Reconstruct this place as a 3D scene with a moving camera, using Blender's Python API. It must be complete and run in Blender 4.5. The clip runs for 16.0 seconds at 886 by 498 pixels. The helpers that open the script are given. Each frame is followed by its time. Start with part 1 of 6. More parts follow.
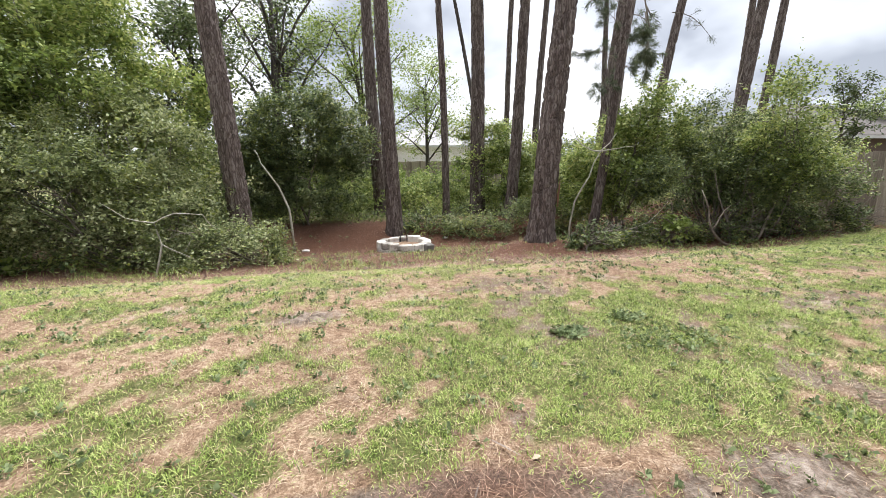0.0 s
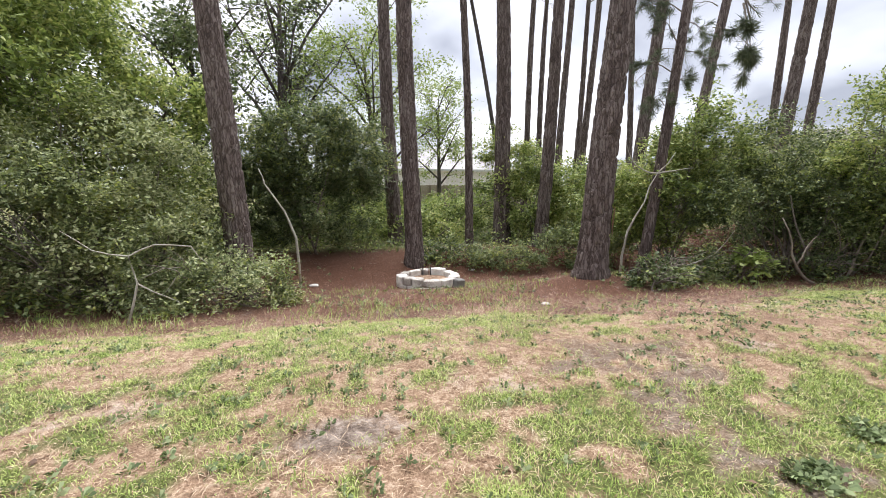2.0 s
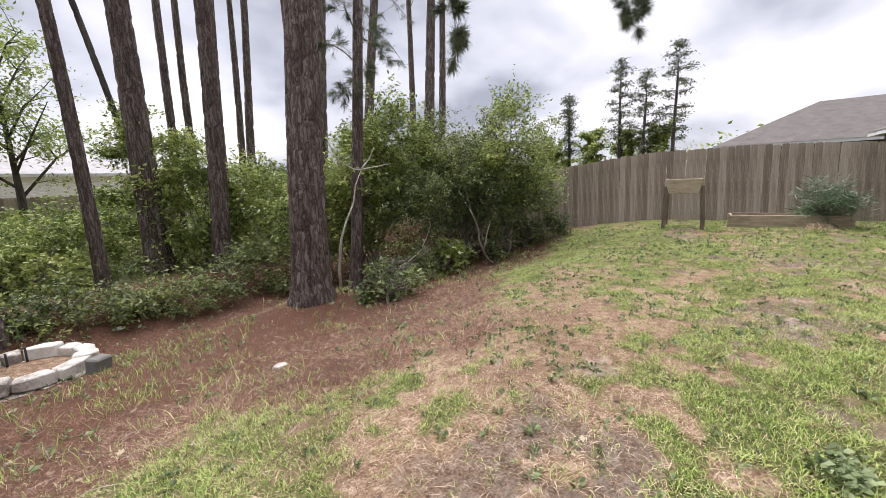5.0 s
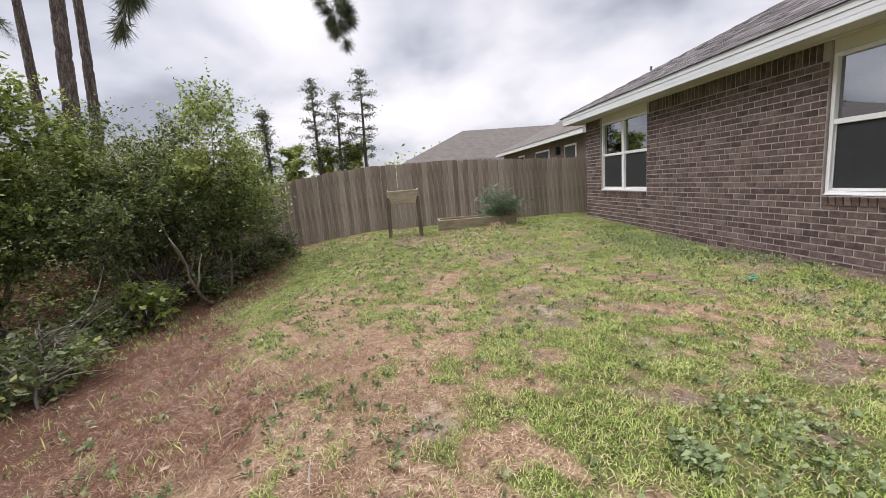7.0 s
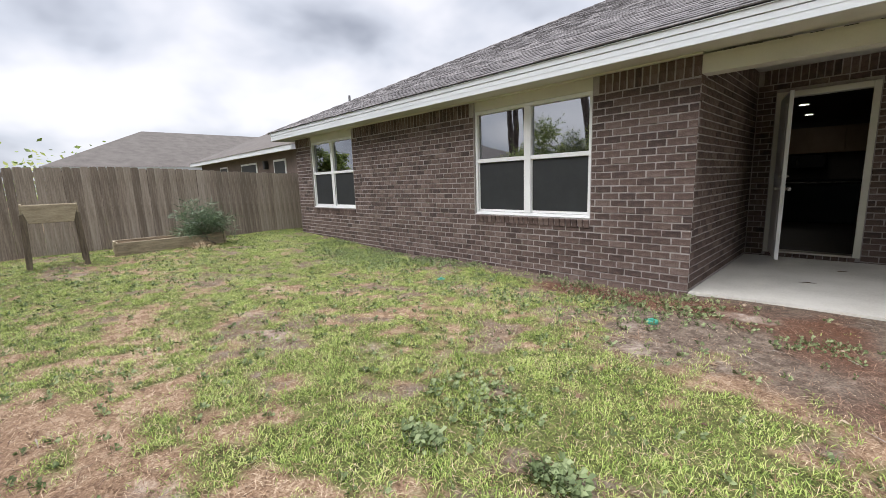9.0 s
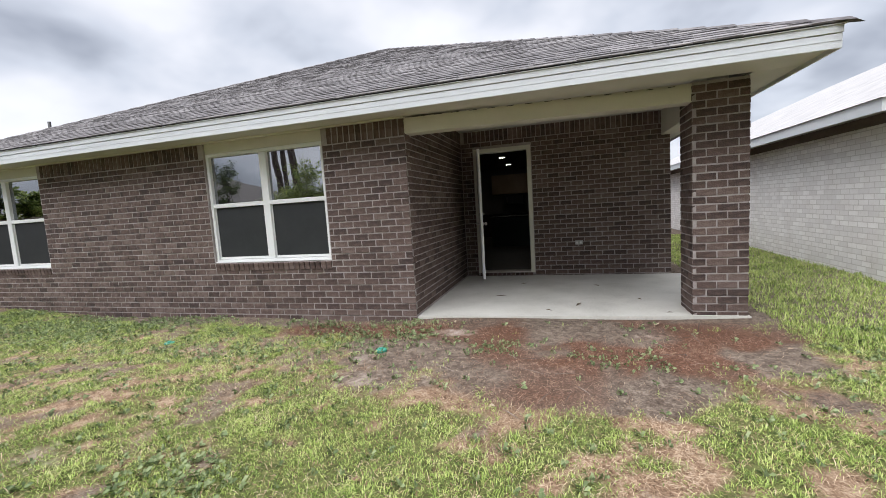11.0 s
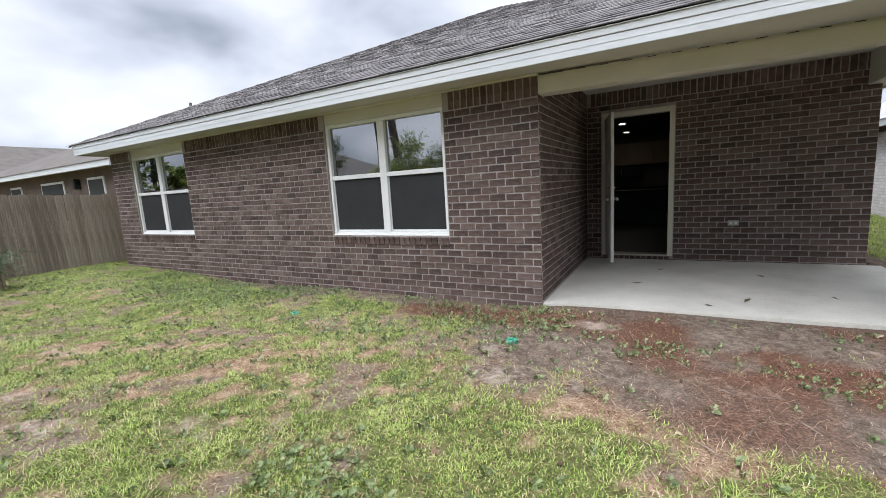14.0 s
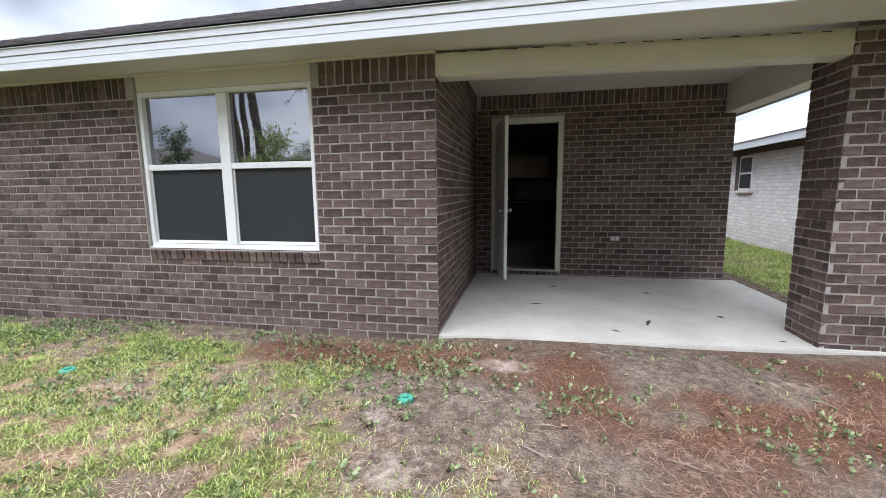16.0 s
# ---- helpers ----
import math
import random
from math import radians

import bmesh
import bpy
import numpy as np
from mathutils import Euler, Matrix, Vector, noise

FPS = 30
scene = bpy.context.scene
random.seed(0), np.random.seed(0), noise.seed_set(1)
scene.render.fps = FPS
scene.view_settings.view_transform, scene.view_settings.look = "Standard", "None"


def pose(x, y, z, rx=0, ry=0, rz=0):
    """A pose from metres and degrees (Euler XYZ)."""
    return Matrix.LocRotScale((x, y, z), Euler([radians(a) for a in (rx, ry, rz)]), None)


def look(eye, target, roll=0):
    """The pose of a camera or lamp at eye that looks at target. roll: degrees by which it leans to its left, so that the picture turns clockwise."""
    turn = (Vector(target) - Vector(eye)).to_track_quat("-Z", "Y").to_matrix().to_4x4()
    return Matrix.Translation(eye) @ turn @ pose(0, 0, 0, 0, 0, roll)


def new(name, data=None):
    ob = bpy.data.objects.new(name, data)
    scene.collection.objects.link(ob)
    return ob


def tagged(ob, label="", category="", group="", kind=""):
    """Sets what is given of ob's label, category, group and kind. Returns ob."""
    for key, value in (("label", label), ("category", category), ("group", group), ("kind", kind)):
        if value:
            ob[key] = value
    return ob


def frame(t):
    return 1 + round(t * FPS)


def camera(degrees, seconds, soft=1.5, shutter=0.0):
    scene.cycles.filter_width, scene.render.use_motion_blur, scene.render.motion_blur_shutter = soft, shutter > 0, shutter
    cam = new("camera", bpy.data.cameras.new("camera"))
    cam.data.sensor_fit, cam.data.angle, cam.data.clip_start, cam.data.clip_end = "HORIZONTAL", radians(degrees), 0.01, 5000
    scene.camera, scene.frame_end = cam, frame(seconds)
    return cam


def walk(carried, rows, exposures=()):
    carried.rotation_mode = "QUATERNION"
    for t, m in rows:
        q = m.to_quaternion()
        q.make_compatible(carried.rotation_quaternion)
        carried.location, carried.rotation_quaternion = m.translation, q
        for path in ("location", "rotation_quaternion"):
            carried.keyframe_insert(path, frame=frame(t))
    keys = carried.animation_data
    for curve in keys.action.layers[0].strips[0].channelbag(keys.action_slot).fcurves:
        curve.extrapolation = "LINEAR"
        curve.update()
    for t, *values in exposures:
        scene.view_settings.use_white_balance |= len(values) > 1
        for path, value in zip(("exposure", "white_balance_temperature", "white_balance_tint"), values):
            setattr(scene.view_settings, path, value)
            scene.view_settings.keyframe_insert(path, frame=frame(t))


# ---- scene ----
cam = camera(94.3, 16.0, soft=0.8)
PATH = [
    (0, (-0.033, 0.126, 1.3), (0.344, 2.046, 0.886), -0.3),
    (0.5, (-0.125, 0.539, 1.229), (0.153, 2.491, 0.89), -0.1),
    (1, (-0.241, 0.93, 1.231), (0.086, 2.878, 0.922), 0.2),
    (1.5, (-0.344, 1.293, 1.223), (0.028, 3.234, 0.914), 0.4),
    (2, (-0.423, 1.643, 1.244), (-0.036, 3.582, 0.946), 0.1),
    (2.5, (-0.489, 1.958, 1.253), (0.175, 3.819, 0.944), 0.3),
    (3, (-0.479, 2.223, 1.248), (0.529, 3.919, 0.919), 0.1),
    (3.5, (-0.36, 2.531, 1.243), (0.864, 4.075, 0.901), -0.6),
    (3.7, (-0.336, 2.674, 1.228), (0.954, 4.162, 0.881), -0.7),
    (5.8, (0.285, 4.115, 1.222), (2.071, 4.964, 0.92), -4.5),
    (6, (0.347, 4.205, 1.215), (2.164, 4.983, 0.91), -5.0),
    (6.5, (0.571, 4.354, 1.207), (2.477, 4.876, 0.9), -5.3),
    (7, (0.696, 4.313, 1.209), (2.663, 4.139, 0.889), -4.4),
    (7.5, (0.745, 4.342, 1.26), (2.44, 3.337, 0.922), -3.6),
    (8, (0.739, 4.376, 1.259), (2.18, 3.029, 0.926), -2.8),
    (8.5, (0.736, 4.395, 1.266), (2.125, 2.991, 0.948), -2.2),
    (9, (0.721, 4.4, 1.252), (2.14, 3.027, 0.928), -1.9),
    (9.5, (0.603, 4.345, 1.264), (1.942, 2.891, 0.957), -1.4),
    (10, (0.428, 4.265, 1.271), (1.485, 2.585, 1.025), -1.2),
    (10.2, (0.359, 4.247, 1.282), (1.279, 2.485, 1.062), -1.7),
    (11.25, (0.19, 4.23, 1.318), (0.73, 2.315, 1.12), -3.8),
    (12.3, (0.236, 4.27, 1.348), (1.29, 2.587, 1.114), -5.6),
    (12.5, (0.262, 4.264, 1.34), (1.424, 2.655, 1.091), -5.5),
    (13, (0.398, 4.232, 1.333), (1.718, 2.756, 1.056), -5.1),
    (13.5, (0.605, 4.112, 1.364), (1.811, 2.541, 1.086), -4.1),
    (14, (0.759, 3.93, 1.326), (1.722, 2.203, 1.03), -3.4),
    (14.5, (0.893, 3.68, 1.333), (1.599, 1.833, 1.033), -2.7),
    (15, (0.966, 3.506, 1.319), (1.467, 1.592, 1.025), -1.9),
    (15.5, (1.119, 3.289, 1.331), (1.521, 1.35, 1.047), -1.0),
    (16, (1.207, 3.032, 1.281), (1.606, 1.092, 1.001), -0.6),
]
EXPOSURES = [(0, 1.17, 6500, 10), (2.5, 1.1, 6450, 14), (4.5, 0.92, 6500, 16), (6.5, 0.78, 6600, 16), (7.5, 0.70, 6600, 15), (9, 0.82, 6450, 12), (11, 0.8, 6350, 11), (13, 0.82, 6250, 10), (14.5, 0.90, 6130, 11), (16, 1.13, 6030, 12)]
walk(cam, [(t, look(eye, target, roll)) for t, eye, target, roll in PATH], EXPOSURES)

# ---------------------------------------------------------------- world, sun
SUN_EL, SUN_ROT = 66.0, 20.0
world = bpy.data.worlds.new("overcast_sky")
scene.world = world
world.use_nodes = True
wn, wl = world.node_tree.nodes, world.node_tree.links
wn.clear()
w_out = wn.new("ShaderNodeOutputWorld")
w_bg = wn.new("ShaderNodeBackground")
w_sky = wn.new("ShaderNodeTexSky")
w_sky.sky_type, w_sky.sun_disc = "NISHITA", False
w_sky.sun_elevation, w_sky.sun_rotation = radians(SUN_EL), radians(SUN_ROT)
w_sky.air_density, w_sky.dust_density = 1.0, 2.0
w_tc = wn.new("ShaderNodeTexCoord")
w_sep = wn.new("ShaderNodeSeparateXYZ")
wl.new(w_tc.outputs["Generated"], w_sep.inputs[0])
# cloud layer: direction projected on a plane overhead, so clouds shrink towards the horizon
w_zz = wn.new("ShaderNodeMath"); w_zz.operation = "MAXIMUM"; w_zz.inputs[1].default_value = 0.0
wl.new(w_sep.outputs[2], w_zz.inputs[0])
w_za = wn.new("ShaderNodeMath"); w_za.operation = "ADD"; w_za.inputs[1].default_value = 0.42
wl.new(w_zz.outputs[0], w_za.inputs[0])
w_div = wn.new("ShaderNodeVectorMath"); w_div.operation = "DIVIDE"
w_cmb = wn.new("ShaderNodeCombineXYZ")
for k in range(3):
    wl.new(w_za.outputs[0], w_cmb.inputs[k])
wl.new(w_tc.outputs["Generated"], w_div.inputs[0])
wl.new(w_cmb.outputs[0], w_div.inputs[1])
w_noise = wn.new("ShaderNodeTexNoise")
w_noise.inputs["Scale"].default_value = 1.9
w_noise.inputs["Detail"].default_value = 4.5
w_noise.inputs["Roughness"].default_value = 0.46
w_noise.inputs["Distortion"].default_value = 0.12
wl.new(w_div.outputs[0], w_noise.inputs["Vector"])
w_ramp = wn.new("ShaderNodeValToRGB")
el = w_ramp.color_ramp.elements
el[0].position, el[0].color = 0.36, (0.42, 0.45, 0.52, 1)
el[1].position, el[1].color = 0.72, (1.20, 1.21, 1.25, 1)
e2 = el.new(0.47); e2.color = (0.74, 0.78, 0.86, 1)
e3 = el.new(0.58); e3.color = (1.00, 1.01, 1.06, 1)
wl.new(w_noise.outputs["Fac"], w_ramp.inputs[0])
w_scale = wn.new("ShaderNodeVectorMath"); w_scale.operation = "SCALE"; w_scale.inputs[3].default_value = 0.10
wl.new(w_sky.outputs[0], w_scale.inputs[0])
w_mix = wn.new("ShaderNodeMix"); w_mix.data_type = "RGBA"
w_mix.inputs["Factor"].default_value = 0.86
wl.new(w_scale.outputs[0], w_mix.inputs[6])
wl.new(w_ramp.outputs[0], w_mix.inputs[7])
wl.new(w_mix.outputs[2], w_bg.inputs[0])
w_bg.inputs[1].default_value = 0.60
wl.new(w_bg.outputs[0], w_out.inputs[0])

sun = new("sun", bpy.data.lights.new("sun", "SUN"))
sun.data.energy, sun.data.angle, sun.data.color = 3.45, radians(70), (1.0, 1.0, 1.0)
sun_dir = Vector((math.sin(radians(SUN_ROT)) * math.cos(radians(SUN_EL)), math.cos(radians(SUN_ROT)) * math.cos(radians(SUN_EL)), math.sin(radians(SUN_EL))))
sun.matrix_world = look(sun_dir * 60, (0, 0, 0))

# ---------------------------------------------------------------- helpers
rng = np.random.default_rng(7)


def part(name, bm, material, parent=None, label=""):
    """One mesh object from a bmesh, under a thing or a part."""
    me = bpy.data.meshes.new(name)
    bm.to_mesh(me)
    bm.free()
    me.materials.append(material)
    ob = new(name, me)
    if parent is not None:
        ob.parent = parent
    if label:
        ob["label"] = label
    return ob


def shared(name, me, parent, loc, rot=(0, 0, 0), scale=(1, 1, 1)):
    ob = new(name, me)
    ob.parent = parent
    ob.location, ob.rotation_euler, ob.scale = loc, rot, scale
    return ob


def box(bm, a, b, bevel=0.0):
    """An axis-aligned box from corner a to corner b."""
    lo, hi = [min(p, q) for p, q in zip(a, b)], [max(p, q) for p, q in zip(a, b)]
    r = bmesh.ops.create_cube(bm, size=1.0)
    for v in r["verts"]:
        v.co = Vector([lo[i] + (v.co[i] + 0.5) * (hi[i] - lo[i]) for i in range(3)])
    if bevel > 0:
        edges = list({e for v in r["verts"] for e in v.link_edges})
        bmesh.ops.bevel(bm, geom=edges, offset=bevel, segments=1, affect="EDGES")
    return bm


def boxes(*pairs, bevel=0.0):
    bm = bmesh.new()
    for a, b in pairs:
        box(bm, a, b, bevel)
    return bm


def hull(bm, pts, faces):
    vs = [bm.verts.new(p) for p in pts]
    for f in faces:
        bm.faces.new([vs[i] for i in f])
    return bm


def tube(bm, points, radii, sides=8, twist=0.0):
    """A tapered tube through points."""
    rings = []
    for i, p in enumerate(points):
        p = Vector(p)
        d = Vector(points[min(i + 1, len(points) - 1)]) - Vector(points[max(i - 1, 0)])
        q = d.to_track_quat("Z", "Y")
        rings.append([bm.verts.new(p + q @ Vector((math.cos(a) * radii[i], math.sin(a) * radii[i], 0))) for a in [twist * i + 2 * math.pi * k / sides for k in range(sides)]])
    for r0, r1 in zip(rings, rings[1:]):
        for k in range(sides):
            f = bm.faces.new((r0[k], r0[(k + 1) % sides], r1[(k + 1) % sides], r1[k]))
            f.smooth = True
    bm.faces.new(rings[0][::-1])
    bm.faces.new(rings[-1])
    return bm


def empty(name, loc=(0, 0, 0)):
    ob = new(name)
    ob.location = loc
    ob.empty_display_size = 0.2
    return ob


def mesh_np(name, verts, faces, material, smooth=False):
    """A mesh from numpy arrays; all faces have the same number of corners."""
    me = bpy.data.meshes.new(name)
    n, k = faces.shape
    me.vertices.add(len(verts))
    me.vertices.foreach_set("co", verts.astype(np.float32).ravel())
    me.loops.add(n * k)
    me.loops.foreach_set("vertex_index", faces.astype(np.int32).ravel())
    me.polygons.add(n)
    me.polygons.foreach_set("loop_start", np.arange(0, n * k, k, dtype=np.int32))
    me.polygons.foreach_set("loop_total", np.full(n, k, dtype=np.int32))
    if smooth:
        me.polygons.foreach_set("use_smooth", np.ones(n, dtype=bool))
    me.materials.append(material)
    me.update(calc_edges=True)
    return me


# ---------------------------------------------------------------- materials
def mat(name, ramp, scale=8.0, rough=0.8, bump=0.3, metal=0.0, detail=6.0, island=0.0, randomise=0.0, fine=60.0, stretch=(1, 1, 1), spec=0.5, bump_dist=0.01, translucent=0.0):
    """A two-scale procedural surface: a coarse noise picks colours from ramp, a fine one gives grain and relief."""
    m = bpy.data.materials.new(name)
    m.use_nodes = True
    n, l = m.node_tree.nodes, m.node_tree.links
    b = n["Principled BSDF"]
    tc = n.new("ShaderNodeTexCoord")
    mp = n.new("ShaderNodeMapping")
    mp.inputs["Scale"].default_value = stretch
    l.new(tc.outputs["Object"], mp.inputs[0])
    n1 = n.new("ShaderNodeTexNoise")
    n1.inputs["Scale"].default_value, n1.inputs["Detail"].default_value = scale, detail
    n1.inputs["Roughness"].default_value = 0.62
    l.new(mp.outputs[0], n1.inputs["Vector"])
    n2 = n.new("ShaderNodeTexNoise")
    n2.inputs["Scale"].default_value, n2.inputs["Detail"].default_value = fine, 4.0
    l.new(mp.outputs[0], n2.inputs["Vector"])
    fac = n.new("ShaderNodeMath"); fac.operation = "MULTIPLY_ADD"
    l.new(n2.outputs["Fac"], fac.inputs[0]); fac.inputs[1].default_value = 0.4
    sub = n.new("ShaderNodeMath"); sub.operation = "SUBTRACT"; sub.inputs[1].default_value = 0.2
    l.new(n1.outputs["Fac"], sub.inputs[0])
    l.new(sub.outputs[0], fac.inputs[2])
    src = fac.outputs[0]
    if island or randomise:
        if island:
            g = n.new("ShaderNodeNewGeometry"); o = g.outputs["Random Per Island"]
        else:
            g = n.new("ShaderNodeObjectInfo"); o = g.outputs["Random"]
        ma = n.new("ShaderNodeMath"); ma.operation = "MULTIPLY_ADD"
        amt = island or randomise
        ma.inputs[1].default_value = amt
        l.new(o, ma.inputs[0])
        s2 = n.new("ShaderNodeMath"); s2.operation = "SUBTRACT"; s2.inputs[1].default_value = amt / 2
        l.new(src, s2.inputs[0]); l.new(s2.outputs[0], ma.inputs[2])
        src = ma.outputs[0]
    cr = n.new("ShaderNodeValToRGB")
    e = cr.color_ramp.elements
    while len(e) < len(ramp):
        e.new(0.5)
    for i, c in enumerate(ramp):
        e[i].position = 0.28 + 0.44 * i / max(1, len(ramp) - 1)
        e[i].color = (*c, 1)
    l.new(src, cr.inputs[0])
    l.new(cr.outputs[0], b.inputs["Base Color"])
    b.inputs["Roughness"].default_value, b.inputs["Metallic"].default_value = rough, metal
    b.inputs["Specular IOR Level"].default_value = spec
    if bump > 0:
        bp = n.new("ShaderNodeBump")
        bp.inputs["Strength"].default_value, bp.inputs["Distance"].default_value = bump, bump_dist
        l.new(fac.outputs[0], bp.inputs["Height"])
        l.new(bp.outputs[0], b.inputs["Normal"])
    if translucent > 0:
        tr = n.new("ShaderNodeBsdfTranslucent")
        l.new(cr.outputs[0], tr.inputs[0])
        mx = n.new("ShaderNodeMixShader"); mx.inputs[0].default_value = translucent
        l.new(b.outputs[0], mx.inputs[1]); l.new(tr.outputs[0], mx.inputs[2])
        l.new(mx.outputs[0], n["Material Output"].inputs[0])
    return m


M_BRICK = mat("brown_brick", [(0.048, 0.032, 0.029), (0.090, 0.059, 0.050), (0.118, 0.079, 0.067), (0.170, 0.125, 0.109)], 13.0, 0.9, 0.8, randomise=0.36, fine=110)
M_BRICKS = mat("brown_brick_joined", [(0.048, 0.032, 0.029), (0.090, 0.059, 0.050), (0.118, 0.079, 0.067), (0.170, 0.125, 0.109)], 13.0, 0.9, 0.8, island=0.36, fine=110)
M_MORTAR = mat("pale_mortar", [(0.255, 0.220, 0.211), (0.352, 0.317, 0.304), (0.422, 0.387, 0.374)], 6.0, 0.95, 0.6, fine=140)
M_TRIM = mat("cream_trim_paint", [(0.60, 0.58, 0.50), (0.66, 0.64, 0.56)], 2.0, 0.45, 0.05)
M_SOFFIT = mat("soffit_vinyl", [(0.55, 0.54, 0.50), (0.61, 0.60, 0.56)], 2.0, 0.5, 0.05)
M_FASCIA = mat("white_fascia_metal", [(0.60, 0.62, 0.64), (0.67, 0.69, 0.71)], 1.5, 0.35, 0.05)
M_WHITE = mat("white_vinyl", [(0.74, 0.75, 0.75), (0.80, 0.80, 0.80)], 3.0, 0.35, 0.03)
M_CONC = mat("patio_concrete", [(0.401, 0.384, 0.348), (0.507, 0.490, 0.448), (0.578, 0.560, 0.519)], 1.3, 0.7, 0.25, fine=45)
M_SHINGLE = mat("asphalt_shingle", [(0.094, 0.086, 0.088), (0.165, 0.154, 0.156), (0.242, 0.226, 0.226)], 7.0, 0.95, 0.5, island=0.4, fine=120)
M_ROOF_FAR = mat("far_brown_shingle", [(0.085, 0.075, 0.069), (0.115, 0.102, 0.094), (0.14, 0.126, 0.117)], 2.0, 0.95, 0.3, fine=25)
M_FENCE = mat("weathered_cedar", [(0.171, 0.137, 0.111), (0.302, 0.249, 0.203), (0.433, 0.370, 0.314)], 5.0, 0.9, 0.5, randomise=0.35, stretch=(6, 6, 0.35), fine=40)
M_PLANK = mat("weathered_planter_board", [(0.20, 0.16, 0.11), (0.34, 0.28, 0.20), (0.46, 0.39, 0.28)], 5.0, 0.9, 0.4, randomise=0.3, stretch=(0.7, 0.7, 5), fine=40)
M_BARKFAR = mat("pine_bark_shaded", [(0.04, 0.033, 0.030), (0.085, 0.070, 0.063), (0.135, 0.115, 0.105)], 6.0, 0.95, 0.7, stretch=(1, 1, 0.25), fine=24, bump_dist=0.03)
M_TWIG = mat("grey_twig", [(0.10, 0.08, 0.065), (0.19, 0.16, 0.135), (0.28, 0.245, 0.21)], 9.0, 0.9, 0.4)
M_PALEWOOD = mat("bleached_branch", [(0.30, 0.27, 0.22), (0.42, 0.39, 0.33), (0.55, 0.52, 0.46)], 9.0, 0.85, 0.4)


def bark_mat(name, cols, cells):
    """Plated pine bark: long flaky cells parted by dark furrows."""
    m = bpy.data.materials.new(name)
    m.use_nodes = True
    n, l = m.node_tree.nodes, m.node_tree.links
    b = n["Principled BSDF"]
    tc = n.new("ShaderNodeTexCoord")
    nz = n.new("ShaderNodeTexNoise"); nz.inputs["Scale"].default_value = 11.0; nz.inputs["Detail"].default_value = 6.0
    l.new(tc.outputs["Object"], nz.inputs["Vector"])
    wob = n.new("ShaderNodeVectorMath"); wob.operation = "SCALE"; wob.inputs[3].default_value = 0.09
    l.new(nz.outputs["Color"], wob.inputs[0])
    add = n.new("ShaderNodeVectorMath"); add.operation = "ADD"
    l.new(tc.outputs["Object"], add.inputs[0]); l.new(wob.outputs[0], add.inputs[1])
    mp = n.new("ShaderNodeMapping"); mp.inputs["Scale"].default_value = (1, 1, 0.13)
    l.new(add.outputs[0], mp.inputs[0])
    vo = n.new("ShaderNodeTexVoronoi"); vo.feature = "DISTANCE_TO_EDGE"; vo.inputs["Scale"].default_value = cells
    l.new(mp.outputs[0], vo.inputs["Vector"])
    vc = n.new("ShaderNodeTexVoronoi"); vc.inputs["Scale"].default_value = cells
    l.new(mp.outputs[0], vc.inputs["Vector"])
    fine = n.new("ShaderNodeTexNoise"); fine.inputs["Scale"].default_value = 38.0; fine.inputs["Detail"].default_value = 6.0
    l.new(mp.outputs[0], fine.inputs["Vector"])
    edge = n.new("ShaderNodeMapRange"); edge.inputs[2].default_value = 0.22
    l.new(vo.outputs["Distance"], edge.inputs[0])
    sep = n.new("ShaderNodeSeparateColor"); l.new(vc.outputs["Color"], sep.inputs[0])
    mix = n.new("ShaderNodeMath"); mix.operation = "MULTIPLY_ADD"; mix.inputs[1].default_value = 0.45
    l.new(sep.outputs[0], mix.inputs[0])
    f2 = n.new("ShaderNodeMath"); f2.operation = "MULTIPLY"; f2.inputs[1].default_value = 0.62
    l.new(fine.outputs["Fac"], f2.inputs[0]); l.new(f2.outputs[0], mix.inputs[2])
    tone = n.new("ShaderNodeMath"); tone.operation = "MULTIPLY"
    soft = n.new("ShaderNodeMath"); soft.operation = "MULTIPLY_ADD"; soft.inputs[1].default_value = 0.6; soft.inputs[2].default_value = 0.4
    l.new(edge.outputs[0], soft.inputs[0])
    l.new(mix.outputs[0], tone.inputs[0]); l.new(soft.outputs[0], tone.inputs[1])
    r = n.new("ShaderNodeValToRGB")
    e = r.color_ramp.elements
    while len(e) < len(cols):
        e.new(0.5)
    for i, c in enumerate(cols):
        e[i].position, e[i].color = 0.08 + 0.62 * i / (len(cols) - 1), (*c, 1)
    l.new(tone.outputs[0], r.inputs[0]); l.new(r.outputs[0], b.inputs["Base Color"])
    b.inputs["Roughness"].default_value = 0.95; b.inputs["Specular IOR Level"].default_value = 0.2
    bp = n.new("ShaderNodeBump"); bp.inputs["Strength"].default_value = 1.0; bp.inputs["Distance"].default_value = 0.03
    l.new(tone.outputs[0], bp.inputs["Height"]); l.new(bp.outputs[0], b.inputs["Normal"])
    return m


M_PLATE = bark_mat("plated_pine_bark", [(0.034, 0.026, 0.023), (0.105, 0.080, 0.071), (0.175, 0.140, 0.126), (0.235, 0.198, 0.180)], 20.0)


def smooth01(v, a, b):
    u = np.clip((v - a) / (b - a), 0, 1)
    return u * u * (3 - 2 * u)


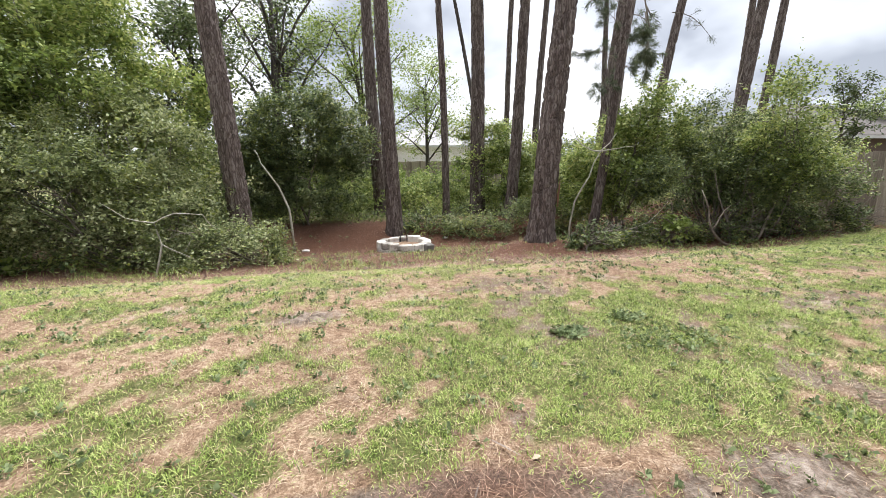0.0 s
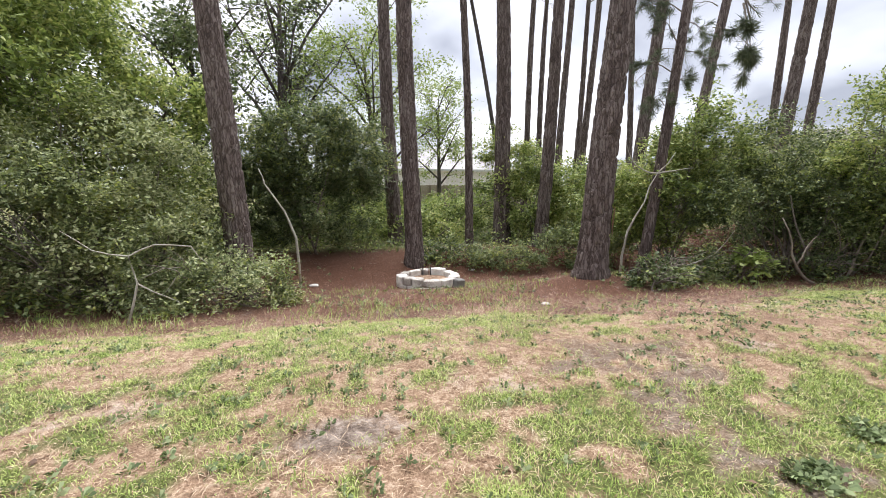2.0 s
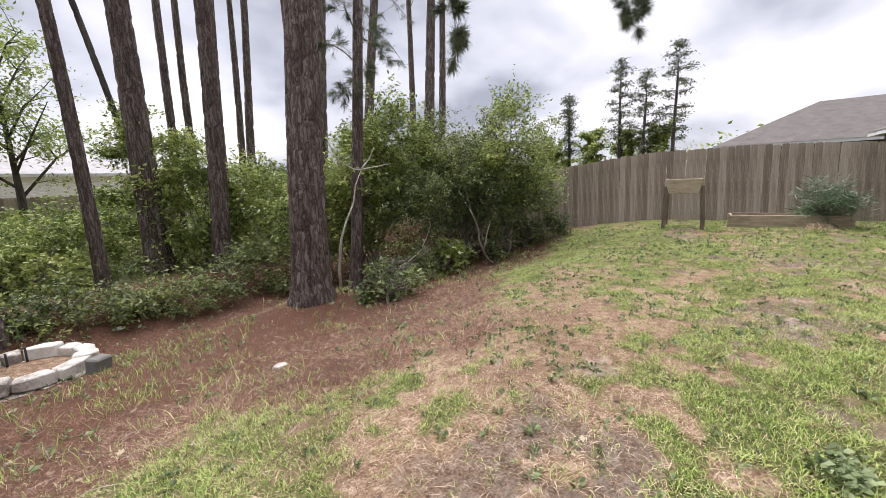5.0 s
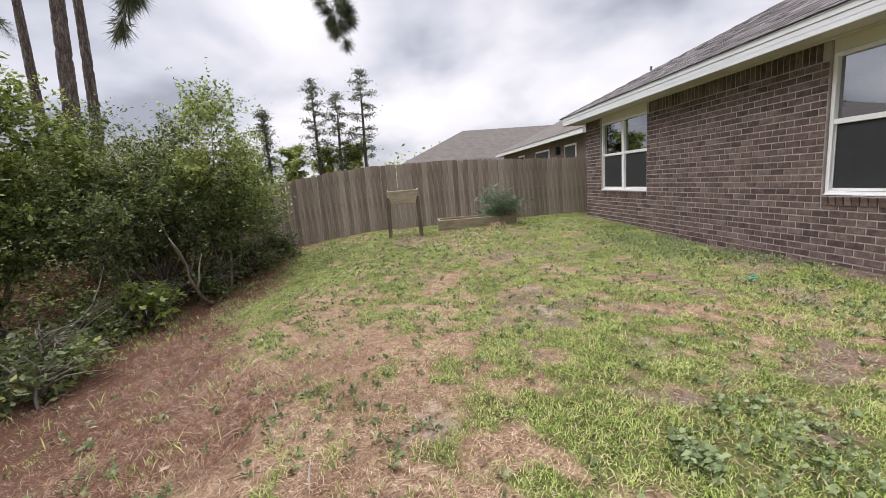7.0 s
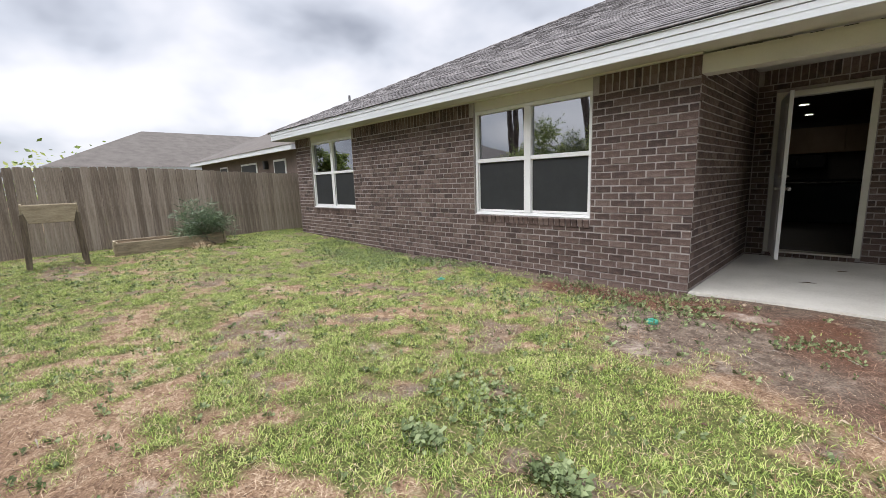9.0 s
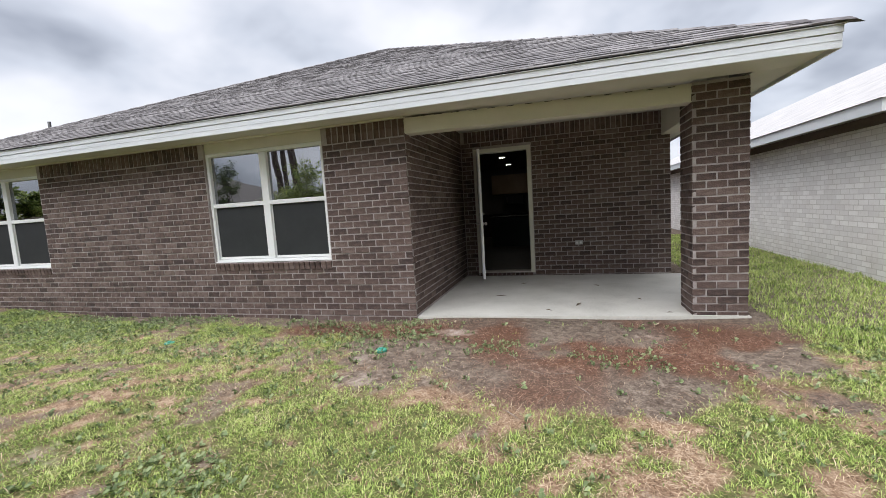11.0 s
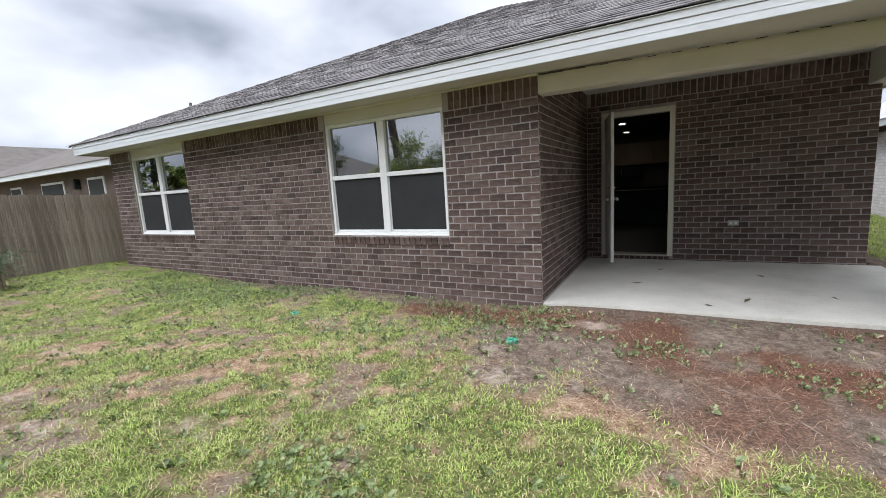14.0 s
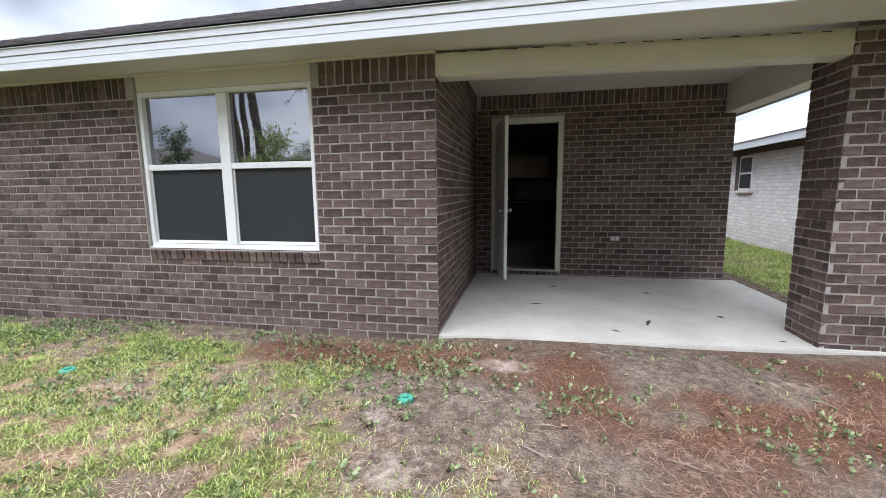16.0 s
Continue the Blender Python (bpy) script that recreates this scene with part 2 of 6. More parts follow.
def ground_z(x, y):
    """Height of the yard: level by the house, falling over a bank to the pine wood."""
    x, y = np.asarray(x, float), np.asarray(y, float)
    keep = 1.0 - 0.62 * smooth01(x, 7.5, 11.5)
    drop = -0.52 * smooth01(y, 4.4, 7.9) - 0.30 * smooth01(y, 7.2, 10.6)
    z = drop * keep
    z = z + 0.10 * smooth01(x, 7.0, 11.0) * (1 - smooth01(y, 5, 8)) - 0.035
    z = z - 0.03 * (1 - smooth01(y, -0.4, 1.0)) * (1 - smooth01(x, 6, 10)) + 0.045 * (1 - smooth01(y, -0.3, 0.5)) * (1 - smooth01(x, 1.5, 2.6)) * smooth01(x, -2.6, -1.6)
    z = z + 0.40 * smooth01(y, 10.6, 12.4) + 0.05 * smooth01(y, 14, 26)
    z = z + 0.30 * np.exp(-(((x - 4.0) / 0.9) ** 2 + ((y - 8.9) / 0.75) ** 2))
    z = z + 0.012 * np.sin(x * 1.7 + 0.6 * y) + 0.010 * np.sin(y * 2.3 - x * 0.9)
    return z


def gz(x, y):
    return float(ground_z(x, y))

# ---------------------------------------------------------------- house shell
WY, CX, HX, BACK, SIDE = -0.44, 1.97, 11.0, -3.30, -1.50
PITCH, BL, BH, BD, JOINT = 0.0813, 0.194, 0.0675, 0.09, 0.0135


def glass_mat(name, tint, ior):
    """A coated pane: dark see-through body, mirror gloss by Fresnel."""
    m = bpy.data.materials.new(name)
    m.use_nodes = True
    n, l = m.node_tree.nodes, m.node_tree.links
    n.remove(n["Principled BSDF"])
    tr = n.new("ShaderNodeBsdfTransparent"); tr.inputs[0].default_value = (*tint, 1)
    gl = n.new("ShaderNodeBsdfGlossy"); gl.inputs[0].default_value = (0.86, 0.88, 0.92, 1); gl.inputs["Roughness"].default_value = 0.015
    nz = n.new("ShaderNodeTexNoise"); nz.inputs["Scale"].default_value = 1.4; nz.inputs["Detail"].default_value = 1.0
    tc = n.new("ShaderNodeTexCoord"); l.new(tc.outputs["Object"], nz.inputs["Vector"])
    bp = n.new("ShaderNodeBump"); bp.inputs["Strength"].default_value = 0.10; bp.inputs["Distance"].default_value = 0.02
    l.new(nz.outputs["Fac"], bp.inputs["Height"]); l.new(bp.outputs[0], gl.inputs["Normal"])
    fr = n.new("ShaderNodeFresnel"); fr.inputs["IOR"].default_value = ior
    mx = n.new("ShaderNodeMixShader")
    l.new(fr.outputs[0], mx.inputs[0]); l.new(tr.outputs[0], mx.inputs[1]); l.new(gl.outputs[0], mx.inputs[2])
    l.new(mx.outputs[0], n["Material Output"].inputs[0])
    return m


def plain(name, col, rough=0.6, metal=0.0, emit=0.0):
    m = bpy.data.materials.new(name)
    m.use_nodes = True
    b = m.node_tree.nodes["Principled BSDF"]
    b.inputs["Base Color"].default_value = (*col, 1)
    b.inputs["Roughness"].default_value, b.inputs["Metallic"].default_value = rough, metal
    if emit:
        b.inputs["Emission Color"].default_value = (1.0, 0.93, 0.8, 1)
        b.inputs["Emission Strength"].default_value = emit
    return m


M_GLASS = glass_mat("coated_window_glass", (0.30, 0.33, 0.34), 4.4)
M_SCREEN = mat("dark_insect_screen", [(0.014, 0.016, 0.018), (0.024, 0.026, 0.028)], 4.0, 0.55, 0.1, fine=200)
M_BLACK = plain("black_trim_and_gap_shade", (0.012, 0.012, 0.013), 0.5)
M_STEEL = plain("satin_nickel", (0.55, 0.53, 0.5), 0.3, 1.0)
# wall and ceiling paint, darkened so its colour carries the room's dimness
M_DRY = mat("dimmed_interior_paint", [(0.16, 0.145, 0.135), (0.20, 0.18, 0.165)], 2.0, 0.8, 0.05)
M_CAB = mat("tan_cabinet", [(0.30, 0.20, 0.12), (0.38, 0.27, 0.17)], 2.0, 0.5, 0.05)
M_DARKF = mat("dark_wood_floor", [(0.025, 0.018, 0.014), (0.05, 0.036, 0.028)], 3.0, 0.5, 0.1)
M_TEAL = mat("blue_grey_island", [(0.14, 0.19, 0.21), (0.17, 0.22, 0.24)], 2.0, 0.6, 0.05)
M_LAMP = plain("lit_downlight", (0.9, 0.9, 0.9), 0.5, 0.0, 12.0)
M_RED = plain("weathered_grey_plastic", (0.45, 0.45, 0.44), 0.5)


def brick_mesh(name, w, h, d, seed):
    """A brick face of width w and height h, slightly out of true, lying in x, its face towards +y."""
    r = random.Random(seed)
    bm = boxes(((-w / 2, -d, -h / 2), (w / 2, 0, h / 2)), bevel=0.0035)
    for v in bm.verts:
        v.co += Vector([r.uniform(-0.0028, 0.0028) for _ in range(3)])
    me = bpy.data.meshes.new(name)
    bm.to_mesh(me)
    bm.free()
    me.materials.append(M_BRICK)
    return me


BRICKS = [brick_mesh("brick", BL - JOINT, BH, BD, s) for s in range(5)]
HALVES = [brick_mesh("brick", BL / 2 - JOINT, BH, BD, 20 + s) for s in range(3)]
SOLDIERS = [brick_mesh("brick", BH, BL - 0.002, BD, 40 + s) for s in range(3)]


def courses(u0, u1, z_top, n, holes, phase=0.0):
    """Running-bond bricks: (u middle, z middle, width) in n courses below z_top between u0 and u1, broken by holes."""
    out = []
    for c in range(n):
        z = z_top - PITCH * (c + 0.5)
        spans = [(u0, u1)]
        for h0, h1, z0, z1 in holes:
            if z0 - 0.03 < z < z1 + 0.03:
                spans = [s for a, b in spans for s in ((a, min(b, h0)), (max(a, h1), b)) if s[1] - s[0] > 0.03]
        for a, b in spans:
            u = u0 + (BL / 2 if (c % 2) else 0.0) - BL + phase
            while u < b:
                p, q = max(u, a), min(u + BL, b)
                if q - p > 0.045:
                    out.append(((p + q) / 2, z, q - p - JOINT))
                u += BL
    return out


def lay(parent, spots, place, near, joined_name):
    """Bricks of a wall: those for which near(u, z) holds are parts, the others are joined."""
    far_v, far_f, count = [], [], 0
    for u, z, w, kind in spots:
        m = place(u, z)
        if near(u, z) and count < 300:
            full = SOLDIERS if kind == "soldier" else BRICKS if w > BL * 0.7 else HALVES
            base = BH if kind == "soldier" else (BL - JOINT if w > BL * 0.7 else BL / 2 - JOINT)
            ob = new("brick", random.choice(full))
            ob.parent = parent
            ob.matrix_basis = m @ pose(0, random.uniform(-0.002, 0.002), 0, random.uniform(-0.5, 0.5), random.uniform(-0.4, 0.4), random.uniform(-0.4, 0.4)) @ Matrix.Diagonal((w / base, 1, 1, 1))
            count += 1
        else:
            h = BL - 0.002 if kind == "soldier" else BH
            k = len(far_v)
            dy = random.uniform(-0.002, 0.002)
            jw, jh = random.uniform(-0.002, 0.002), random.uniform(-0.002, 0.002)
            cs = [(-w / 2 + 0.003, dy, -h / 2 + 0.003), (w / 2 - 0.003, dy, -h / 2 + 0.003), (w / 2 - 0.003, dy, h / 2 - 0.003), (-w / 2 + 0.003, dy, h / 2 - 0.003),
                  (-w / 2 + jw, dy - 0.004, -h / 2), (w / 2 + jw, dy - 0.004, -h / 2 + jh), (w / 2 + jw, dy - 0.004, h / 2 + jh), (-w / 2 + jw, dy - 0.004, h / 2),
                  (-w / 2 + jw, -0.05, -h / 2), (w / 2 + jw, -0.05, -h / 2 + jh), (w / 2 + jw, -0.05, h / 2 + jh), (-w / 2 + jw, -0.05, h / 2)]
            far_v += [tuple(m @ Vector(c)) for c in cs]
            far_f.append((k, k + 1, k + 2, k + 3))
            for a in range(4):
                b = (a + 1) % 4
                far_f.append((k + 4 + a, k + 4 + b, k + b, k + a))
                far_f.append((k + 8 + a, k + 8 + b, k + 4 + b, k + 4 + a))
    if far_v:
        me = bpy.data.meshes.new(joined_name)
        me.from_pydata(far_v, [], far_f)
        me.materials.append(M_BRICKS)
        ob = new(joined_name, me)
        ob.parent = parent
        tagged(ob, kind="stuff")


def face_y(y):
    return lambda u, z: pose(u, y, z)


def face_mx(x):
    return lambda u, z: pose(x, u, z, 0, 0, 90)


W1, W2 = (3.10, 4.98, 0.735, 2.405), (8.385, 10.235, 0.735, 2.405)
DOOR = (0.76, 1.70, 0.07, 2.29)
REC = 0.006      # mortar lies this far behind the brick faces

# rear wall, with the two window openings left out of the mortar backing
y1, y0 = WY - REC, WY - 0.26
wall_north = part("wall_north", boxes(
    ((CX + REC, y0, -0.3), (W1[0], y1, 2.40)), ((W1[1], y0, -0.3), (W2[0], y1, 2.40)), ((W2[1], y0, -0.3), (HX, y1, 2.40)),
    ((W1[0], y0, -0.3), (W1[1], y1, W1[2] - 0.005)), ((W2[0], y0, -0.3), (W2[1], y1, W2[2] - 0.005))), M_MORTAR)
tagged(wall_north, "brown brick rear house wall with pale mortar joints", "wall", kind="structure")
wall_patio_side = part("wall_patio_side", boxes(((CX + REC, BACK, -0.3), (CX + 0.25, y0 - 0.003, 2.70))), M_MORTAR)
tagged(wall_patio_side, "brown brick return wall beside the covered patio", "wall", kind="structure")
wall_patio = part("wall_patio", boxes(
    ((SIDE + REC, BACK - 0.25, -0.3), (DOOR[0], BACK - REC, 2.70)), ((DOOR[1], BACK - 0.25, -0.3), (CX + 0.25, BACK - REC, 2.70)),
    ((DOOR[0], BACK - 0.25, DOOR[3]), (DOOR[1], BACK - REC, 2.70)), ((DOOR[0], BACK - 0.25, -0.3), (DOOR[1], BACK - REC, 0.055))), M_MORTAR)
tagged(wall_patio, "dark brown brick wall under the patio roof", "wall", kind="structure")
closing = part("wall_south", boxes(((SIDE, -17.6, -0.3), (HX, -17.35, 2.4)), ((HX - 0.25, -17.35, -0.3), (HX, y0 - 0.003, 2.4)), ((SIDE, -17.35, -0.3), (SIDE + 0.25, BACK - 0.253, 2.7))), M_BRICKS)
tagged(closing, "plain brown brick walls closing the house", "wall", kind="structure")

# ---------------------------------------------------------------- patio
def skewed(x0, x1, back0, back1, front0, front1, z0, z1, bevel, up=0.0):
    """A slab or board whose front and back run from x0 to x1 at changing depth, lifted by up at x0."""
    bm = hull(bmesh.new(), [(x0, back0, z0 + up), (x1, back1, z0), (x1, front1, z0), (x0, front0, z0 + up), (x0, back0, z1 + up), (x1, back1, z1), (x1, front1, z1), (x0, front0, z1 + up)],
              [(0, 3, 2, 1), (4, 5, 6, 7), (0, 1, 5, 4), (1, 2, 6, 5), (2, 3, 7, 6), (3, 0, 4, 7)])
    bmesh.ops.bevel(bm, geom=bm.edges[:], offset=bevel, segments=2, affect="EDGES")
    return bm


patio_slab = part("patio_slab", skewed(-1.64, CX + REC - 0.002, BACK - REC + 0.002, BACK - REC + 0.002, -0.635, WY - 0.01, -0.30, 0.0, 0.010), M_CONC)
tagged(patio_slab, "pale concrete patio slab with a few leaves", "patio", kind="structure")
patio_ceiling = part("ceiling", boxes(((-1.60, BACK - REC, 2.66), (CX + REC, WY - 0.2, 2.70))), M_SOFFIT)
tagged(patio_ceiling, "white patio ceiling panels", "ceiling", kind="structure")
PX0, PX1, PY0, PY1 = -1.62, -1.10, -1.12, -0.66
beam = empty("patio_beam", (0, 0, 0))
tagged(beam, "cream painted beam spanning the patio opening", "beam", kind="structure")
part("front_board", skewed(PX1 - 0.03, CX + 0.012, PY1 - 0.22, WY - 0.20, PY1 - 0.012, WY - 0.012, 2.220, 2.382, 0.004, 0.018), M_TRIM, beam)
part("upper_strip", skewed(PX1 - 0.03, CX + 0.012, PY1 - 0.20, WY - 0.18, PY1 - 0.022, WY - 0.022, 2.384, 2.404, 0.001, 0.018), M_TRIM, beam)
part("side_board", boxes(((-1.56, BACK - REC + 0.003, 2.27), (-1.36, -1.06, 2.655)), bevel=0.004), M_TRIM, beam)
# solid black strips stand in for the shade between beam and soffit
for k in range(14):
    xk = -0.95 + k * 0.205
    yk = PY1 - 0.0215 + (WY - PY1) * (xk - PX1) / (CX - PX1)
    part("soffit_gap_shade", boxes(((xk, yk, 2.403), (xk + 0.16, yk + 0.006, 2.409))), M_BLACK, beam, "black strip standing for the shade in the gap above the beam")

# pier at the patio corner
pier = empty("brick_pier", (0, 0, 0))
tagged(pier, "square brown brick pier holding the patio roof", "pier", kind="structure")
part("core", boxes(((PX0 + REC, PY0 + REC, -0.3), (PX1 - REC, PY1 - REC, 2.424))), M_MORTAR, pier)

# eaves
EZ0, EZ1, EY = 2.392, 2.578, 0.0
soffit = empty("soffit")
part("panel", boxes(((-1.98, WY - 0.12, 2.426), (11.38, EY - 0.022, 2.446))), M_SOFFIT, soffit)
part("panel", boxes(((11.10, -17.9, 2.426), (11.38, WY - 0.122, 2.446))), M_SOFFIT, soffit)
part("panel", boxes(((-1.98, -17.9, 2.426), (-1.6, WY - 0.122, 2.446))), M_SOFFIT, soffit)
tagged(soffit, "cream vinyl soffit under the eaves", "soffit", kind="structure")
frieze = part("trim", boxes(((CX, WY - 0.16, 2.4025), (HX, WY + 0.012, 2.425)), bevel=0.003), M_TRIM)
tagged(frieze, "thin cream trim strip between brick and soffit", "trim", kind="structure")
fascia = empty("fascia")
tagged(fascia, "white metal-wrapped fascia board along the eaves", "fascia", kind="structure")
for lo, hi in (((-2.0, EY - 0.02), (11.4, EY)), ((11.38, -17.95), (11.4, EY - 0.021)), ((-2.0, -17.95), (-1.98, EY - 0.021))):
    part("fascia_board", boxes(((*lo, EZ0), (*hi, EZ1 - 0.068)), bevel=0.003), M_FASCIA, fascia)
part("upper_lip", boxes(((-2.005, EY - 0.03, EZ1 - 0.064), (11.405, EY + 0.008, EZ1 - 0.004)), bevel=0.003), M_FASCIA, fascia)
part("drip_edge", boxes(((-2.02, EY - 0.03, EZ1 - 0.003), (11.42, EY + 0.020, EZ1 + 0.003))), M_FASCIA, fascia)
part("groove", boxes(((-1.99, EY - 0.004, EZ0 + 0.062), (11.39, EY + 0.003, EZ0 + 0.068))), M_FASCIA, fascia)

# window header boards between frame and soffit
for k, w in enumerate((W1, W2)):
    h = part("trim", boxes(((w[0] + 0.002, WY - 0.10, 2.262), (w[1] - 0.002, WY - 0.035, 2.402)), bevel=0.003), M_TRIM)
    tagged(h, "cream header board above a window", "trim", kind="structure")


def window(index, w, label):
    x0, x1, z0, z1 = w[0] + 0.004, w[1] - 0.004, w[2] + 0.003, 2.26
    win = empty("window_%d" % index, ((x0 + x1) / 2, WY - 0.08, z0))
    tagged(win, label, "window", kind="structure")
    o = Vector(win.location)

    def put(name, pairs, m, bevel=0.0, parent=win, lab=""):
        return part(name, boxes(*[((a[0] - o.x, a[1] - o.y, a[2] - o.z), (b[0] - o.x, b[1] - o.y, b[2] - o.z)) for a, b in pairs], bevel=bevel), m, parent, lab)
    fw, yf, yb = 0.045, WY - 0.035, WY - 0.12
    xm, zm = (x0 + x1) / 2, z0 + 0.80
    put("window_frame", [((x0, yb, z0), (x0 + fw, yf, z1)), ((x1 - fw, yb, z0), (x1, yf, z1)), ((x0 + fw, yb, z1 - fw), (x1 - fw, yf, z1)), ((x0 + fw, yb, z0), (x1 - fw, yf, z0 + 0.04))], M_WHITE, 0.004)
    put("mullion", [((xm - 0.055, yb, z0 + 0.041), (xm + 0.055, yf - 0.003, z1 - fw - 0.001))], M_WHITE, 0.004)
    put("window_sill", [((x0 - 0.002, yf - 0.01, z0 - 0.002), (x1 + 0.002, yf + 0.02, z0 + 0.014))], M_WHITE, 0.003)
    for a, b in ((x0 + fw, xm - 0.055), (xm + 0.055, x1 - fw)):
        put("meeting_rail", [((a, yb + 0.01, zm - 0.028), (b, yf - 0.006, zm + 0.028))], M_WHITE, 0.003)
        top = put("pane", [((a + 0.001, yb + 0.03, zm + 0.028), (b - 0.001, yb + 0.034, z1 - fw))], M_GLASS, lab="reflective upper pane")
        low = put("pane", [((a + 0.001, yb + 0.02, z0 + 0.05), (b - 0.001, yb + 0.024, zm - 0.028))], M_GLASS)
        put("insect_screen", [((a + 0.012, yb + 0.045, z0 + 0.075), (b - 0.012, yb + 0.047, zm - 0.03))], M_SCREEN, lab="dark mesh screen over the lower half")
        put("screen_rail", [((a + 0.001, yb + 0.04, z0 + 0.045), (b - 0.001, yb + 0.055, z0 + 0.075)), ((a + 0.001, yb + 0.04, z0 + 0.075), (a + 0.013, yb + 0.055, zm - 0.03)), ((b - 0.013, yb + 0.04, z0 + 0.075), (b - 0.001, yb + 0.055, zm - 0.03))], M_WHITE)
        top.visible_shadow = low.visible_shadow = False
    return win


window(1, W1, "white twin sash window reflecting the pines")
window(2, W2, "white twin sash window near the fence corner")

# ---------------------------------------------------------------- patio door, standing open
door_frame = empty("door_1", (0, 0, 0))
tagged(door_frame, "white back door standing wide open onto the patio", "door", kind="structure")
jy0, jy1 = BACK - 0.14, BACK + 0.022
part("jamb", boxes(((0.715, jy0, 0.06), (0.785, jy1, 2.33)), bevel=0.004), M_TRIM, door_frame)
part("jamb", boxes(((1.675, jy0, 0.06), (1.745, jy1, 2.33)), bevel=0.004), M_TRIM, door_frame)
part("head", boxes(((0.786, jy0, 2.255), (1.674, jy1, 2.33)), bevel=0.004), M_TRIM, door_frame)
part("threshold", boxes(((0.787, jy0, 0.061), (1.673, jy1 + 0.03, 0.09)), bevel=0.005), M_STEEL, door_frame)
ang = math.degrees(math.atan2(1.50 - 1.665, -2.40 + 3.27))
leaf_at = pose(1.668, BACK + 0.025, 0.095, 0, 0, -ang + 1.5)
leaf = part("leaf", boxes(((-0.022, 0, 0), (0.022, 0.87, 2.13)), bevel=0.004), M_WHITE, door_frame)
leaf.matrix_basis = leaf_at
for z0, z1 in ((0.22, 0.95), (1.15, 1.98)):
    part("panel", boxes(((-0.026, 0.13, z0), (-0.0225, 0.74, z1)), ((0.0225, 0.13, z0), (0.026, 0.74, z1)), bevel=0.001), M_WHITE, leaf)
for z, r in ((0.92, 0.030), (1.08, 0.024)):
    bm = bmesh.new()
    for s in (-1, 1):
        tube(bm, [(s * 0.022, 0.80, z), (s * 0.034, 0.80, z)], [r, r], 14)
        tube(bm, [(s * 0.034, 0.80, z), (s * 0.055, 0.80, z)], [0.012, 0.012], 10)
        if r > 0.025:
            tube(bm, [(s * 0.050, 0.80, z), (s * 0.060, 0.80, z), (s * 0.082, 0.80, z), (s * 0.09, 0.80, z)], [0.015, 0.027, 0.027, 0.012], 14)
    part("knob" if r > 0.025 else "deadbolt", bm, M_STEEL, leaf, "brushed metal")
for z in (0.35, 1.15, 1.95):
    part("hinge", boxes(((1.655, BACK + 0.022, z), (1.678, BACK + 0.034, z + 0.10)), bevel=0.002), M_STEEL, door_frame)

outlet = empty("wall_outlet", (-0.05, BACK + 0.001, 0.57))
tagged(outlet, "grey weatherproof outlet on the patio brick wall", "outlet")
part("plate", boxes(((-0.065, 0, -0.036), (0.065, 0.022, 0.036)), bevel=0.004), M_RED, outlet)
for s in (-0.03, 0.03):
    part("socket", boxes(((s - 0.014, 0.0225, -0.018), (s + 0.014, 0.028, 0.018)), bevel=0.002), M_WHITE, outlet)

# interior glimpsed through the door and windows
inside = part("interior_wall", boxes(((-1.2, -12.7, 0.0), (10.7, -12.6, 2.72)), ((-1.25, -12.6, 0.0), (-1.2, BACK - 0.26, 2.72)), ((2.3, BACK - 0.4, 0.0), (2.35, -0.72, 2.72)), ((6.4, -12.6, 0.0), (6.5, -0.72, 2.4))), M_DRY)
tagged(inside, "interior walls of the house, paint darkened for the dim room", "wall", kind="structure")
ifloor = part("interior_floor", boxes(((-1.25, -12.7, 0.0), (10.74, BACK - 0.26, 0.05)), ((2.3, BACK - 0.259, 0.0), (10.74, -0.72, 0.05))), M_DARKF)
tagged(ifloor, "dark wooden floor inside the house", "floor", kind="structure")
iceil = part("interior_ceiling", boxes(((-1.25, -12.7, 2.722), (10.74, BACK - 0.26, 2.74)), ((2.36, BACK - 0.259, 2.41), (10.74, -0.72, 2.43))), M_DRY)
tagged(iceil, "interior ceiling", "ceiling", kind="structure")
for x, y in ((1.92, -8.4), (2.02, -10.8)):
    d = empty("downlight", (x, y, 2.715))
    tagged(d, "small lit round ceiling downlight in the kitchen", "ceiling light", group="kitchen downlights")
    bm = bmesh.new(); tube(bm, [(0, 0, -0.004), (0, 0, 0.004)], [0.075, 0.075], 20)
    part("lens", bm, M_LAMP, d)
    bm = bmesh.new(); tube(bm, [(0, 0, -0.002), (0, 0, 0.006)], [0.10, 0.10], 20)
    part("ring", bm, M_WHITE, d)
cab = empty("wall_cabinet", (1.7, -12.58, 1.72))
tagged(cab, "tan wooden kitchen wall cabinet in dim light", "cabinet")
for k in range(3):
    part("door", boxes(((-1.2 + k * 0.8, 0.32, 0.0), (-0.41 + k * 0.8, 0.34, 0.75)), bevel=0.006), M_CAB, cab)
part("body", boxes(((-1.2, 0, 0.0), (1.19, 0.318, 0.75))), M_CAB, cab)
oven = empty("microwave_oven", (2.05, -12.2, 1.30))
tagged(oven, "black microwave oven under the kitchen cabinets", "microwave")
part("body", boxes(((-0.38, -0.35, 0), (0.38, 0, 0.36)), bevel=0.01), M_BLACK, oven)
part("handle", boxes(((0.24, 0.001, 0.06), (0.26, 0.04, 0.30)), bevel=0.004), M_STEEL, oven)
base = empty("kitchen_counter", (1.7, -12.58, 0.05))
tagged(base, "dark kitchen base cabinets with a counter", "counter")
part("body", boxes(((-1.9, 0, 0), (2.2, 0.58, 0.86))), M_DARKF, base)
part("top", boxes(((-1.92, 0, 0.862), (2.22, 0.62, 0.90)), bevel=0.005), M_BLACK, base)
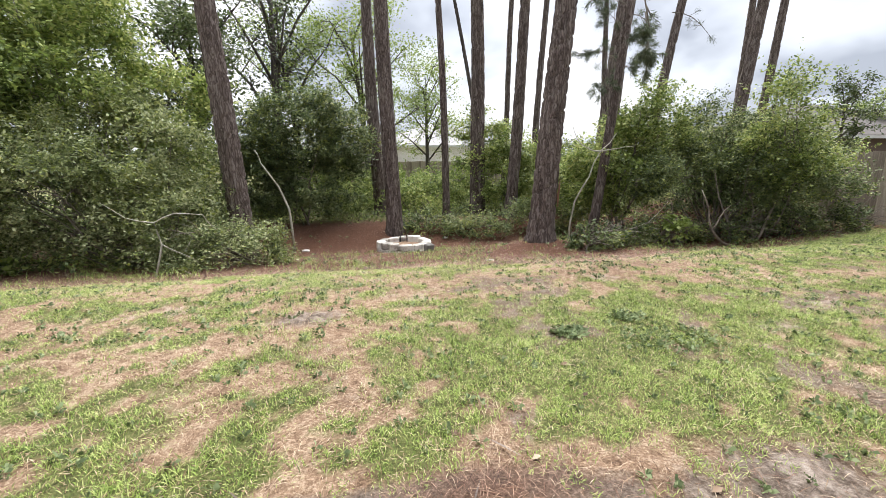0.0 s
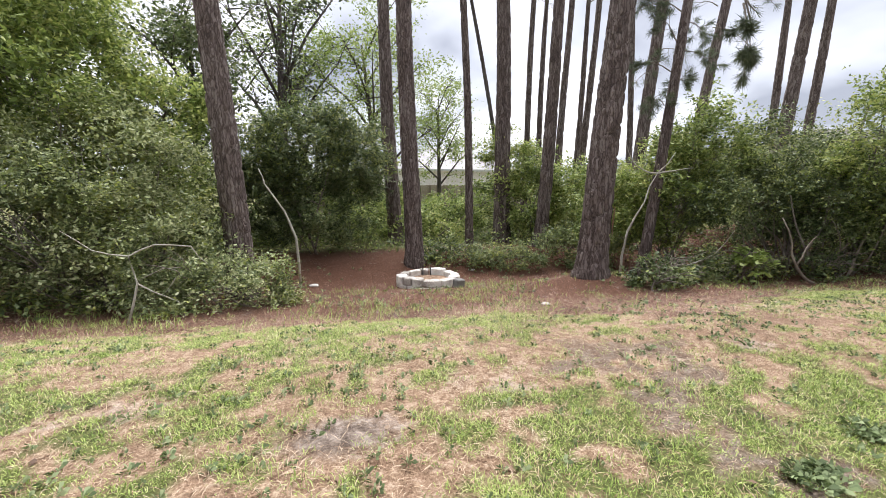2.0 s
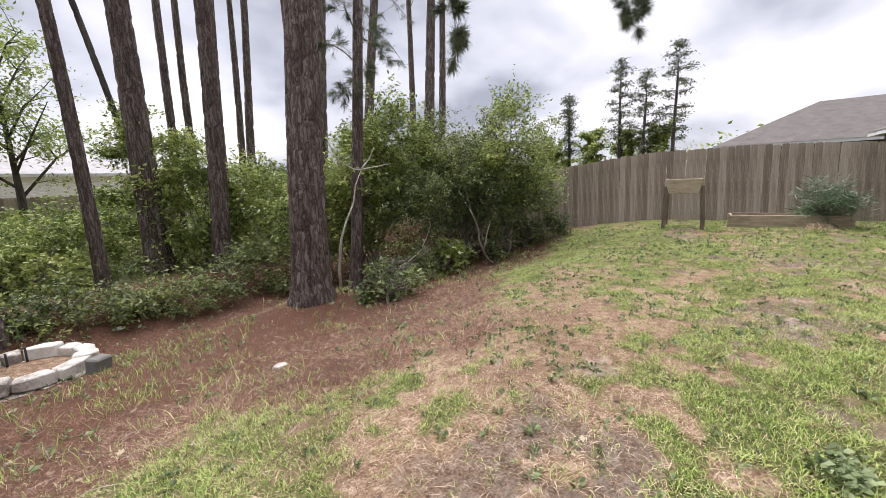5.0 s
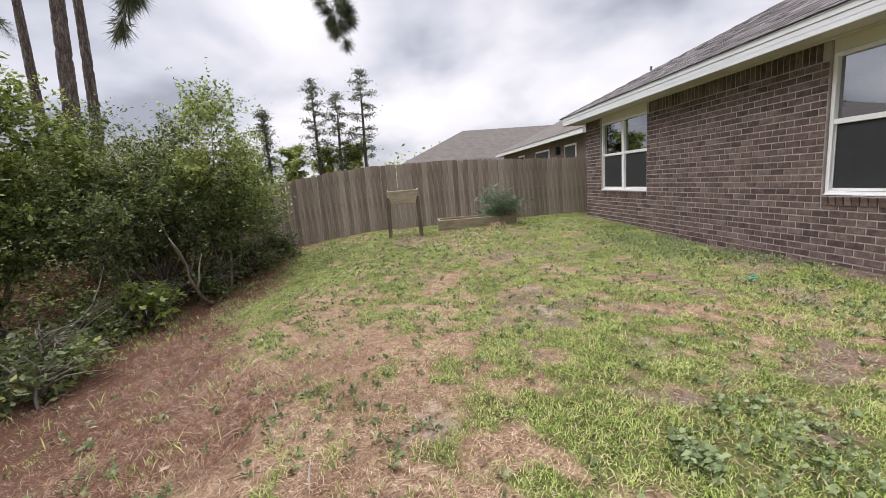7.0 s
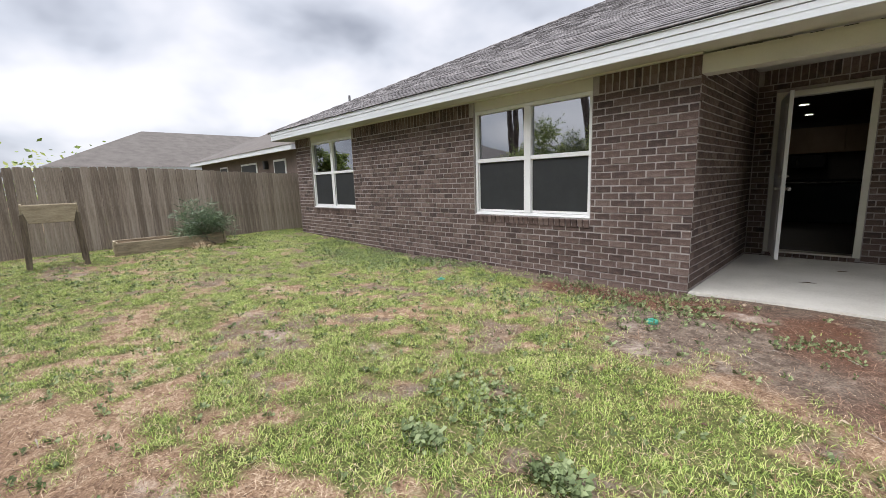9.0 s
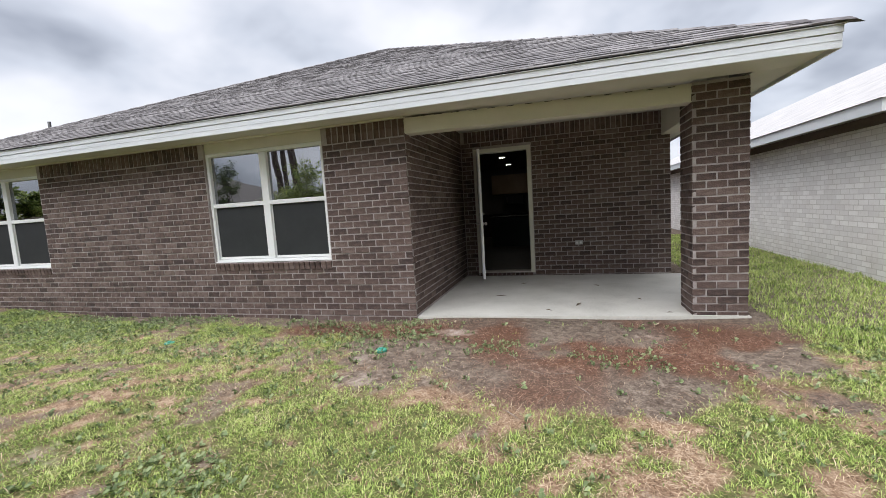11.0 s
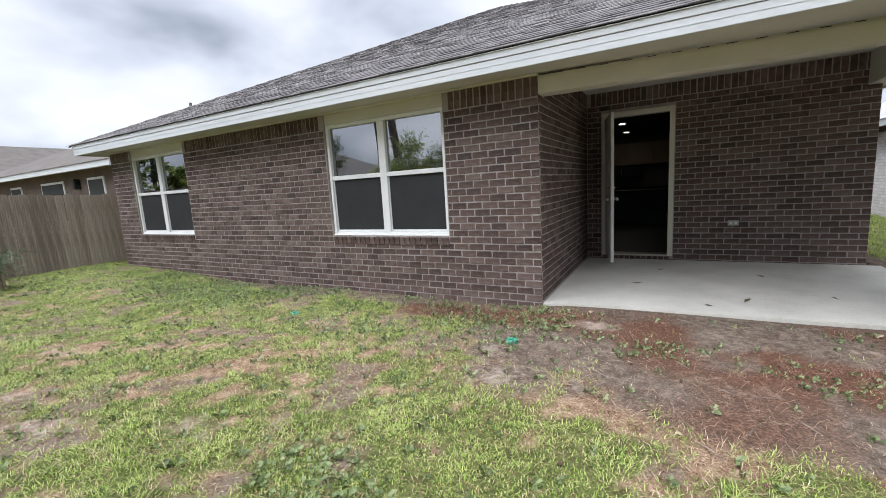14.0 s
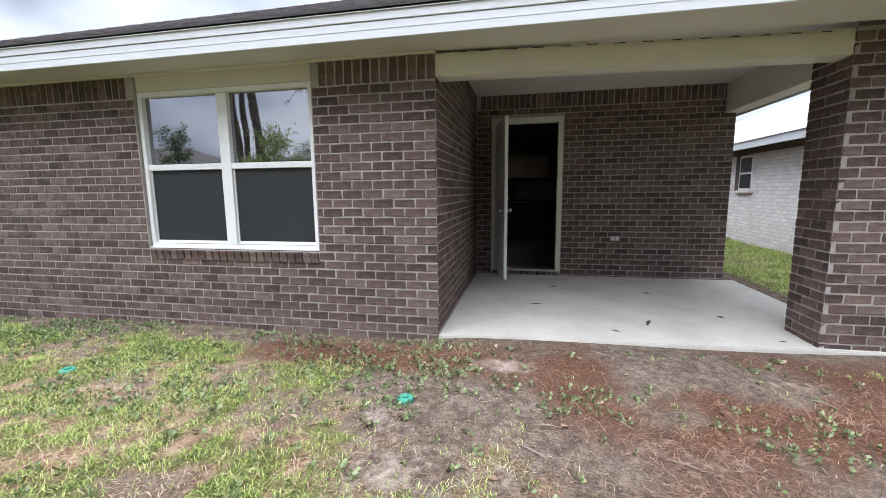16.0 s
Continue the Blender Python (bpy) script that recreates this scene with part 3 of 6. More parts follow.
isl = empty("kitchen_island", (1.75, -8.6, 0.05))
tagged(isl, "blue-grey kitchen island with a dark top", "kitchen island")
part("body", boxes(((-0.9, -0.45, 0), (0.55, 0.45, 0.86)), bevel=0.005), M_TEAL, isl)
part("top", boxes(((-0.95, -0.5, 0.862), (0.6, 0.5, 0.90)), bevel=0.005), M_BLACK, isl)

# ---------------------------------------------------------------- roof
AP = (4.7, -6.70, 5.74)
RZ, RY0 = EZ1 + 0.012, EY + 0.03
roof = part("roof", hull(bmesh.new(), [(11.43, RY0, RZ), (-2.03, RY0, RZ), AP, (11.43, -17.97, RZ), (-2.03, -17.97, RZ), (4.7, -11.3, 5.74)],
            [(1, 0, 2), (0, 3, 5, 2), (4, 1, 2, 5), (3, 4, 5)]), M_SHINGLE)
tagged(roof, "grey asphalt shingle hip roof", "roof", kind="structure")
slope = (AP[2] - RZ) / (RY0 - AP[1])
run = math.hypot(1, slope)
EXPO = 0.143


def shingle_spots():
    out = []
    n = int((RY0 - AP[1]) * run / EXPO)
    for c in range(n):
        s0, s1 = c * EXPO, (c + 1) * EXPO + 0.012
        d = s0 / run
        t = d / (RY0 - AP[1])
        xa, xb = -2.03 + t * (AP[0] + 2.03), 11.43 - t * (11.43 - AP[0])
        x = xa - random.uniform(0, 0.25)
        while x < xb:
            w = random.choice((0.12, 0.17, 0.21, 0.26, 0.31))
            p, q = max(x, xa), min(x + w - 0.006, xb)
            if q - p > 0.03:
                out.append((p, q, s0, s1, random.choice((0.004, 0.006, 0.010)), c))
            x += w
    return out


def roof_at(x, s, h):
    return (x, RY0 - s / run + h * slope / run, RZ + s * slope / run + h / run)


spots = shingle_spots()
sv, sf, near_n = [], [], 0
for p, q, s0, s1, h, c in spots:
    pts = [roof_at(p, s0, 0.001), roof_at(q, s0, 0.001), roof_at(q, s1, 0.001), roof_at(p, s1, 0.001), roof_at(p, s0, h + 0.004), roof_at(q, s0, h + 0.004), roof_at(q, s1, 0.003), roof_at(p, s1, 0.003)]
    fs = [(4, 5, 6, 7), (0, 1, 5, 4), (1, 2, 6, 5), (3, 0, 4, 7)]
    if c < 7 and -0.5 < p < 7.5 and near_n < 290:
        me = bpy.data.meshes.new("shingle")
        me.from_pydata(pts, [], fs)
        me.materials.append(M_SHINGLE)
        ob = new("shingle", me)
        ob.parent = roof
        near_n += 1
    else:
        k = len(sv)
        sv += pts
        sf += [tuple(k + i for i in f) for f in fs]
me = bpy.data.meshes.new("shingles")
me.from_pydata(sv, [], sf)
me.materials.append(M_SHINGLE)
ob = new("shingles", me)
ob.parent = roof
tagged(ob, kind="stuff")
bm = bmesh.new()
for hip, sgn in (((11.43, RY0, RZ), 1), ((-2.03, RY0, RZ), -1)):
    a, b = Vector(hip), Vector(AP)
    n = 34
    for k in range(n):
        p, q = a.lerp(b, k / n), a.lerp(b, (k + 1.25) / n)
        side = Vector((sgn * 0.10, 0.0, -0.045)); side2 = Vector((0, 0.10, -0.045))
        up = Vector((0, 0, 0.012))
        lift = Vector((0, 0, 0.016))
        vs = [bm.verts.new(v) for v in (p + side + lift, p + up + lift, p + side2 + lift, q + side + up * 0.4, q + up, q + side2 + up * 0.4)]
        bm.faces.new((vs[0], vs[1], vs[4], vs[3])); bm.faces.new((vs[1], vs[2], vs[5], vs[4]))
ob = part("hip_caps", bm, M_SHINGLE, roof)

# ---------------------------------------------------------------- ground
def vnoise(x, y, scale, seed):
    """Smooth value noise in 0..1."""
    r = np.random.default_rng(seed)
    g = r.random((64, 64))
    u, v = np.asarray(x) * scale + 13.7, np.asarray(y) * scale + 7.3
    i, j = np.floor(u).astype(int), np.floor(v).astype(int)
    a, b = u - i, v - j
    a, b = a * a * (3 - 2 * a), b * b * (3 - 2 * b)
    i0, j0, i1, j1 = i % 64, j % 64, (i + 1) % 64, (j + 1) % 64
    return (g[i0, j0] * (1 - a) + g[i1, j0] * a) * (1 - b) + (g[i0, j1] * (1 - a) + g[i1, j1] * a) * b


def fnoise(x, y, scale, seed):
    return 0.5 * vnoise(x, y, scale, seed) + 0.3 * vnoise(x, y, scale * 2.1, seed + 1) + 0.2 * vnoise(x, y, scale * 4.7, seed + 2)


def blob(x, y, cx, cy, rx, ry):
    return np.exp(-(((x - cx) / rx) ** 2 + ((y - cy) / ry) ** 2))


SAND = ((1.40, 0.06, 0.34, 0.13), (-0.55, 3.65, 0.45, 0.22), (1.72, 1.30, 0.50, 0.25), (0.45, 4.15, 0.45, 0.3), (-1.9, 4.2, 0.5, 0.25), (4.15, 3.1, 0.4, 0.22), (5.1, 3.0, 0.35, 0.18), (6.1, 2.4, 0.5, 0.22), (8.6, 4.1, 0.7, 0.25), (3.3, 2.7, 0.28, 0.18), (1.9, 0.9, 0.35, 0.2), (2.6, 4.3, 0.4, 0.2), (-0.6, 0.0, 0.25, 0.1), (-2.8, 3.2, 0.4, 0.25), (0.4, 1.0, 0.35, 0.18))


def wood_edge(x):
    """Where the lawn ends and the pine-straw floor begins."""
    return 6.35 - 0.95 * blob(x, 0, 3.2, 0, 1.8, 1) + 0.35 * smooth01(x, 5.5, 8) + 0.2 * np.sin(x * 1.3)


def straw_cover(x, y):
    """Red-brown pine straw: the wood's floor and the strip before the patio."""
    n = fnoise(x, y, 1.3, 31)
    wood = smooth01(y + (n - 0.5) * 1.3, wood_edge(x) - 0.25, wood_edge(x) + 0.55) * (1 - 0.8 * smooth01(y, 12.0, 13.5)) * (1 - 0.8 * smooth01(-x, 2.6, 3.6) * smooth01(y, 8.6, 9.4))
    patio = blob(x, y, -0.3, 0.3, 1.7, 0.85) * 1.25 * smooth01(n, 0.40, 0.62) + blob(x, y, 0.55, 1.5, 0.6, 0.3) * 0.5 + blob(x, y, 2.9, -0.05, 1.3, 0.28) * 1.1 * smooth01(n, 0.25, 0.5)
    bank = 0.75 * blob(x, y, 2.7, 5.25, 1.9, 0.75) * smooth01(n, 0.33, 0.62)
    return np.clip(np.maximum(wood, np.maximum(patio, bank)), 0, 1)


def soil_cover(x, y):
    """Bare grey-brown soil."""
    n = fnoise(x, y, 1.9, 47)
    patio = smooth01(blob(x, y, 0.2, 0.45, 2.3, 1.25) + (n - 0.5) * 0.7, 0.34, 0.6)
    strip = 0.9 * smooth01(n + 0.75 * (1 - smooth01(y, -0.4, 0.25)), 0.75, 1.05) * (1 - smooth01(x, 7, 9))
    spots = smooth01(n, 0.60, 0.68) * 0.65 * (0.35 + 0.65 * smooth01(x, -1, 1) * (1 - smooth01(y, 4.2, 5.5)))
    sand = blob(x, y, 1.4, 0.05, 0.35, 0.12) + blob(x, y, -0.55, 3.65, 0.35, 0.2) + blob(x, y, 1.75, 1.3, 0.45, 0.3)
    return np.clip(np.maximum(np.maximum(patio, strip), np.maximum(spots, sand)), 0, 1)


def sand_cover(x, y):
    """Pale sandy spots worn through the turf."""
    s = 0 * np.asarray(x)
    for cx, cy, rx, ry in SAND:
        s = np.maximum(s, blob(x, y, cx, cy, rx, ry))
    s = np.maximum(0.50 * s, blob(x, y, 1.40, 0.06, 0.30, 0.10))
    return np.clip(s * (0.25 + 1.2 * vnoise(x, y, 7.0, 23)), 0, 1)


def green_cover(x, y):
    """Living grass."""
    n = fnoise(x, y, 0.9, 61)
    m = fnoise(x, y, 3.1, 71)
    k = vnoise(x, y, 7.5, 75)
    g = 0.61 + 1.0 * (n - 0.5) + 1.3 * (m - 0.5) + 1.3 * (k - 0.5)
    g = g + 0.42 * blob(x, y, 1.3, 2.6, 1.5, 0.75) + 0.30 * blob(x, y, 2.9, 3.3, 1.5, 1.0) + 0.30 * smooth01(x, 4.0, 7.5) + 0.30 * (1 - smooth01(y, 0.3, 2.0)) * smooth01(x, 1.6, 3.2)
    g = g - 0.32 * blob(x, y, 1.5, 4.7, 2.8, 0.85) - 0.30 * blob(x, y, -1.2, 3.6, 1.9, 1.1) - 0.35 * blob(x, y, 3.6, 4.9, 1.7, 0.9) - 0.2 * blob(x, y, 6.5, 3.2, 1.8, 0.8) - 0.22 * blob(x, y, 9.0, 4.0, 1.0, 0.5)
    g = g + 0.24 * blob(y, 0, 5.75, 0, 0.4, 1) * (1 - smooth01(x, 1.5, 3.0)) + 0.35 * blob(x, y, 7.5, 6.2, 3.0, 0.5)
    g = 0.04 + 0.96 * smooth01(g, 0.20, 0.86)
    g = g * (1 - 0.85 * sand_cover(x, y)) * (1 - 0.9 * straw_cover(x, y)) * (1 - 0.93 * soil_cover(x, y))
    g = np.where(y > 12.5, 0.7, g)
    g = np.where((x < -1.75) & (y < 0.2), 0.85, g)
    g = np.maximum(g, 0.7 * smooth01(-x + 0.5 * (m - 0.5), 1.45, 1.9) * smooth01(m, 0.3, 0.5) * (1 - smooth01(y, 1.6, 2.6)))
    g = np.maximum(g, 0.85 * blob(x, y, 1.35, 1.95, 0.75, 0.45) * smooth01(m + 0.3 * k, 0.45, 0.75))
    return np.clip(g, 0, 1)


def ramp_node(n, l, fac, cols):
    r = n.new("ShaderNodeValToRGB")
    e = r.color_ramp.elements
    while len(e) < len(cols):
        e.new(0.5)
    for i, c in enumerate(cols):
        e[i].position, e[i].color = 0.3 + 0.4 * i / (len(cols) - 1), (*c, 1)
    l.new(fac, r.inputs[0])
    return r.outputs[0]


def ground_material():
    m = bpy.data.materials.new("yard_ground")
    m.use_nodes = True
    n, l = m.node_tree.nodes, m.node_tree.links
    b = n["Principled BSDF"]
    tc = n.new("ShaderNodeTexCoord")
    noises = []
    for sc in (2.2, 14.0, 70.0):
        t = n.new("ShaderNodeTexNoise"); t.inputs["Scale"].default_value = sc; t.inputs["Detail"].default_value = 7.0; t.inputs["Roughness"].default_value = 0.65
        l.new(tc.outputs["Object"], t.inputs["Vector"])
        noises.append(t.outputs["Fac"])

    def att(name):
        a = n.new("ShaderNodeAttribute"); a.attribute_name = name
        return a.outputs["Fac"]

    def blend(fac, a, bb):
        mx = n.new("ShaderNodeMix"); mx.data_type = "RGBA"
        l.new(fac, mx.inputs["Factor"]); l.new(a, mx.inputs[6]); l.new(bb, mx.inputs[7])
        return mx.outputs[2]

    def rough_edge(fac):
        a = n.new("ShaderNodeMath"); a.operation = "MULTIPLY_ADD"; a.inputs[1].default_value = 0.9
        l.new(noises[1], a.inputs[0])
        s = n.new("ShaderNodeMath"); s.operation = "SUBTRACT"; s.inputs[1].default_value = 0.45
        l.new(fac, s.inputs[0]); l.new(s.outputs[0], a.inputs[2])
        mr = n.new("ShaderNodeMapRange"); mr.inputs[1].default_value = 0.25; mr.inputs[2].default_value = 0.75
        l.new(a.outputs[0], mr.inputs[0])
        return mr.outputs[0]
    av = n.new("ShaderNodeMath"); av.operation = "ADD"
    l.new(noises[1], av.inputs[0]); l.new(noises[2], av.inputs[1])
    crisp = n.new("ShaderNodeMath"); crisp.operation = "MULTIPLY_ADD"; crisp.inputs[1].default_value = 0.85; crisp.inputs[2].default_value = -0.35
    l.new(av.outputs[0], crisp.inputs[0])
    thatch = ramp_node(n, l, crisp.outputs[0], [(0.120, 0.072, 0.045), (0.300, 0.197, 0.128), (0.54, 0.415, 0.30)])
    # ground under the grass, its green darkened for the shade among the blades
    green = ramp_node(n, l, crisp.outputs[0], [(0.052, 0.058, 0.022), (0.118, 0.132, 0.044), (0.215, 0.215, 0.085)])
    soil = ramp_node(n, l, crisp.outputs[0], [(0.068, 0.050, 0.039), (0.155, 0.118, 0.092), (0.29, 0.238, 0.195)])
    straw = ramp_node(n, l, noises[2], [(0.050, 0.025, 0.017), (0.130, 0.063, 0.040), (0.25, 0.138, 0.090)])
    c = blend(rough_edge(att("green")), thatch, green)
    c = blend(rough_edge(att("soil")), c, soil)
    sand = ramp_node(n, l, noises[1], [(0.30, 0.225, 0.185), (0.42, 0.34, 0.285), (0.52, 0.45, 0.39)])
    c = blend(rough_edge(att("straw")), c, straw)
    c = blend(rough_edge(att("sand")), c, sand)
    l.new(c, b.inputs["Base Color"])
    b.inputs["Roughness"].default_value = 0.95
    b.inputs["Specular IOR Level"].default_value = 0.15
    bp = n.new("ShaderNodeBump"); bp.inputs["Strength"].default_value = 0.7; bp.inputs["Distance"].default_value = 0.03
    ad = n.new("ShaderNodeMath"); ad.operation = "ADD"
    l.new(noises[1], ad.inputs[0]); l.new(noises[2], ad.inputs[1])
    l.new(ad.outputs[0], bp.inputs["Height"]); l.new(bp.outputs[0], b.inputs["Normal"])
    return m


M_GROUND = ground_material()
gx = np.concatenate([[-900, -400, -150, -70, -40, -25, -16], np.arange(-12, 14, 0.1), [16, 20, 26, 40, 70, 150, 400, 900]])
gy = np.concatenate([[-900, -300, -100, -50, -25], np.arange(-12, -1, 0.5), np.arange(-1, 13, 0.1), np.arange(13, 30, 0.5), [35, 45, 70, 150, 400, 900]])
GX, GY = np.meshgrid(gx, gy)
GV = np.stack([GX, GY, ground_z(GX, GY)], -1).reshape(-1, 3)
inside_house = (GX > -1.55) & (GX < 10.9) & (GY < -0.75)
GV[inside_house.ravel(), 2] = -0.25
k = len(gx)
gi = (np.arange(len(gy) - 1)[:, None] * k + np.arange(k - 1)[None]).ravel()
ground_me = mesh_np("ground", GV, np.stack([gi, gi + 1, gi + k + 1, gi + k], 1), M_GROUND, True)
for nm, fn in (("green", green_cover), ("soil", soil_cover), ("straw", straw_cover), ("sand", sand_cover)):
    a = ground_me.attributes.new(nm, "FLOAT", "POINT")
    a.data.foreach_set("value", fn(GX, GY).astype(np.float32).ravel())
ground = tagged(new("ground", ground_me), "patchy lawn falling to pine straw under the trees", "ground", kind="structure")

# ---------------------------------------------------------------- grass, straw and weeds
M_GRASS = mat("grass_blade", [(0.13, 0.190, 0.035), (0.265, 0.375, 0.070), (0.385, 0.490, 0.115), (0.52, 0.57, 0.21)], 2.5, 0.6, 0.0, island=0.6, fine=9, translucent=0.18)
M_HAY = mat("dead_grass", [(0.215, 0.125, 0.074), (0.44, 0.30, 0.185), (0.66, 0.525, 0.375)], 0.8, 0.8, 0.0, island=0.6, fine=5)
M_NEEDLE = mat("fallen_pine_needle", [(0.052, 0.025, 0.017), (0.145, 0.068, 0.044), (0.255, 0.135, 0.088), (0.44, 0.29, 0.20)], 0.8, 0.75, 0.0, island=0.6, fine=5)
M_WEED = mat("weed_leaf", [(0.11, 0.150, 0.062), (0.20, 0.260, 0.110), (0.33, 0.39, 0.20)], 0.8, 0.7, 0.0, island=0.6, fine=5, translucent=0.2)


def scatter(n, x0, x1, y0, y1, weight):
    x, y = rng.uniform(x0, x1, n), rng.uniform(y0, y1, n)
    keep = rng.random(n) < weight(x, y)
    clear = ~((x > SIDE - 0.2) & (x < HX) & (y < WY + 0.05)) & (x < 11.93)
    return x[keep & clear], y[keep & clear]


def blades(name, x, y, h, w, lean, m, label, lift=0.0, z=None):
    """Kite-shaped blades: h long, w wide, leaning by lean (0 upright, 1.5 flat)."""
    n = len(x)
    h = h * rng.uniform(0.6, 1.35, n) * (0.55 + 0.9 * vnoise(x, y, 4.5, 17)); w = w * rng.uniform(0.7, 1.3, n)
    a = rng.uniform(0, 2 * np.pi, n); le = np.clip(lean + rng.normal(0, 0.28, n), 0, 1.52)
    dx, dy = np.cos(a), np.sin(a)
    sx, sy = -dy * w / 2, dx * w / 2
    zb = (ground_z(x, y) if z is None else z) + lift
    le2 = np.clip(le + 0.35, 0, 1.56)
    mx, my, mz = x + dx * np.sin(le) * h * 0.5, y + dy * np.sin(le) * h * 0.5, zb + np.cos(le) * h * 0.5
    tx, ty, tz = mx + dx * np.sin(le2) * h * 0.5, my + dy * np.sin(le2) * h * 0.5, mz + np.cos(le2) * h * 0.5
    v = np.empty((n, 4, 3))
    v[:, 0] = np.stack([x, y, zb - 0.006], -1)
    v[:, 1] = np.stack([mx + sx, my + sy, mz], -1)
    v[:, 2] = np.stack([tx, ty, tz], -1)
    v[:, 3] = np.stack([mx - sx, my - sy, mz], -1)
    me = mesh_np(name, v.reshape(-1, 3), np.arange(4 * n).reshape(n, 4), m)
    return tagged(new(name, me), label, "grass", kind="stuff")


def near_weight(x, y):
    return np.clip(1.25 - 0.075 * np.hypot(x - 1.5, y - 3.0), 0.25, 1)


gx1, gy1 = scatter(125000, -8, 12, -0.5, 8.3, lambda x, y: np.clip(green_cover(x, y) * 1.15 - 0.08, 0.003 + 0.13 * (1 - straw_cover(x, y)) * (1 - soil_cover(x, y)), 1) * near_weight(x, y) * (1 - smooth01(y, 7.0, 8.2)))
gx1 = np.repeat(gx1, 12) + rng.normal(0, 0.024, len(gx1) * 12)
gy1 = np.maximum(np.repeat(gy1, 12) + rng.normal(0, 0.024, len(gy1) * 12), WY + 0.02)
blades("grass", gx1, gy1, 0.036, 0.0040, 0.86, M_GRASS, "patchy green lawn grass in short tufts")
sx1, sy1 = scatter(60000, -4.0, -1.8, -11.0, 0.3, lambda x, y: 0.8 + 0 * x)
blades("grass", sx1, sy1, 0.06, 0.007, 0.5, M_GRASS, "green side-yard grass between the houses")
gx2, gy2 = scatter(430000, -8, 12, 0.2, 7.5, lambda x, y: np.clip(0.95 - 0.55 * green_cover(x, y), 0, 1) * (1 - 0.6 * straw_cover(x, y)) * (1 - 0.88 * soil_cover(x, y)) * (1 - 0.85 * blob(x, y, -0.2, 0.4, 2.0, 1.1)) * (1 - 0.8 * sand_cover(x, y)) * near_weight(x, y))
blades("dead_grass", gx2, gy2, 0.060, 0.0026, 1.33, M_HAY, "dry tan thatch lying among the lawn", 0.006)
gx3, gy3 = scatter(760000, -8, 11.9, -0.45, 13.0, lambda x, y: straw_cover(x, y) * (0.45 + 0.55 * smooth01(-y, -9, -5)) * np.where(y < 3, 1.0, 1.0))
blades("pine_straw", gx3, gy3, 0.095, 0.0021, 1.44, M_NEEDLE, "fallen red-brown pine needles", 0.008)
gx4, gy4 = scatter(9000, -8, 12, -0.3, 10, lambda x, y: straw_cover(x, y) * (y > 5.5) * fnoise(x, y, 0.8, 91) ** 3 * 3.0)
blades("grass", np.repeat(gx4, 8) + rng.normal(0, 0.05, len(gx4) * 8), np.repeat(gy4, 8) + rng.normal(0, 0.05, len(gx4) * 8), 0.11, 0.006, 0.6, M_GRASS, "thin grass tufts growing through the pine straw")


tx, ty = scatter(4200, -8, 11.8, -0.4, 12.5, lambda x, y: straw_cover(x, y) * 0.8)
blades("twig_litter", tx, ty, 0.22, 0.009, 1.5, mat("twig_litter", [(0.06, 0.042, 0.034), (0.15, 0.115, 0.095), (0.34, 0.29, 0.25)], 0.8, 0.85, 0.0, island=0.7, fine=5), "small fallen twigs on the pine straw", 0.014)
tx, ty = scatter(2400, -8, 11.8, -0.4, 12.5, lambda x, y: 0.12 + 0.5 * straw_cover(x, y))
blades("leaf_litter", tx, ty, 0.055, 0.034, 1.45, mat("leaf_litter", [(0.09, 0.05, 0.03), (0.22, 0.14, 0.085), (0.45, 0.36, 0.26)], 0.8, 0.8, 0.0, island=0.7, fine=5), "small dry fallen leaves on the ground", 0.012)


def rosettes(x, y, leaf, per, z_up):
    """Broad-leaved plants: per leaves in a loose whorl."""
    n = len(x)
    xx, yy = np.repeat(x, per), np.repeat(y, per)
    a = rng.uniform(0, 2 * np.pi, n * per)
    up = rng.uniform(0.15, 0.9, n * per)
    L = np.repeat(leaf, per) * rng.uniform(0.6, 1.3, n * per)
    zz = ground_z(xx, yy) + rng.uniform(0.0, 1.0, n * per) * z_up
    off = rng.uniform(0, 0.5, n * per) * L
    bx, by = xx + np.cos(a) * off, yy + np.sin(a) * off
    W = L * 0.19
    v = np.empty((n * per, 4, 3))
    v[:, 0] = np.stack([bx, by, zz], -1)
    mid = np.stack([bx + np.cos(a) * L * 0.55, by + np.sin(a) * L * 0.55, zz + up * L * 0.5], -1)
    side = np.stack([-np.sin(a) * W, np.cos(a) * W, 0 * a + 0.008], -1)
    v[:, 1], v[:, 3] = mid + side, mid - side
    v[:, 2] = np.stack([bx + np.cos(a) * L, by + np.sin(a) * L, zz + up * L * 0.55], -1)
    return v.reshape(-1, 3)


wx, wy = scatter(9500, -7, 11.5, -0.4, 6.3, lambda x, y: (0.22 + 0.55 * smooth01(fnoise(x, y, 0.7, 83), 0.45, 0.7) + 0.3 * blob(y, 0, 0.1, 0, 0.4, 1) * smooth01(x, 2.0, 3.0)) * (1 - 0.85 * straw_cover(x, y)) * (1 - 0.5 * soil_cover(x, y)) * near_weight(x, y))
wv = rosettes(wx, wy, rng.uniform(0.014, 0.034, len(wx)), 13, 0.03)
tagged(new("weeds", mesh_np("weeds", wv, np.arange(len(wv)).reshape(-1, 4), M_WEED)), "small broad-leaved weeds scattered in the lawn", "weeds", kind="stuff")

fx, fy = scatter(1500, -3, 11.5, 5.4, 11.5, lambda x, y: straw_cover(x, y) * smooth01(fnoise(x, y, 0.9, 89), 0.40, 0.62))
fv = rosettes(fx, fy, rng.uniform(0.02, 0.055, len(fx)), 9, 0.05)
tagged(new("weeds", mesh_np("weeds", fv, np.arange(len(fv)).reshape(-1, 4), M_WEED)), "seedlings and weeds growing through the pine straw", "weeds", kind="stuff")

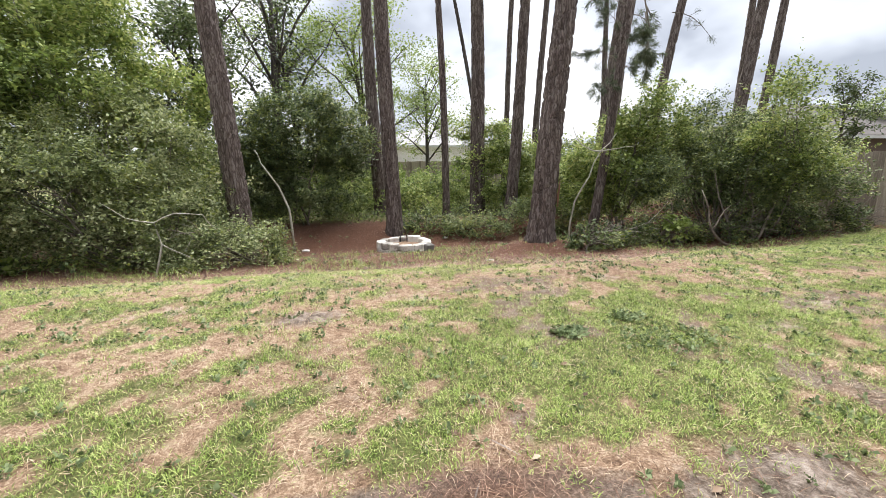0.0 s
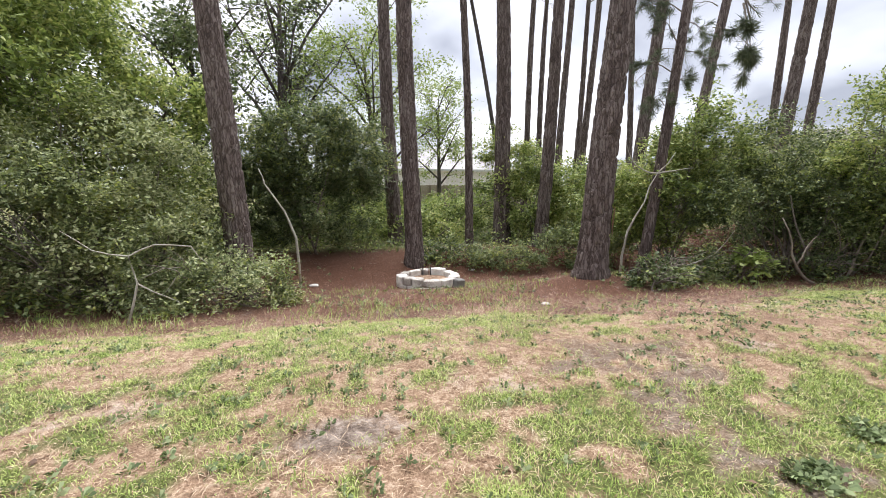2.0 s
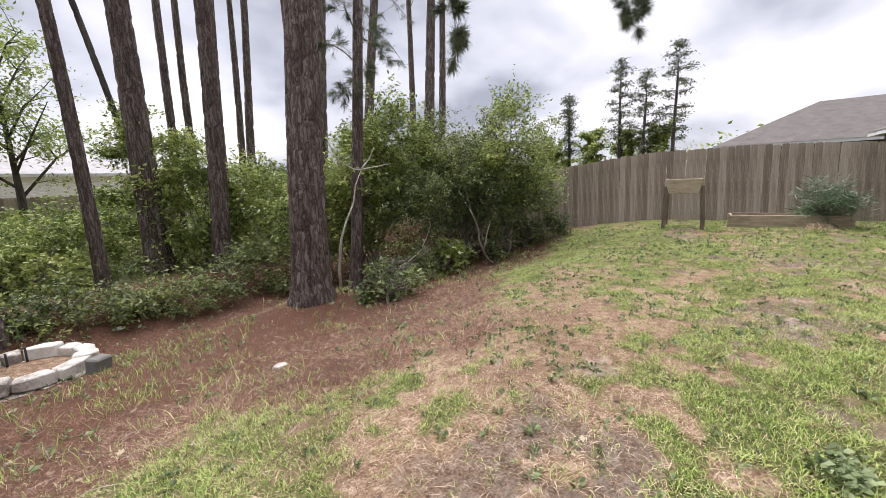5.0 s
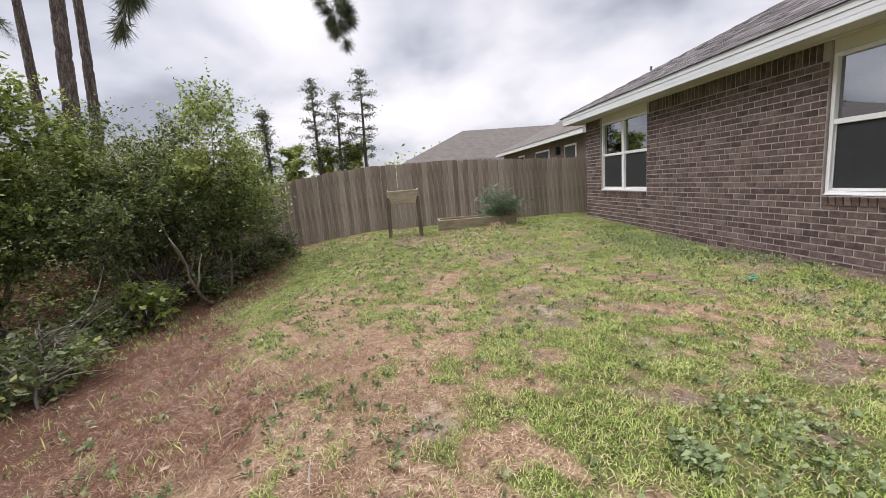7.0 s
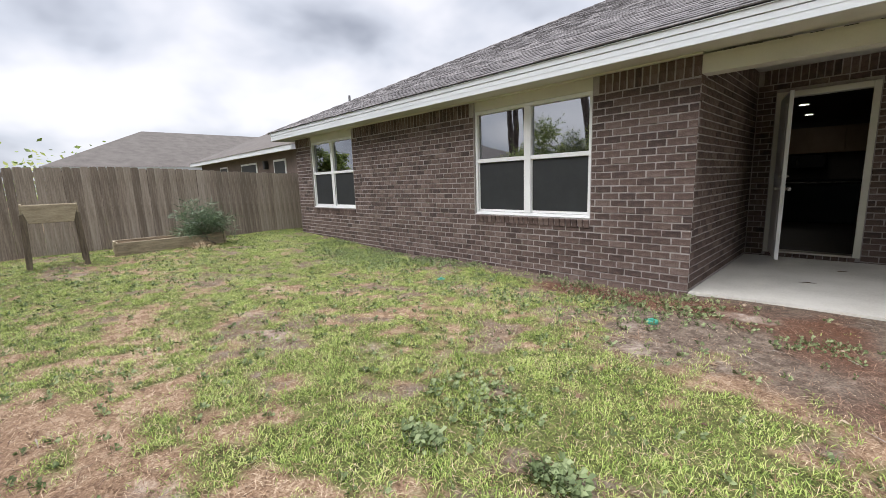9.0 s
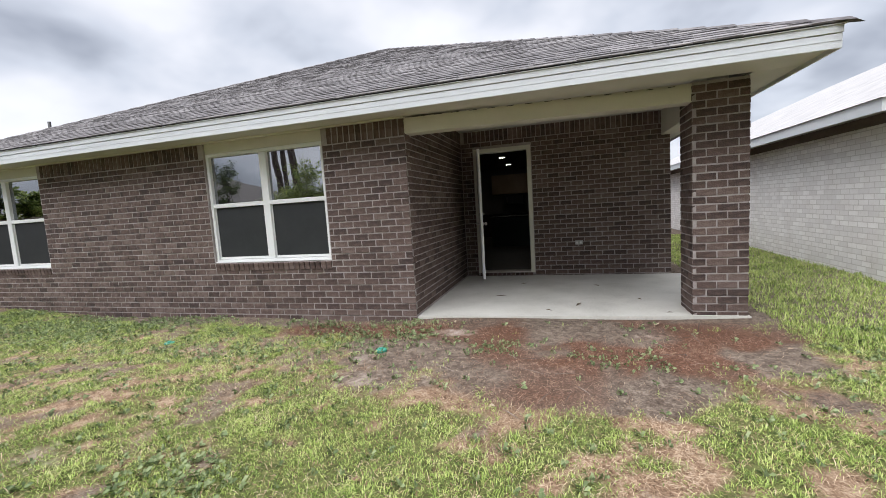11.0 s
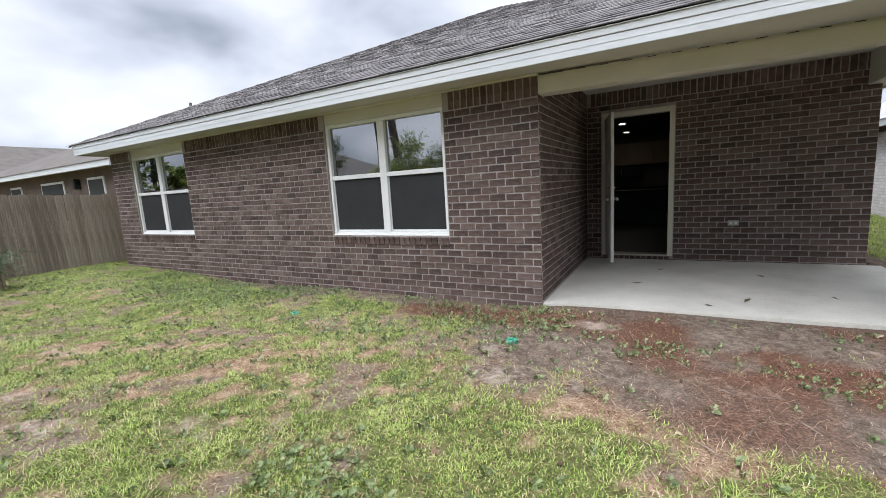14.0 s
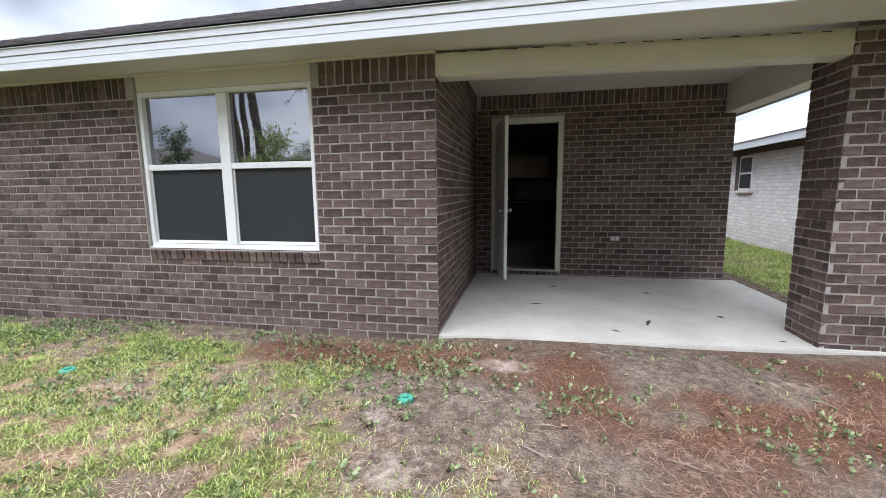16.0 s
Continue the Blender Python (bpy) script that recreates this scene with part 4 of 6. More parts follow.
ex, ey = scatter(6500, -1.5, 9.0, -0.38, 1.3, lambda x, y: 0.75 * smooth01(fnoise(x, y, 1.3, 87), 0.34, 0.60) * np.where(x < 1.9, 0.12, 1.0) * (1 - smooth01(y, 0.5, 1.3)))
ev = rosettes(ex, ey, rng.uniform(0.012, 0.028, len(ex)), 9, 0.04)
tagged(new("weeds", mesh_np("weeds", ev, np.arange(len(ev)).reshape(-1, 4), M_WEED)), "low weeds growing along the foot of the brick wall", "weeds", kind="stuff")


def weed_clump(x, y, r, count, leaf, label):
    a, d = rng.uniform(0, 2 * np.pi, count), r * np.sqrt(rng.random(count))
    px, py = d * np.cos(a), d * np.sin(a) * 0.7
    v = rosettes(x + px, y + py, np.full(count, leaf), 7, 0.035)
    me = mesh_np("weed_clump", v - np.array([x, y, gz(x, y)]), np.arange(len(v)).reshape(-1, 4), M_WEED)
    ob = new("weed_clump", me)
    ob.location = (x, y, gz(x, y))
    return tagged(ob, label, "weed", kind="stuff")


hx, hy = rng.normal(10.2, 0.14, 260), rng.normal(2.15, 0.14, 260)
blades("dry_tuft", hx, hy, 0.16, 0.006, 0.7, M_HAY, "dry rusty grass tuft before the raised bed")
weed_clump(2.21, 3.17, 0.13, 34, 0.040, "dark leafy weed clump in the lawn grass")
weed_clump(2.24, 2.72, 0.36, 100, 0.028, "wide grey-green weed patch in the lawn")
weed_clump(1.55, 2.95, 0.13, 45, 0.04, "leafy weed clump beside bare thatch")
weed_clump(0.75, 0.55, 0.35, 40, 0.022, "sparse grey weeds on the bare soil")
weed_clump(-0.2, 0.75, 0.4, 44, 0.022, "sparse pale weeds on the pine straw")
weed_clump(1.75, 0.15, 0.2, 24, 0.036, "green seedlings beside the patio slab")

# ---------------------------------------------------------------- fence
fence = empty("wooden_fence", (12.0, 0, 0))
tagged(fence, "weathered grey-brown dog-eared wooden privacy fence", "fence", kind="structure")


def picket_mesh(w, h, seed):
    r = random.Random(seed)
    bm = bmesh.new()
    e = 0.02
    prof = [(-w / 2, 0), (w / 2, 0), (w / 2, h - e), (w / 2 - e, h), (-w / 2 + e, h), (-w / 2, h - e)]
    a = [bm.verts.new((0.0 + r.uniform(-.001, .001), u, z)) for u, z in prof]
    b = [bm.verts.new((0.016, u, z)) for u, z in prof]
    bm.faces.new(a[::-1]); bm.faces.new(b)
    for i in range(6):
        bm.faces.new((a[i], a[(i + 1) % 6], b[(i + 1) % 6], b[i]))
    me = bpy.data.meshes.new("picket")
    bm.to_mesh(me); bm.free()
    me.materials.append(M_FENCE)
    return me


PICKETS = [picket_mesh(0.138, 1.74, s) for s in range(4)]
y = -5.0
while y < 8.9:
    top = 1.62 + 0.16 * float(smooth01(y, -1, 3.5)) - 0.30 * float(smooth01(y, 4.6, 8.5))
    shared("picket", random.choice(PICKETS), fence, (random.uniform(-0.006, 0.006), y, top - 1.74 + random.uniform(-0.012, 0.012)), (random.uniform(-0.006, 0.006), 0, random.uniform(-0.010, 0.010)))
    y += 0.1395
for zz in (0.25, 0.9, 1.45):
    bm = bmesh.new()
    for a in range(-5, 9, 2):
        b = min(a + 2, 8.9)
        t0, t1 = [0.16 * float(smooth01(q, -1, 3.5)) - 0.30 * float(smooth01(q, 4.6, 8.5)) for q in (a, b)]
        hull(bm, [(0.02, a, zz + t0), (0.06, a, zz + t0), (0.06, b, zz + t1), (0.02, b, zz + t1), (0.02, a, zz + t0 + 0.085), (0.06, a, zz + t0 + 0.085), (0.06, b, zz + t1 + 0.085), (0.02, b, zz + t1 + 0.085)],
             [(0, 3, 2, 1), (4, 5, 6, 7), (0, 1, 5, 4), (1, 2, 6, 5), (2, 3, 7, 6), (3, 0, 4, 7)])
    part("rail", bm, M_FENCE, fence)
for q in range(-5, 10, 2):
    part("post", boxes(((0.062, q - 0.045, -0.5), (0.152, q + 0.045, 1.5))), M_FENCE, fence)

far_fence = empty("far_fence", (0, 25.4, 0))
tagged(far_fence, "pale weathered wooden fence beyond the pines", "fence", kind="structure")
FARP = picket_mesh(0.138, 1.9, 9)
for k in range(150):
    shared("picket", FARP, far_fence, (-4 + k * 0.142, 0, -0.55 + random.uniform(-0.02, 0.02)), (0, 0, radians(90)))
part("rail", boxes(((-4, 0.03, 0.9), (17.3, 0.07, 1.0))), M_FENCE, far_fence)

# ---------------------------------------------------------------- raised planters
M_LEG = mat("dark_weathered_leg", [(0.08, 0.062, 0.046), (0.15, 0.12, 0.09), (0.23, 0.185, 0.14)], 6.0, 0.9, 0.4, stretch=(5, 5, 0.6))
planter = empty("raised_planter", (9.97, 4.30, gz(9.97, 4.3)))
tagged(planter, "weathered wooden planter box standing on tall legs", "planter")
g0 = gz(9.97, 4.3)
for s in (-1, 1):
    for fx in (-0.03, 0.40):
        bm = bmesh.new()
        yb, yt = s * 0.355, s * 0.325
        hull(bm, [(fx - 0.02, yb - 0.036, -0.03), (fx + 0.03, yb - 0.036, -0.03), (fx + 0.03, yb + 0.036, -0.03), (fx - 0.02, yb + 0.036, -0.03), (fx - 0.02, yt - 0.036, 0.88), (fx + 0.03, yt - 0.036, 0.88), (fx + 0.03, yt + 0.036, 0.88), (fx - 0.02, yt + 0.036, 0.88)],
             [(0, 3, 2, 1), (4, 5, 6, 7), (0, 1, 5, 4), (1, 2, 6, 5), (2, 3, 7, 6), (3, 0, 4, 7)])
        part("leg", bm, M_LEG, planter, "dark weathered leg")
for fx in (-0.078, 0.432):
    bm = hull(bmesh.new(), [(fx, -0.27, 0.74), (fx + 0.025, -0.27, 0.74), (fx + 0.025, 0.27, 0.74), (fx, 0.27, 0.74), (fx, -0.345, 1.03), (fx + 0.025, -0.345, 1.03), (fx + 0.025, 0.345, 1.03), (fx, 0.345, 1.03)],
              [(0, 3, 2, 1), (4, 5, 6, 7), (0, 1, 5, 4), (1, 2, 6, 5), (2, 3, 7, 6), (3, 0, 4, 7)])
    bmesh.ops.bevel(bm, geom=bm.edges[:], offset=0.004, segments=1, affect="EDGES")
    part("side_board", bm, M_PLANK, planter)
for s in (-1, 1):
    part("end_board", boxes(((-0.052, s * 0.335 - 0.012, 0.89), (0.431, s * 0.335 + 0.012, 1.05)), bevel=0.004), M_PLANK, planter)
part("bottom_rail", boxes(((-0.052, -0.27, 0.735), (0.431, 0.27, 0.765))), M_LEG, planter)
part("soil", boxes(((-0.051, -0.265, 0.766), (0.430, 0.265, 0.93))), M_GROUND, planter, "dark potting soil")

bed = empty("raised_bed", (10.5, 2.55, gz(10.5, 2.55)))
tagged(bed, "low weathered board garden bed along the fence", "planter")
for xk in (0.0, 0.62):
    part("long_board", boxes(((xk, -0.93, -0.04), (xk + 0.04, 0.93, 0.235)), bevel=0.006), M_PLANK, bed)
for yk in (-0.93, 0.89):
    part("end_board", boxes(((0.041, yk, -0.04), (0.619, yk + 0.04, 0.235)), bevel=0.006), M_PLANK, bed)
for yk in (-0.97, 0.93):
    part("stake", boxes(((-0.03, yk, -0.05), (0.03, yk + 0.04, 0.27)), bevel=0.004), M_PLANK, bed)
part("soil", boxes(((0.041, -0.889, -0.02), (0.619, 0.889, 0.18))), M_GROUND, bed, "soil and leaf litter")

# ---------------------------------------------------------------- foliage makers
M_LEAF_DK = mat("dark_evergreen_leaf", [(0.053, 0.076, 0.029), (0.100, 0.139, 0.047), (0.164, 0.212, 0.077), (0.260, 0.294, 0.130)], 0.35, 0.5, 0.0, island=0.45, fine=1.2, translucent=0.3)
M_LEAF_MD = mat("mid_green_leaf", [(0.102, 0.141, 0.036), (0.205, 0.282, 0.067), (0.333, 0.410, 0.109), (0.512, 0.538, 0.192)], 0.35, 0.5, 0.0, island=0.5, fine=1.2, translucent=0.35)
M_LEAF_LT = mat("spring_green_leaf", [(0.15, 0.21, 0.045), (0.25, 0.33, 0.075), (0.36, 0.42, 0.13)], 0.35, 0.5, 0.0, island=0.5, fine=1.2, translucent=0.4)
M_LEAF_GY = mat("grey_green_leaf", [(0.115, 0.147, 0.058), (0.218, 0.262, 0.102), (0.358, 0.397, 0.179), (0.538, 0.563, 0.320)], 0.35, 0.5, 0.0, island=0.5, fine=1.2, translucent=0.35)
# yellow-green leaf, pale enough to paint the light on bush tops
M_LEAF_YG = mat("lit_yellow_green_leaf", [(0.19, 0.24, 0.05), (0.32, 0.37, 0.085), (0.46, 0.48, 0.15)], 0.35, 0.45, 0.0, island=0.5, fine=1.2, translucent=0.4)
M_SEEDLING = mat("blue_green_needles", [(0.07, 0.11, 0.06), (0.13, 0.19, 0.10), (0.21, 0.28, 0.16)], 0.5, 0.5, 0.0, island=0.5, fine=2, translucent=0.2)
M_PINE = mat("pine_needles", [(0.045, 0.060, 0.032), (0.085, 0.11, 0.052), (0.14, 0.17, 0.085)], 0.5, 0.5, 0.0, island=0.5, fine=2, translucent=0.15)


def leaf_verts(p, size, narrow=0.5, droop=0.2):
    """Folded rhombic leaves at points p."""
    n = len(p)
    d = rng.normal(0, 1, (n, 3)); d[:, 2] = d[:, 2] * 0.6 - droop
    d /= np.linalg.norm(d, axis=1)[:, None]
    s = np.cross(d, rng.normal(0, 0.55, (n, 3)) + np.array([0, 0, 1.0])); s /= np.linalg.norm(s, axis=1)[:, None] + 1e-9
    nn = np.cross(d, s)
    L = (size * rng.uniform(0.6, 1.4, n))[:, None]
    v = np.empty((n, 4, 3))
    v[:, 0] = p
    v[:, 1] = p + d * L * 0.5 + s * L * narrow * 0.5 + nn * L * 0.08
    v[:, 2] = p + d * L
    v[:, 3] = p + d * L * 0.5 - s * L * narrow * 0.5 + nn * L * 0.08
    return v.reshape(-1, 3)


def sprays(c, r, n_spray, per, length):
    """Leaf points on sprays gathered in uneven clumps through an ellipsoid, with gaps between and stray shoots."""
    c, r = np.asarray(c, float), np.asarray(r, float)
    n_cl = max(7, n_spray // 19)
    u = rng.normal(0, 1, (n_cl, 3)); u /= np.linalg.norm(u, axis=1)[:, None]
    u[:, 2] = np.abs(u[:, 2]) * np.where(rng.random(n_cl) < 0.62, 1, -1)
    lump = 0.62 + 0.75 * vnoise(u[:, 0] * 1.7 + c[0] * 3, u[:, 1] * 1.7 + u[:, 2] * 2.1 + c[1] * 3, 1.0, 5)
    rad = lump * rng.uniform(0.25, 1.0, n_cl) ** 0.5
    mid = c + u * r * rad[:, None]
    size = rng.uniform(0.09, 0.22, n_cl) * (0.6 + 0.4 * min(2.0, r.mean()))
    pick = rng.integers(0, n_cl, n_spray)
    base = mid[pick] + rng.normal(0, 1, (n_spray, 3)) * size[pick][:, None] * np.array([1, 1, 0.7])
    way = u[pick] * np.array([1, 1, 0.5]) + rng.normal(0, 0.5, (n_spray, 3)); way /= np.linalg.norm(way, axis=1)[:, None]
    reach = length * np.where(rng.random(n_spray) < 0.10, 1.35, rng.uniform(0.4, 1.0, n_spray))
    t = rng.random((n_spray, per, 1))
    p = base[:, None] + way[:, None] * t * reach[:, None, None] + rng.normal(0, 0.03, (n_spray, per, 3))
    p[:, :, 2] -= 0.12 * (t[:, :, 0] * reach[:, None]) ** 2
    return p.reshape(-1, 3), base, way


def bush(name, base, lobes, leaf, m, label, n_spray=260, per=14, stems=7, length=0.45, wood=None, category="bush", narrow=0.5, open_foot=0.0, twiggy=1.0):
    """A shrub: several stems from the ground, leafy lobes of sprays."""
    x, y = base
    z = gz(x, y)
    th = empty(name, (x, y, z))
    tagged(th, label, category)
    wood = wood or M_TWIG
    pts, tips = [], []
    for c, r, k in lobes:
        p, b, w = sprays(c, r, int(n_spray * k * 1.8), per, length)
        p = p[p[:, 2] > ground_z(p[:, 0], p[:, 1]) + 0.02]
        if open_foot:
            low = p[:, 2] - ground_z(p[:, 0], p[:, 1]) < open_foot
            p = p[~low | (rng.random(len(p)) < 0.22)]
        pts.append(p)
        tips.append((b, w))
    p = np.concatenate(pts) - np.array([x, y, z])
    # upper leaves get the paler yellow-green: light on the lobe tops put into colour
    if m in (M_LEAF_MD, M_LEAF_GY, M_LEAF_DK) and leaf > 0.04:
        lobe_top = np.concatenate([np.full(len(q), c[2] + 0.25 * r[2] - z) for (c, r, _), q in zip(lobes, pts)])
        young = (rng.random(len(p)) < 0.22 * vnoise(p[:, 0] * 2, p[:, 1] * 2 + p[:, 2] * 2, 1.0, 8) * 2) & (p[:, 2] > lobe_top - 0.4)
        vy = leaf_verts(p[young], np.full(int(young.sum()), leaf * 1.15), narrow)
        yo = new("young_leaves", mesh_np("young_leaves", vy, np.arange(len(vy)).reshape(-1, 4), M_LEAF_YG))
        yo.parent = th
        yo["label"] = "paler yellow-green upper leaves, coloured as if lit"
        p = p[~young]
    v = leaf_verts(p, np.full(len(p), leaf * 1.3), narrow)
    ob = new("foliage", mesh_np("foliage", v, np.arange(len(v)).reshape(-1, 4), m))
    ob.parent = th
    for s in range(stems):
        c, r, _ = lobes[s % len(lobes)]
        bm = bmesh.new()
        b0 = Vector((random.uniform(-0.35, 0.35), random.uniform(-0.3, 0.3), -0.05))
        b0.z = gz(x + b0.x, y + b0.y) - z - 0.05
        tip = Vector((c[0] - x + random.uniform(-0.6, 0.6) * r[0], c[1] - y + random.uniform(-0.6, 0.6) * r[1], c[2] - z + random.uniform(0, 0.7) * r[2]))
        mid = b0.lerp(tip, 0.5) + Vector((random.uniform(-0.25, 0.25), random.uniform(-0.25, 0.25), random.uniform(-0.2, 0.15)))
        q1, q2 = b0.lerp(mid, 0.5) + Vector((random.uniform(-.08, .08), random.uniform(-.08, .08), 0)), mid.lerp(tip, 0.5) + Vector((random.uniform(-.1, .1), random.uniform(-.1, .1), 0))
        rr = random.uniform(0.014, 0.03)
        tube(bm, [b0, q1, mid, q2, tip], [rr, rr * 0.85, rr * 0.7, rr * 0.5, rr * 0.2], 6)
        stem = part("stem", bm, wood, th)
        for _ in range(6):
            bm = bmesh.new()
            a = mid.lerp(tip, random.random())
            k = random.uniform(0.5, 1.3) * twiggy
            e = a + Vector((random.uniform(-.5, .5), random.uniform(-.6, .3), random.uniform(-0.15, .45))) * k
            tube(bm, [a, a.lerp(e, 0.35) + Vector((random.uniform(-.05, .05), 0, 0.07)), a.lerp(e, 0.7) + Vector((0, random.uniform(-.05, .05), 0.05)), e], [rr * 0.4, rr * 0.32, rr * 0.22, 0.003], 4)
            part("twig", bm, wood, stem)
    return th


def needles(tips, ways, n, length):
    """Pine needles in brushes at twig tips."""
    k = len(tips)
    p = np.repeat(tips, n, 0) - np.repeat(ways, n, 0) * rng.uniform(0, 0.16, (k * n, 1))
    d = np.repeat(ways, n, 0) * 0.9 + rng.normal(0, 0.55, (k * n, 3))
    d /= np.linalg.norm(d, axis=1)[:, None]
    d[:, 2] -= 0.12
    s = np.cross(d, rng.normal(0, 1, (k * n, 3))); s /= np.linalg.norm(s, axis=1)[:, None] + 1e-9
    L = length * rng.uniform(0.7, 1.2, (k * n, 1))
    w = 0.0030
    v = np.empty((k * n, 4, 3))
    v[:, 0], v[:, 1], v[:, 2], v[:, 3] = p, p + d * L * 0.5 + s * w, p + d * L, p + d * L * 0.5 - s * w
    return v.reshape(-1, 3)


def needle_spray(start, end, twigs, n, length, droop=0.15, seed=0, spread=0.45):
    """A pine bough from start to end: its wood (bmesh) and its needle vertices."""
    r = random.Random(seed)
    a, b = Vector(start), Vector(end)
    bm = bmesh.new()
    L = (b - a).length
    pts = [a.lerp(b, t) + Vector((0, 0, math.sin(t * math.pi) * L * droop)) for t in (0, 0.25, 0.5, 0.75, 1)]
    r0 = 0.010 + 0.006 * L
    tube(bm, pts, [r0, r0 * 0.8, r0 * 0.6, r0 * 0.45, r0 * 0.25], 6)
    tips, ways = [], []
    for k in range(twigs):
        t = 0.35 + 0.65 * (k + 0.5) / twigs
        i = min(3, int(t * 4))
        p = pts[i].lerp(pts[i + 1], t * 4 - i)
        w = (b - a).normalized() * 0.5 + Vector((r.uniform(-1, 1), r.uniform(-1, 1), r.uniform(-0.7, 0.6)))
        w.normalize()
        e = p + w * spread * r.uniform(0.6, 1.25)
        tube(bm, [p, p.lerp(e, 0.5) + Vector((0, 0, -0.02)), e], [r0 * 0.4, r0 * 0.3, 0.004], 5)
        tips.append(e); ways.append(w)
    tips.append(b); ways.append((b - a).normalized())
    return bm, needles(np.array([list(t) for t in tips]), np.array([list(w) for w in ways]), n, length)


def pine(base, top, r, label, sides=18, seed=0, boughs=(), crown=True, sunk=0.15, fine=False):
    """A tall pine: a trunk with ridged plates of bark, high boughs and needle crowns; base and a point it leans through."""
    rd = random.Random(seed)
    x, y = base
    z = gz(x, y)
    th = empty("pine_tree", (x, y, z))
    tagged(th, label, "tree", group="pines behind the lawn")
    way = Vector((top[0] - x, top[1] - y, top[2] - z))
    H = 15.0 + rd.uniform(-1.5, 2.5)
    way = way / way.z
    rings = 150 if fine else 60
    hs = np.concatenate([np.linspace(-sunk, 6.5, rings), np.linspace(7.2, H, 14)])
    ang = np.linspace(0, 2 * np.pi, sides, endpoint=False)
    HH, AA = np.meshgrid(hs, ang, indexing="ij")
    rad = r * (1 - 0.62 * np.clip(HH / H, 0, 1)) * (1 + 0.30 * np.exp(-np.clip(HH, 0, 99) / 0.22))
    # bark plates: long cells split by dark furrows
    u = AA / (2 * np.pi) * max(7, round(r * 34)) + 0.6 * vnoise(AA * 2, HH * 1.5, 1.0, seed + 3)
    vv = HH * 3.4 + 0.5 * np.floor(u) * 1.37
    fu = np.abs(u - np.floor(u) - 0.5) * 2
    fv = np.abs(vv - np.floor(vv) - 0.5) * 2
    plate = np.clip(1 - fu ** 5, 0, 1) * np.clip(1 - fv ** 9, 0, 1)
    rad = rad + (0.045 * min(r, 0.3) / 0.28) * (plate - 0.7) * (0.6 + 0.8 * vnoise(AA * 5, HH * 6, 1.0, seed + 9)) + r * 0.05 * (vnoise(np.cos(AA) * 2 + 5, np.sin(AA) * 2 + HH * 0.9, 1.0, seed + 5) - 0.5)
    cx = way.x * HH + 0.05 * np.sin(HH * 0.5 + seed); cy = way.y * HH + 0.05 * np.cos(HH * 0.4 + seed)
    V = np.stack([cx + rad * np.cos(AA), cy + rad * np.sin(AA), HH], -1).reshape(-1, 3)
    nr = len(hs)
    i = np.arange(nr - 1)[:, None] * sides + np.arange(sides)[None]
    j = np.arange(nr - 1)[:, None] * sides + (np.arange(sides)[None] + 1) % sides
    F = np.stack([i, j, j + sides, i + sides], -1).reshape(-1, 4)
    tr = new("trunk", mesh_np("trunk", V, F, M_PLATE if r > 0.11 else M_BARKFAR, True))
    tr.parent = th
    at = lambda h: Vector((way.x * h, way.y * h, h))
    for k, (a, b, tw, n, ln) in enumerate(boughs):
        o = Vector((x, y, z))
        bm, nv = needle_spray(Vector(a) - o, Vector(b) - o, tw, n, ln, seed=seed * 7 + k, spread=0.30)
        bo = part("bough", bm, M_TWIG, th)
        nd = new("needles", mesh_np("needles", nv, np.arange(len(nv)).reshape(-1, 4), M_PINE))
        nd.parent = bo
    if crown:
        allv = []
        for k in range(9):
            h = H * (0.62 + 0.36 * k / 9)
            a = rd.uniform(0, 6.28)
            L = (1 - k / 11) * rd.uniform(1.6, 2.6)
            e = at(h) + Vector((math.cos(a) * L, math.sin(a) * L, rd.uniform(0.1, 0.9)))
            bm, nv = needle_spray(at(h), e, 5, 26, 0.26, seed=seed * 31 + k, spread=0.8)
            part("bough", bm, M_TWIG, th)
            allv.append(nv)
        nv = np.concatenate(allv)
        nd = new("crown", mesh_np("crown", nv, np.arange(len(nv)).reshape(-1, 4), M_PINE))
        nd.parent = th
    return th


# ---------------------------------------------------------------- the pines
pine((-2.63, 9.6), (-2.81, 9.6, 4.27), 0.235, "tall straight pine with grey scaly bark among shrubs", 40, 1, fine=True)
pine((0.80, 11.6), (0.69, 11.6, 5.5), 0.215, "straight pine with furrowed grey bark behind the fire pit", 40, 2, fine=True)
pine((0.61, 14.2), (0.35, 14.2, 6.4), 0.22, "leaning pine close behind another trunk", 22, 3)
pine((3.97, 8.80), (4.31, 8.80, 4.56), 0.275, "thick pine with plated red-brown bark at the lawn edge", 56, 4, fine=True,
     boughs=(((4.75, 8.80, 9.5), (8.58, 5.10, 4.30), 5, 60, 0.17), ((4.55, 8.8, 7.5), (4.50, 6.35, 3.30), 5, 60, 0.14), ((8.45, 5.25, 4.75), (8.60, 5.08, 4.05), 13, 300, 0.20), ((4.50, 6.5, 3.6), (4.50, 6.35, 2.85), 9, 280, 0.15)))
M_SCAR = mat("bare_orange_wood", [(0.16, 0.075, 0.045), (0.30, 0.15, 0.09), (0.42, 0.26, 0.17)], 9.0, 0.9, 0.5, stretch=(1, 1, 0.3))
thick = bpy.data.objects["pine_tree.003"]
bm = bmesh.new()
rows = []
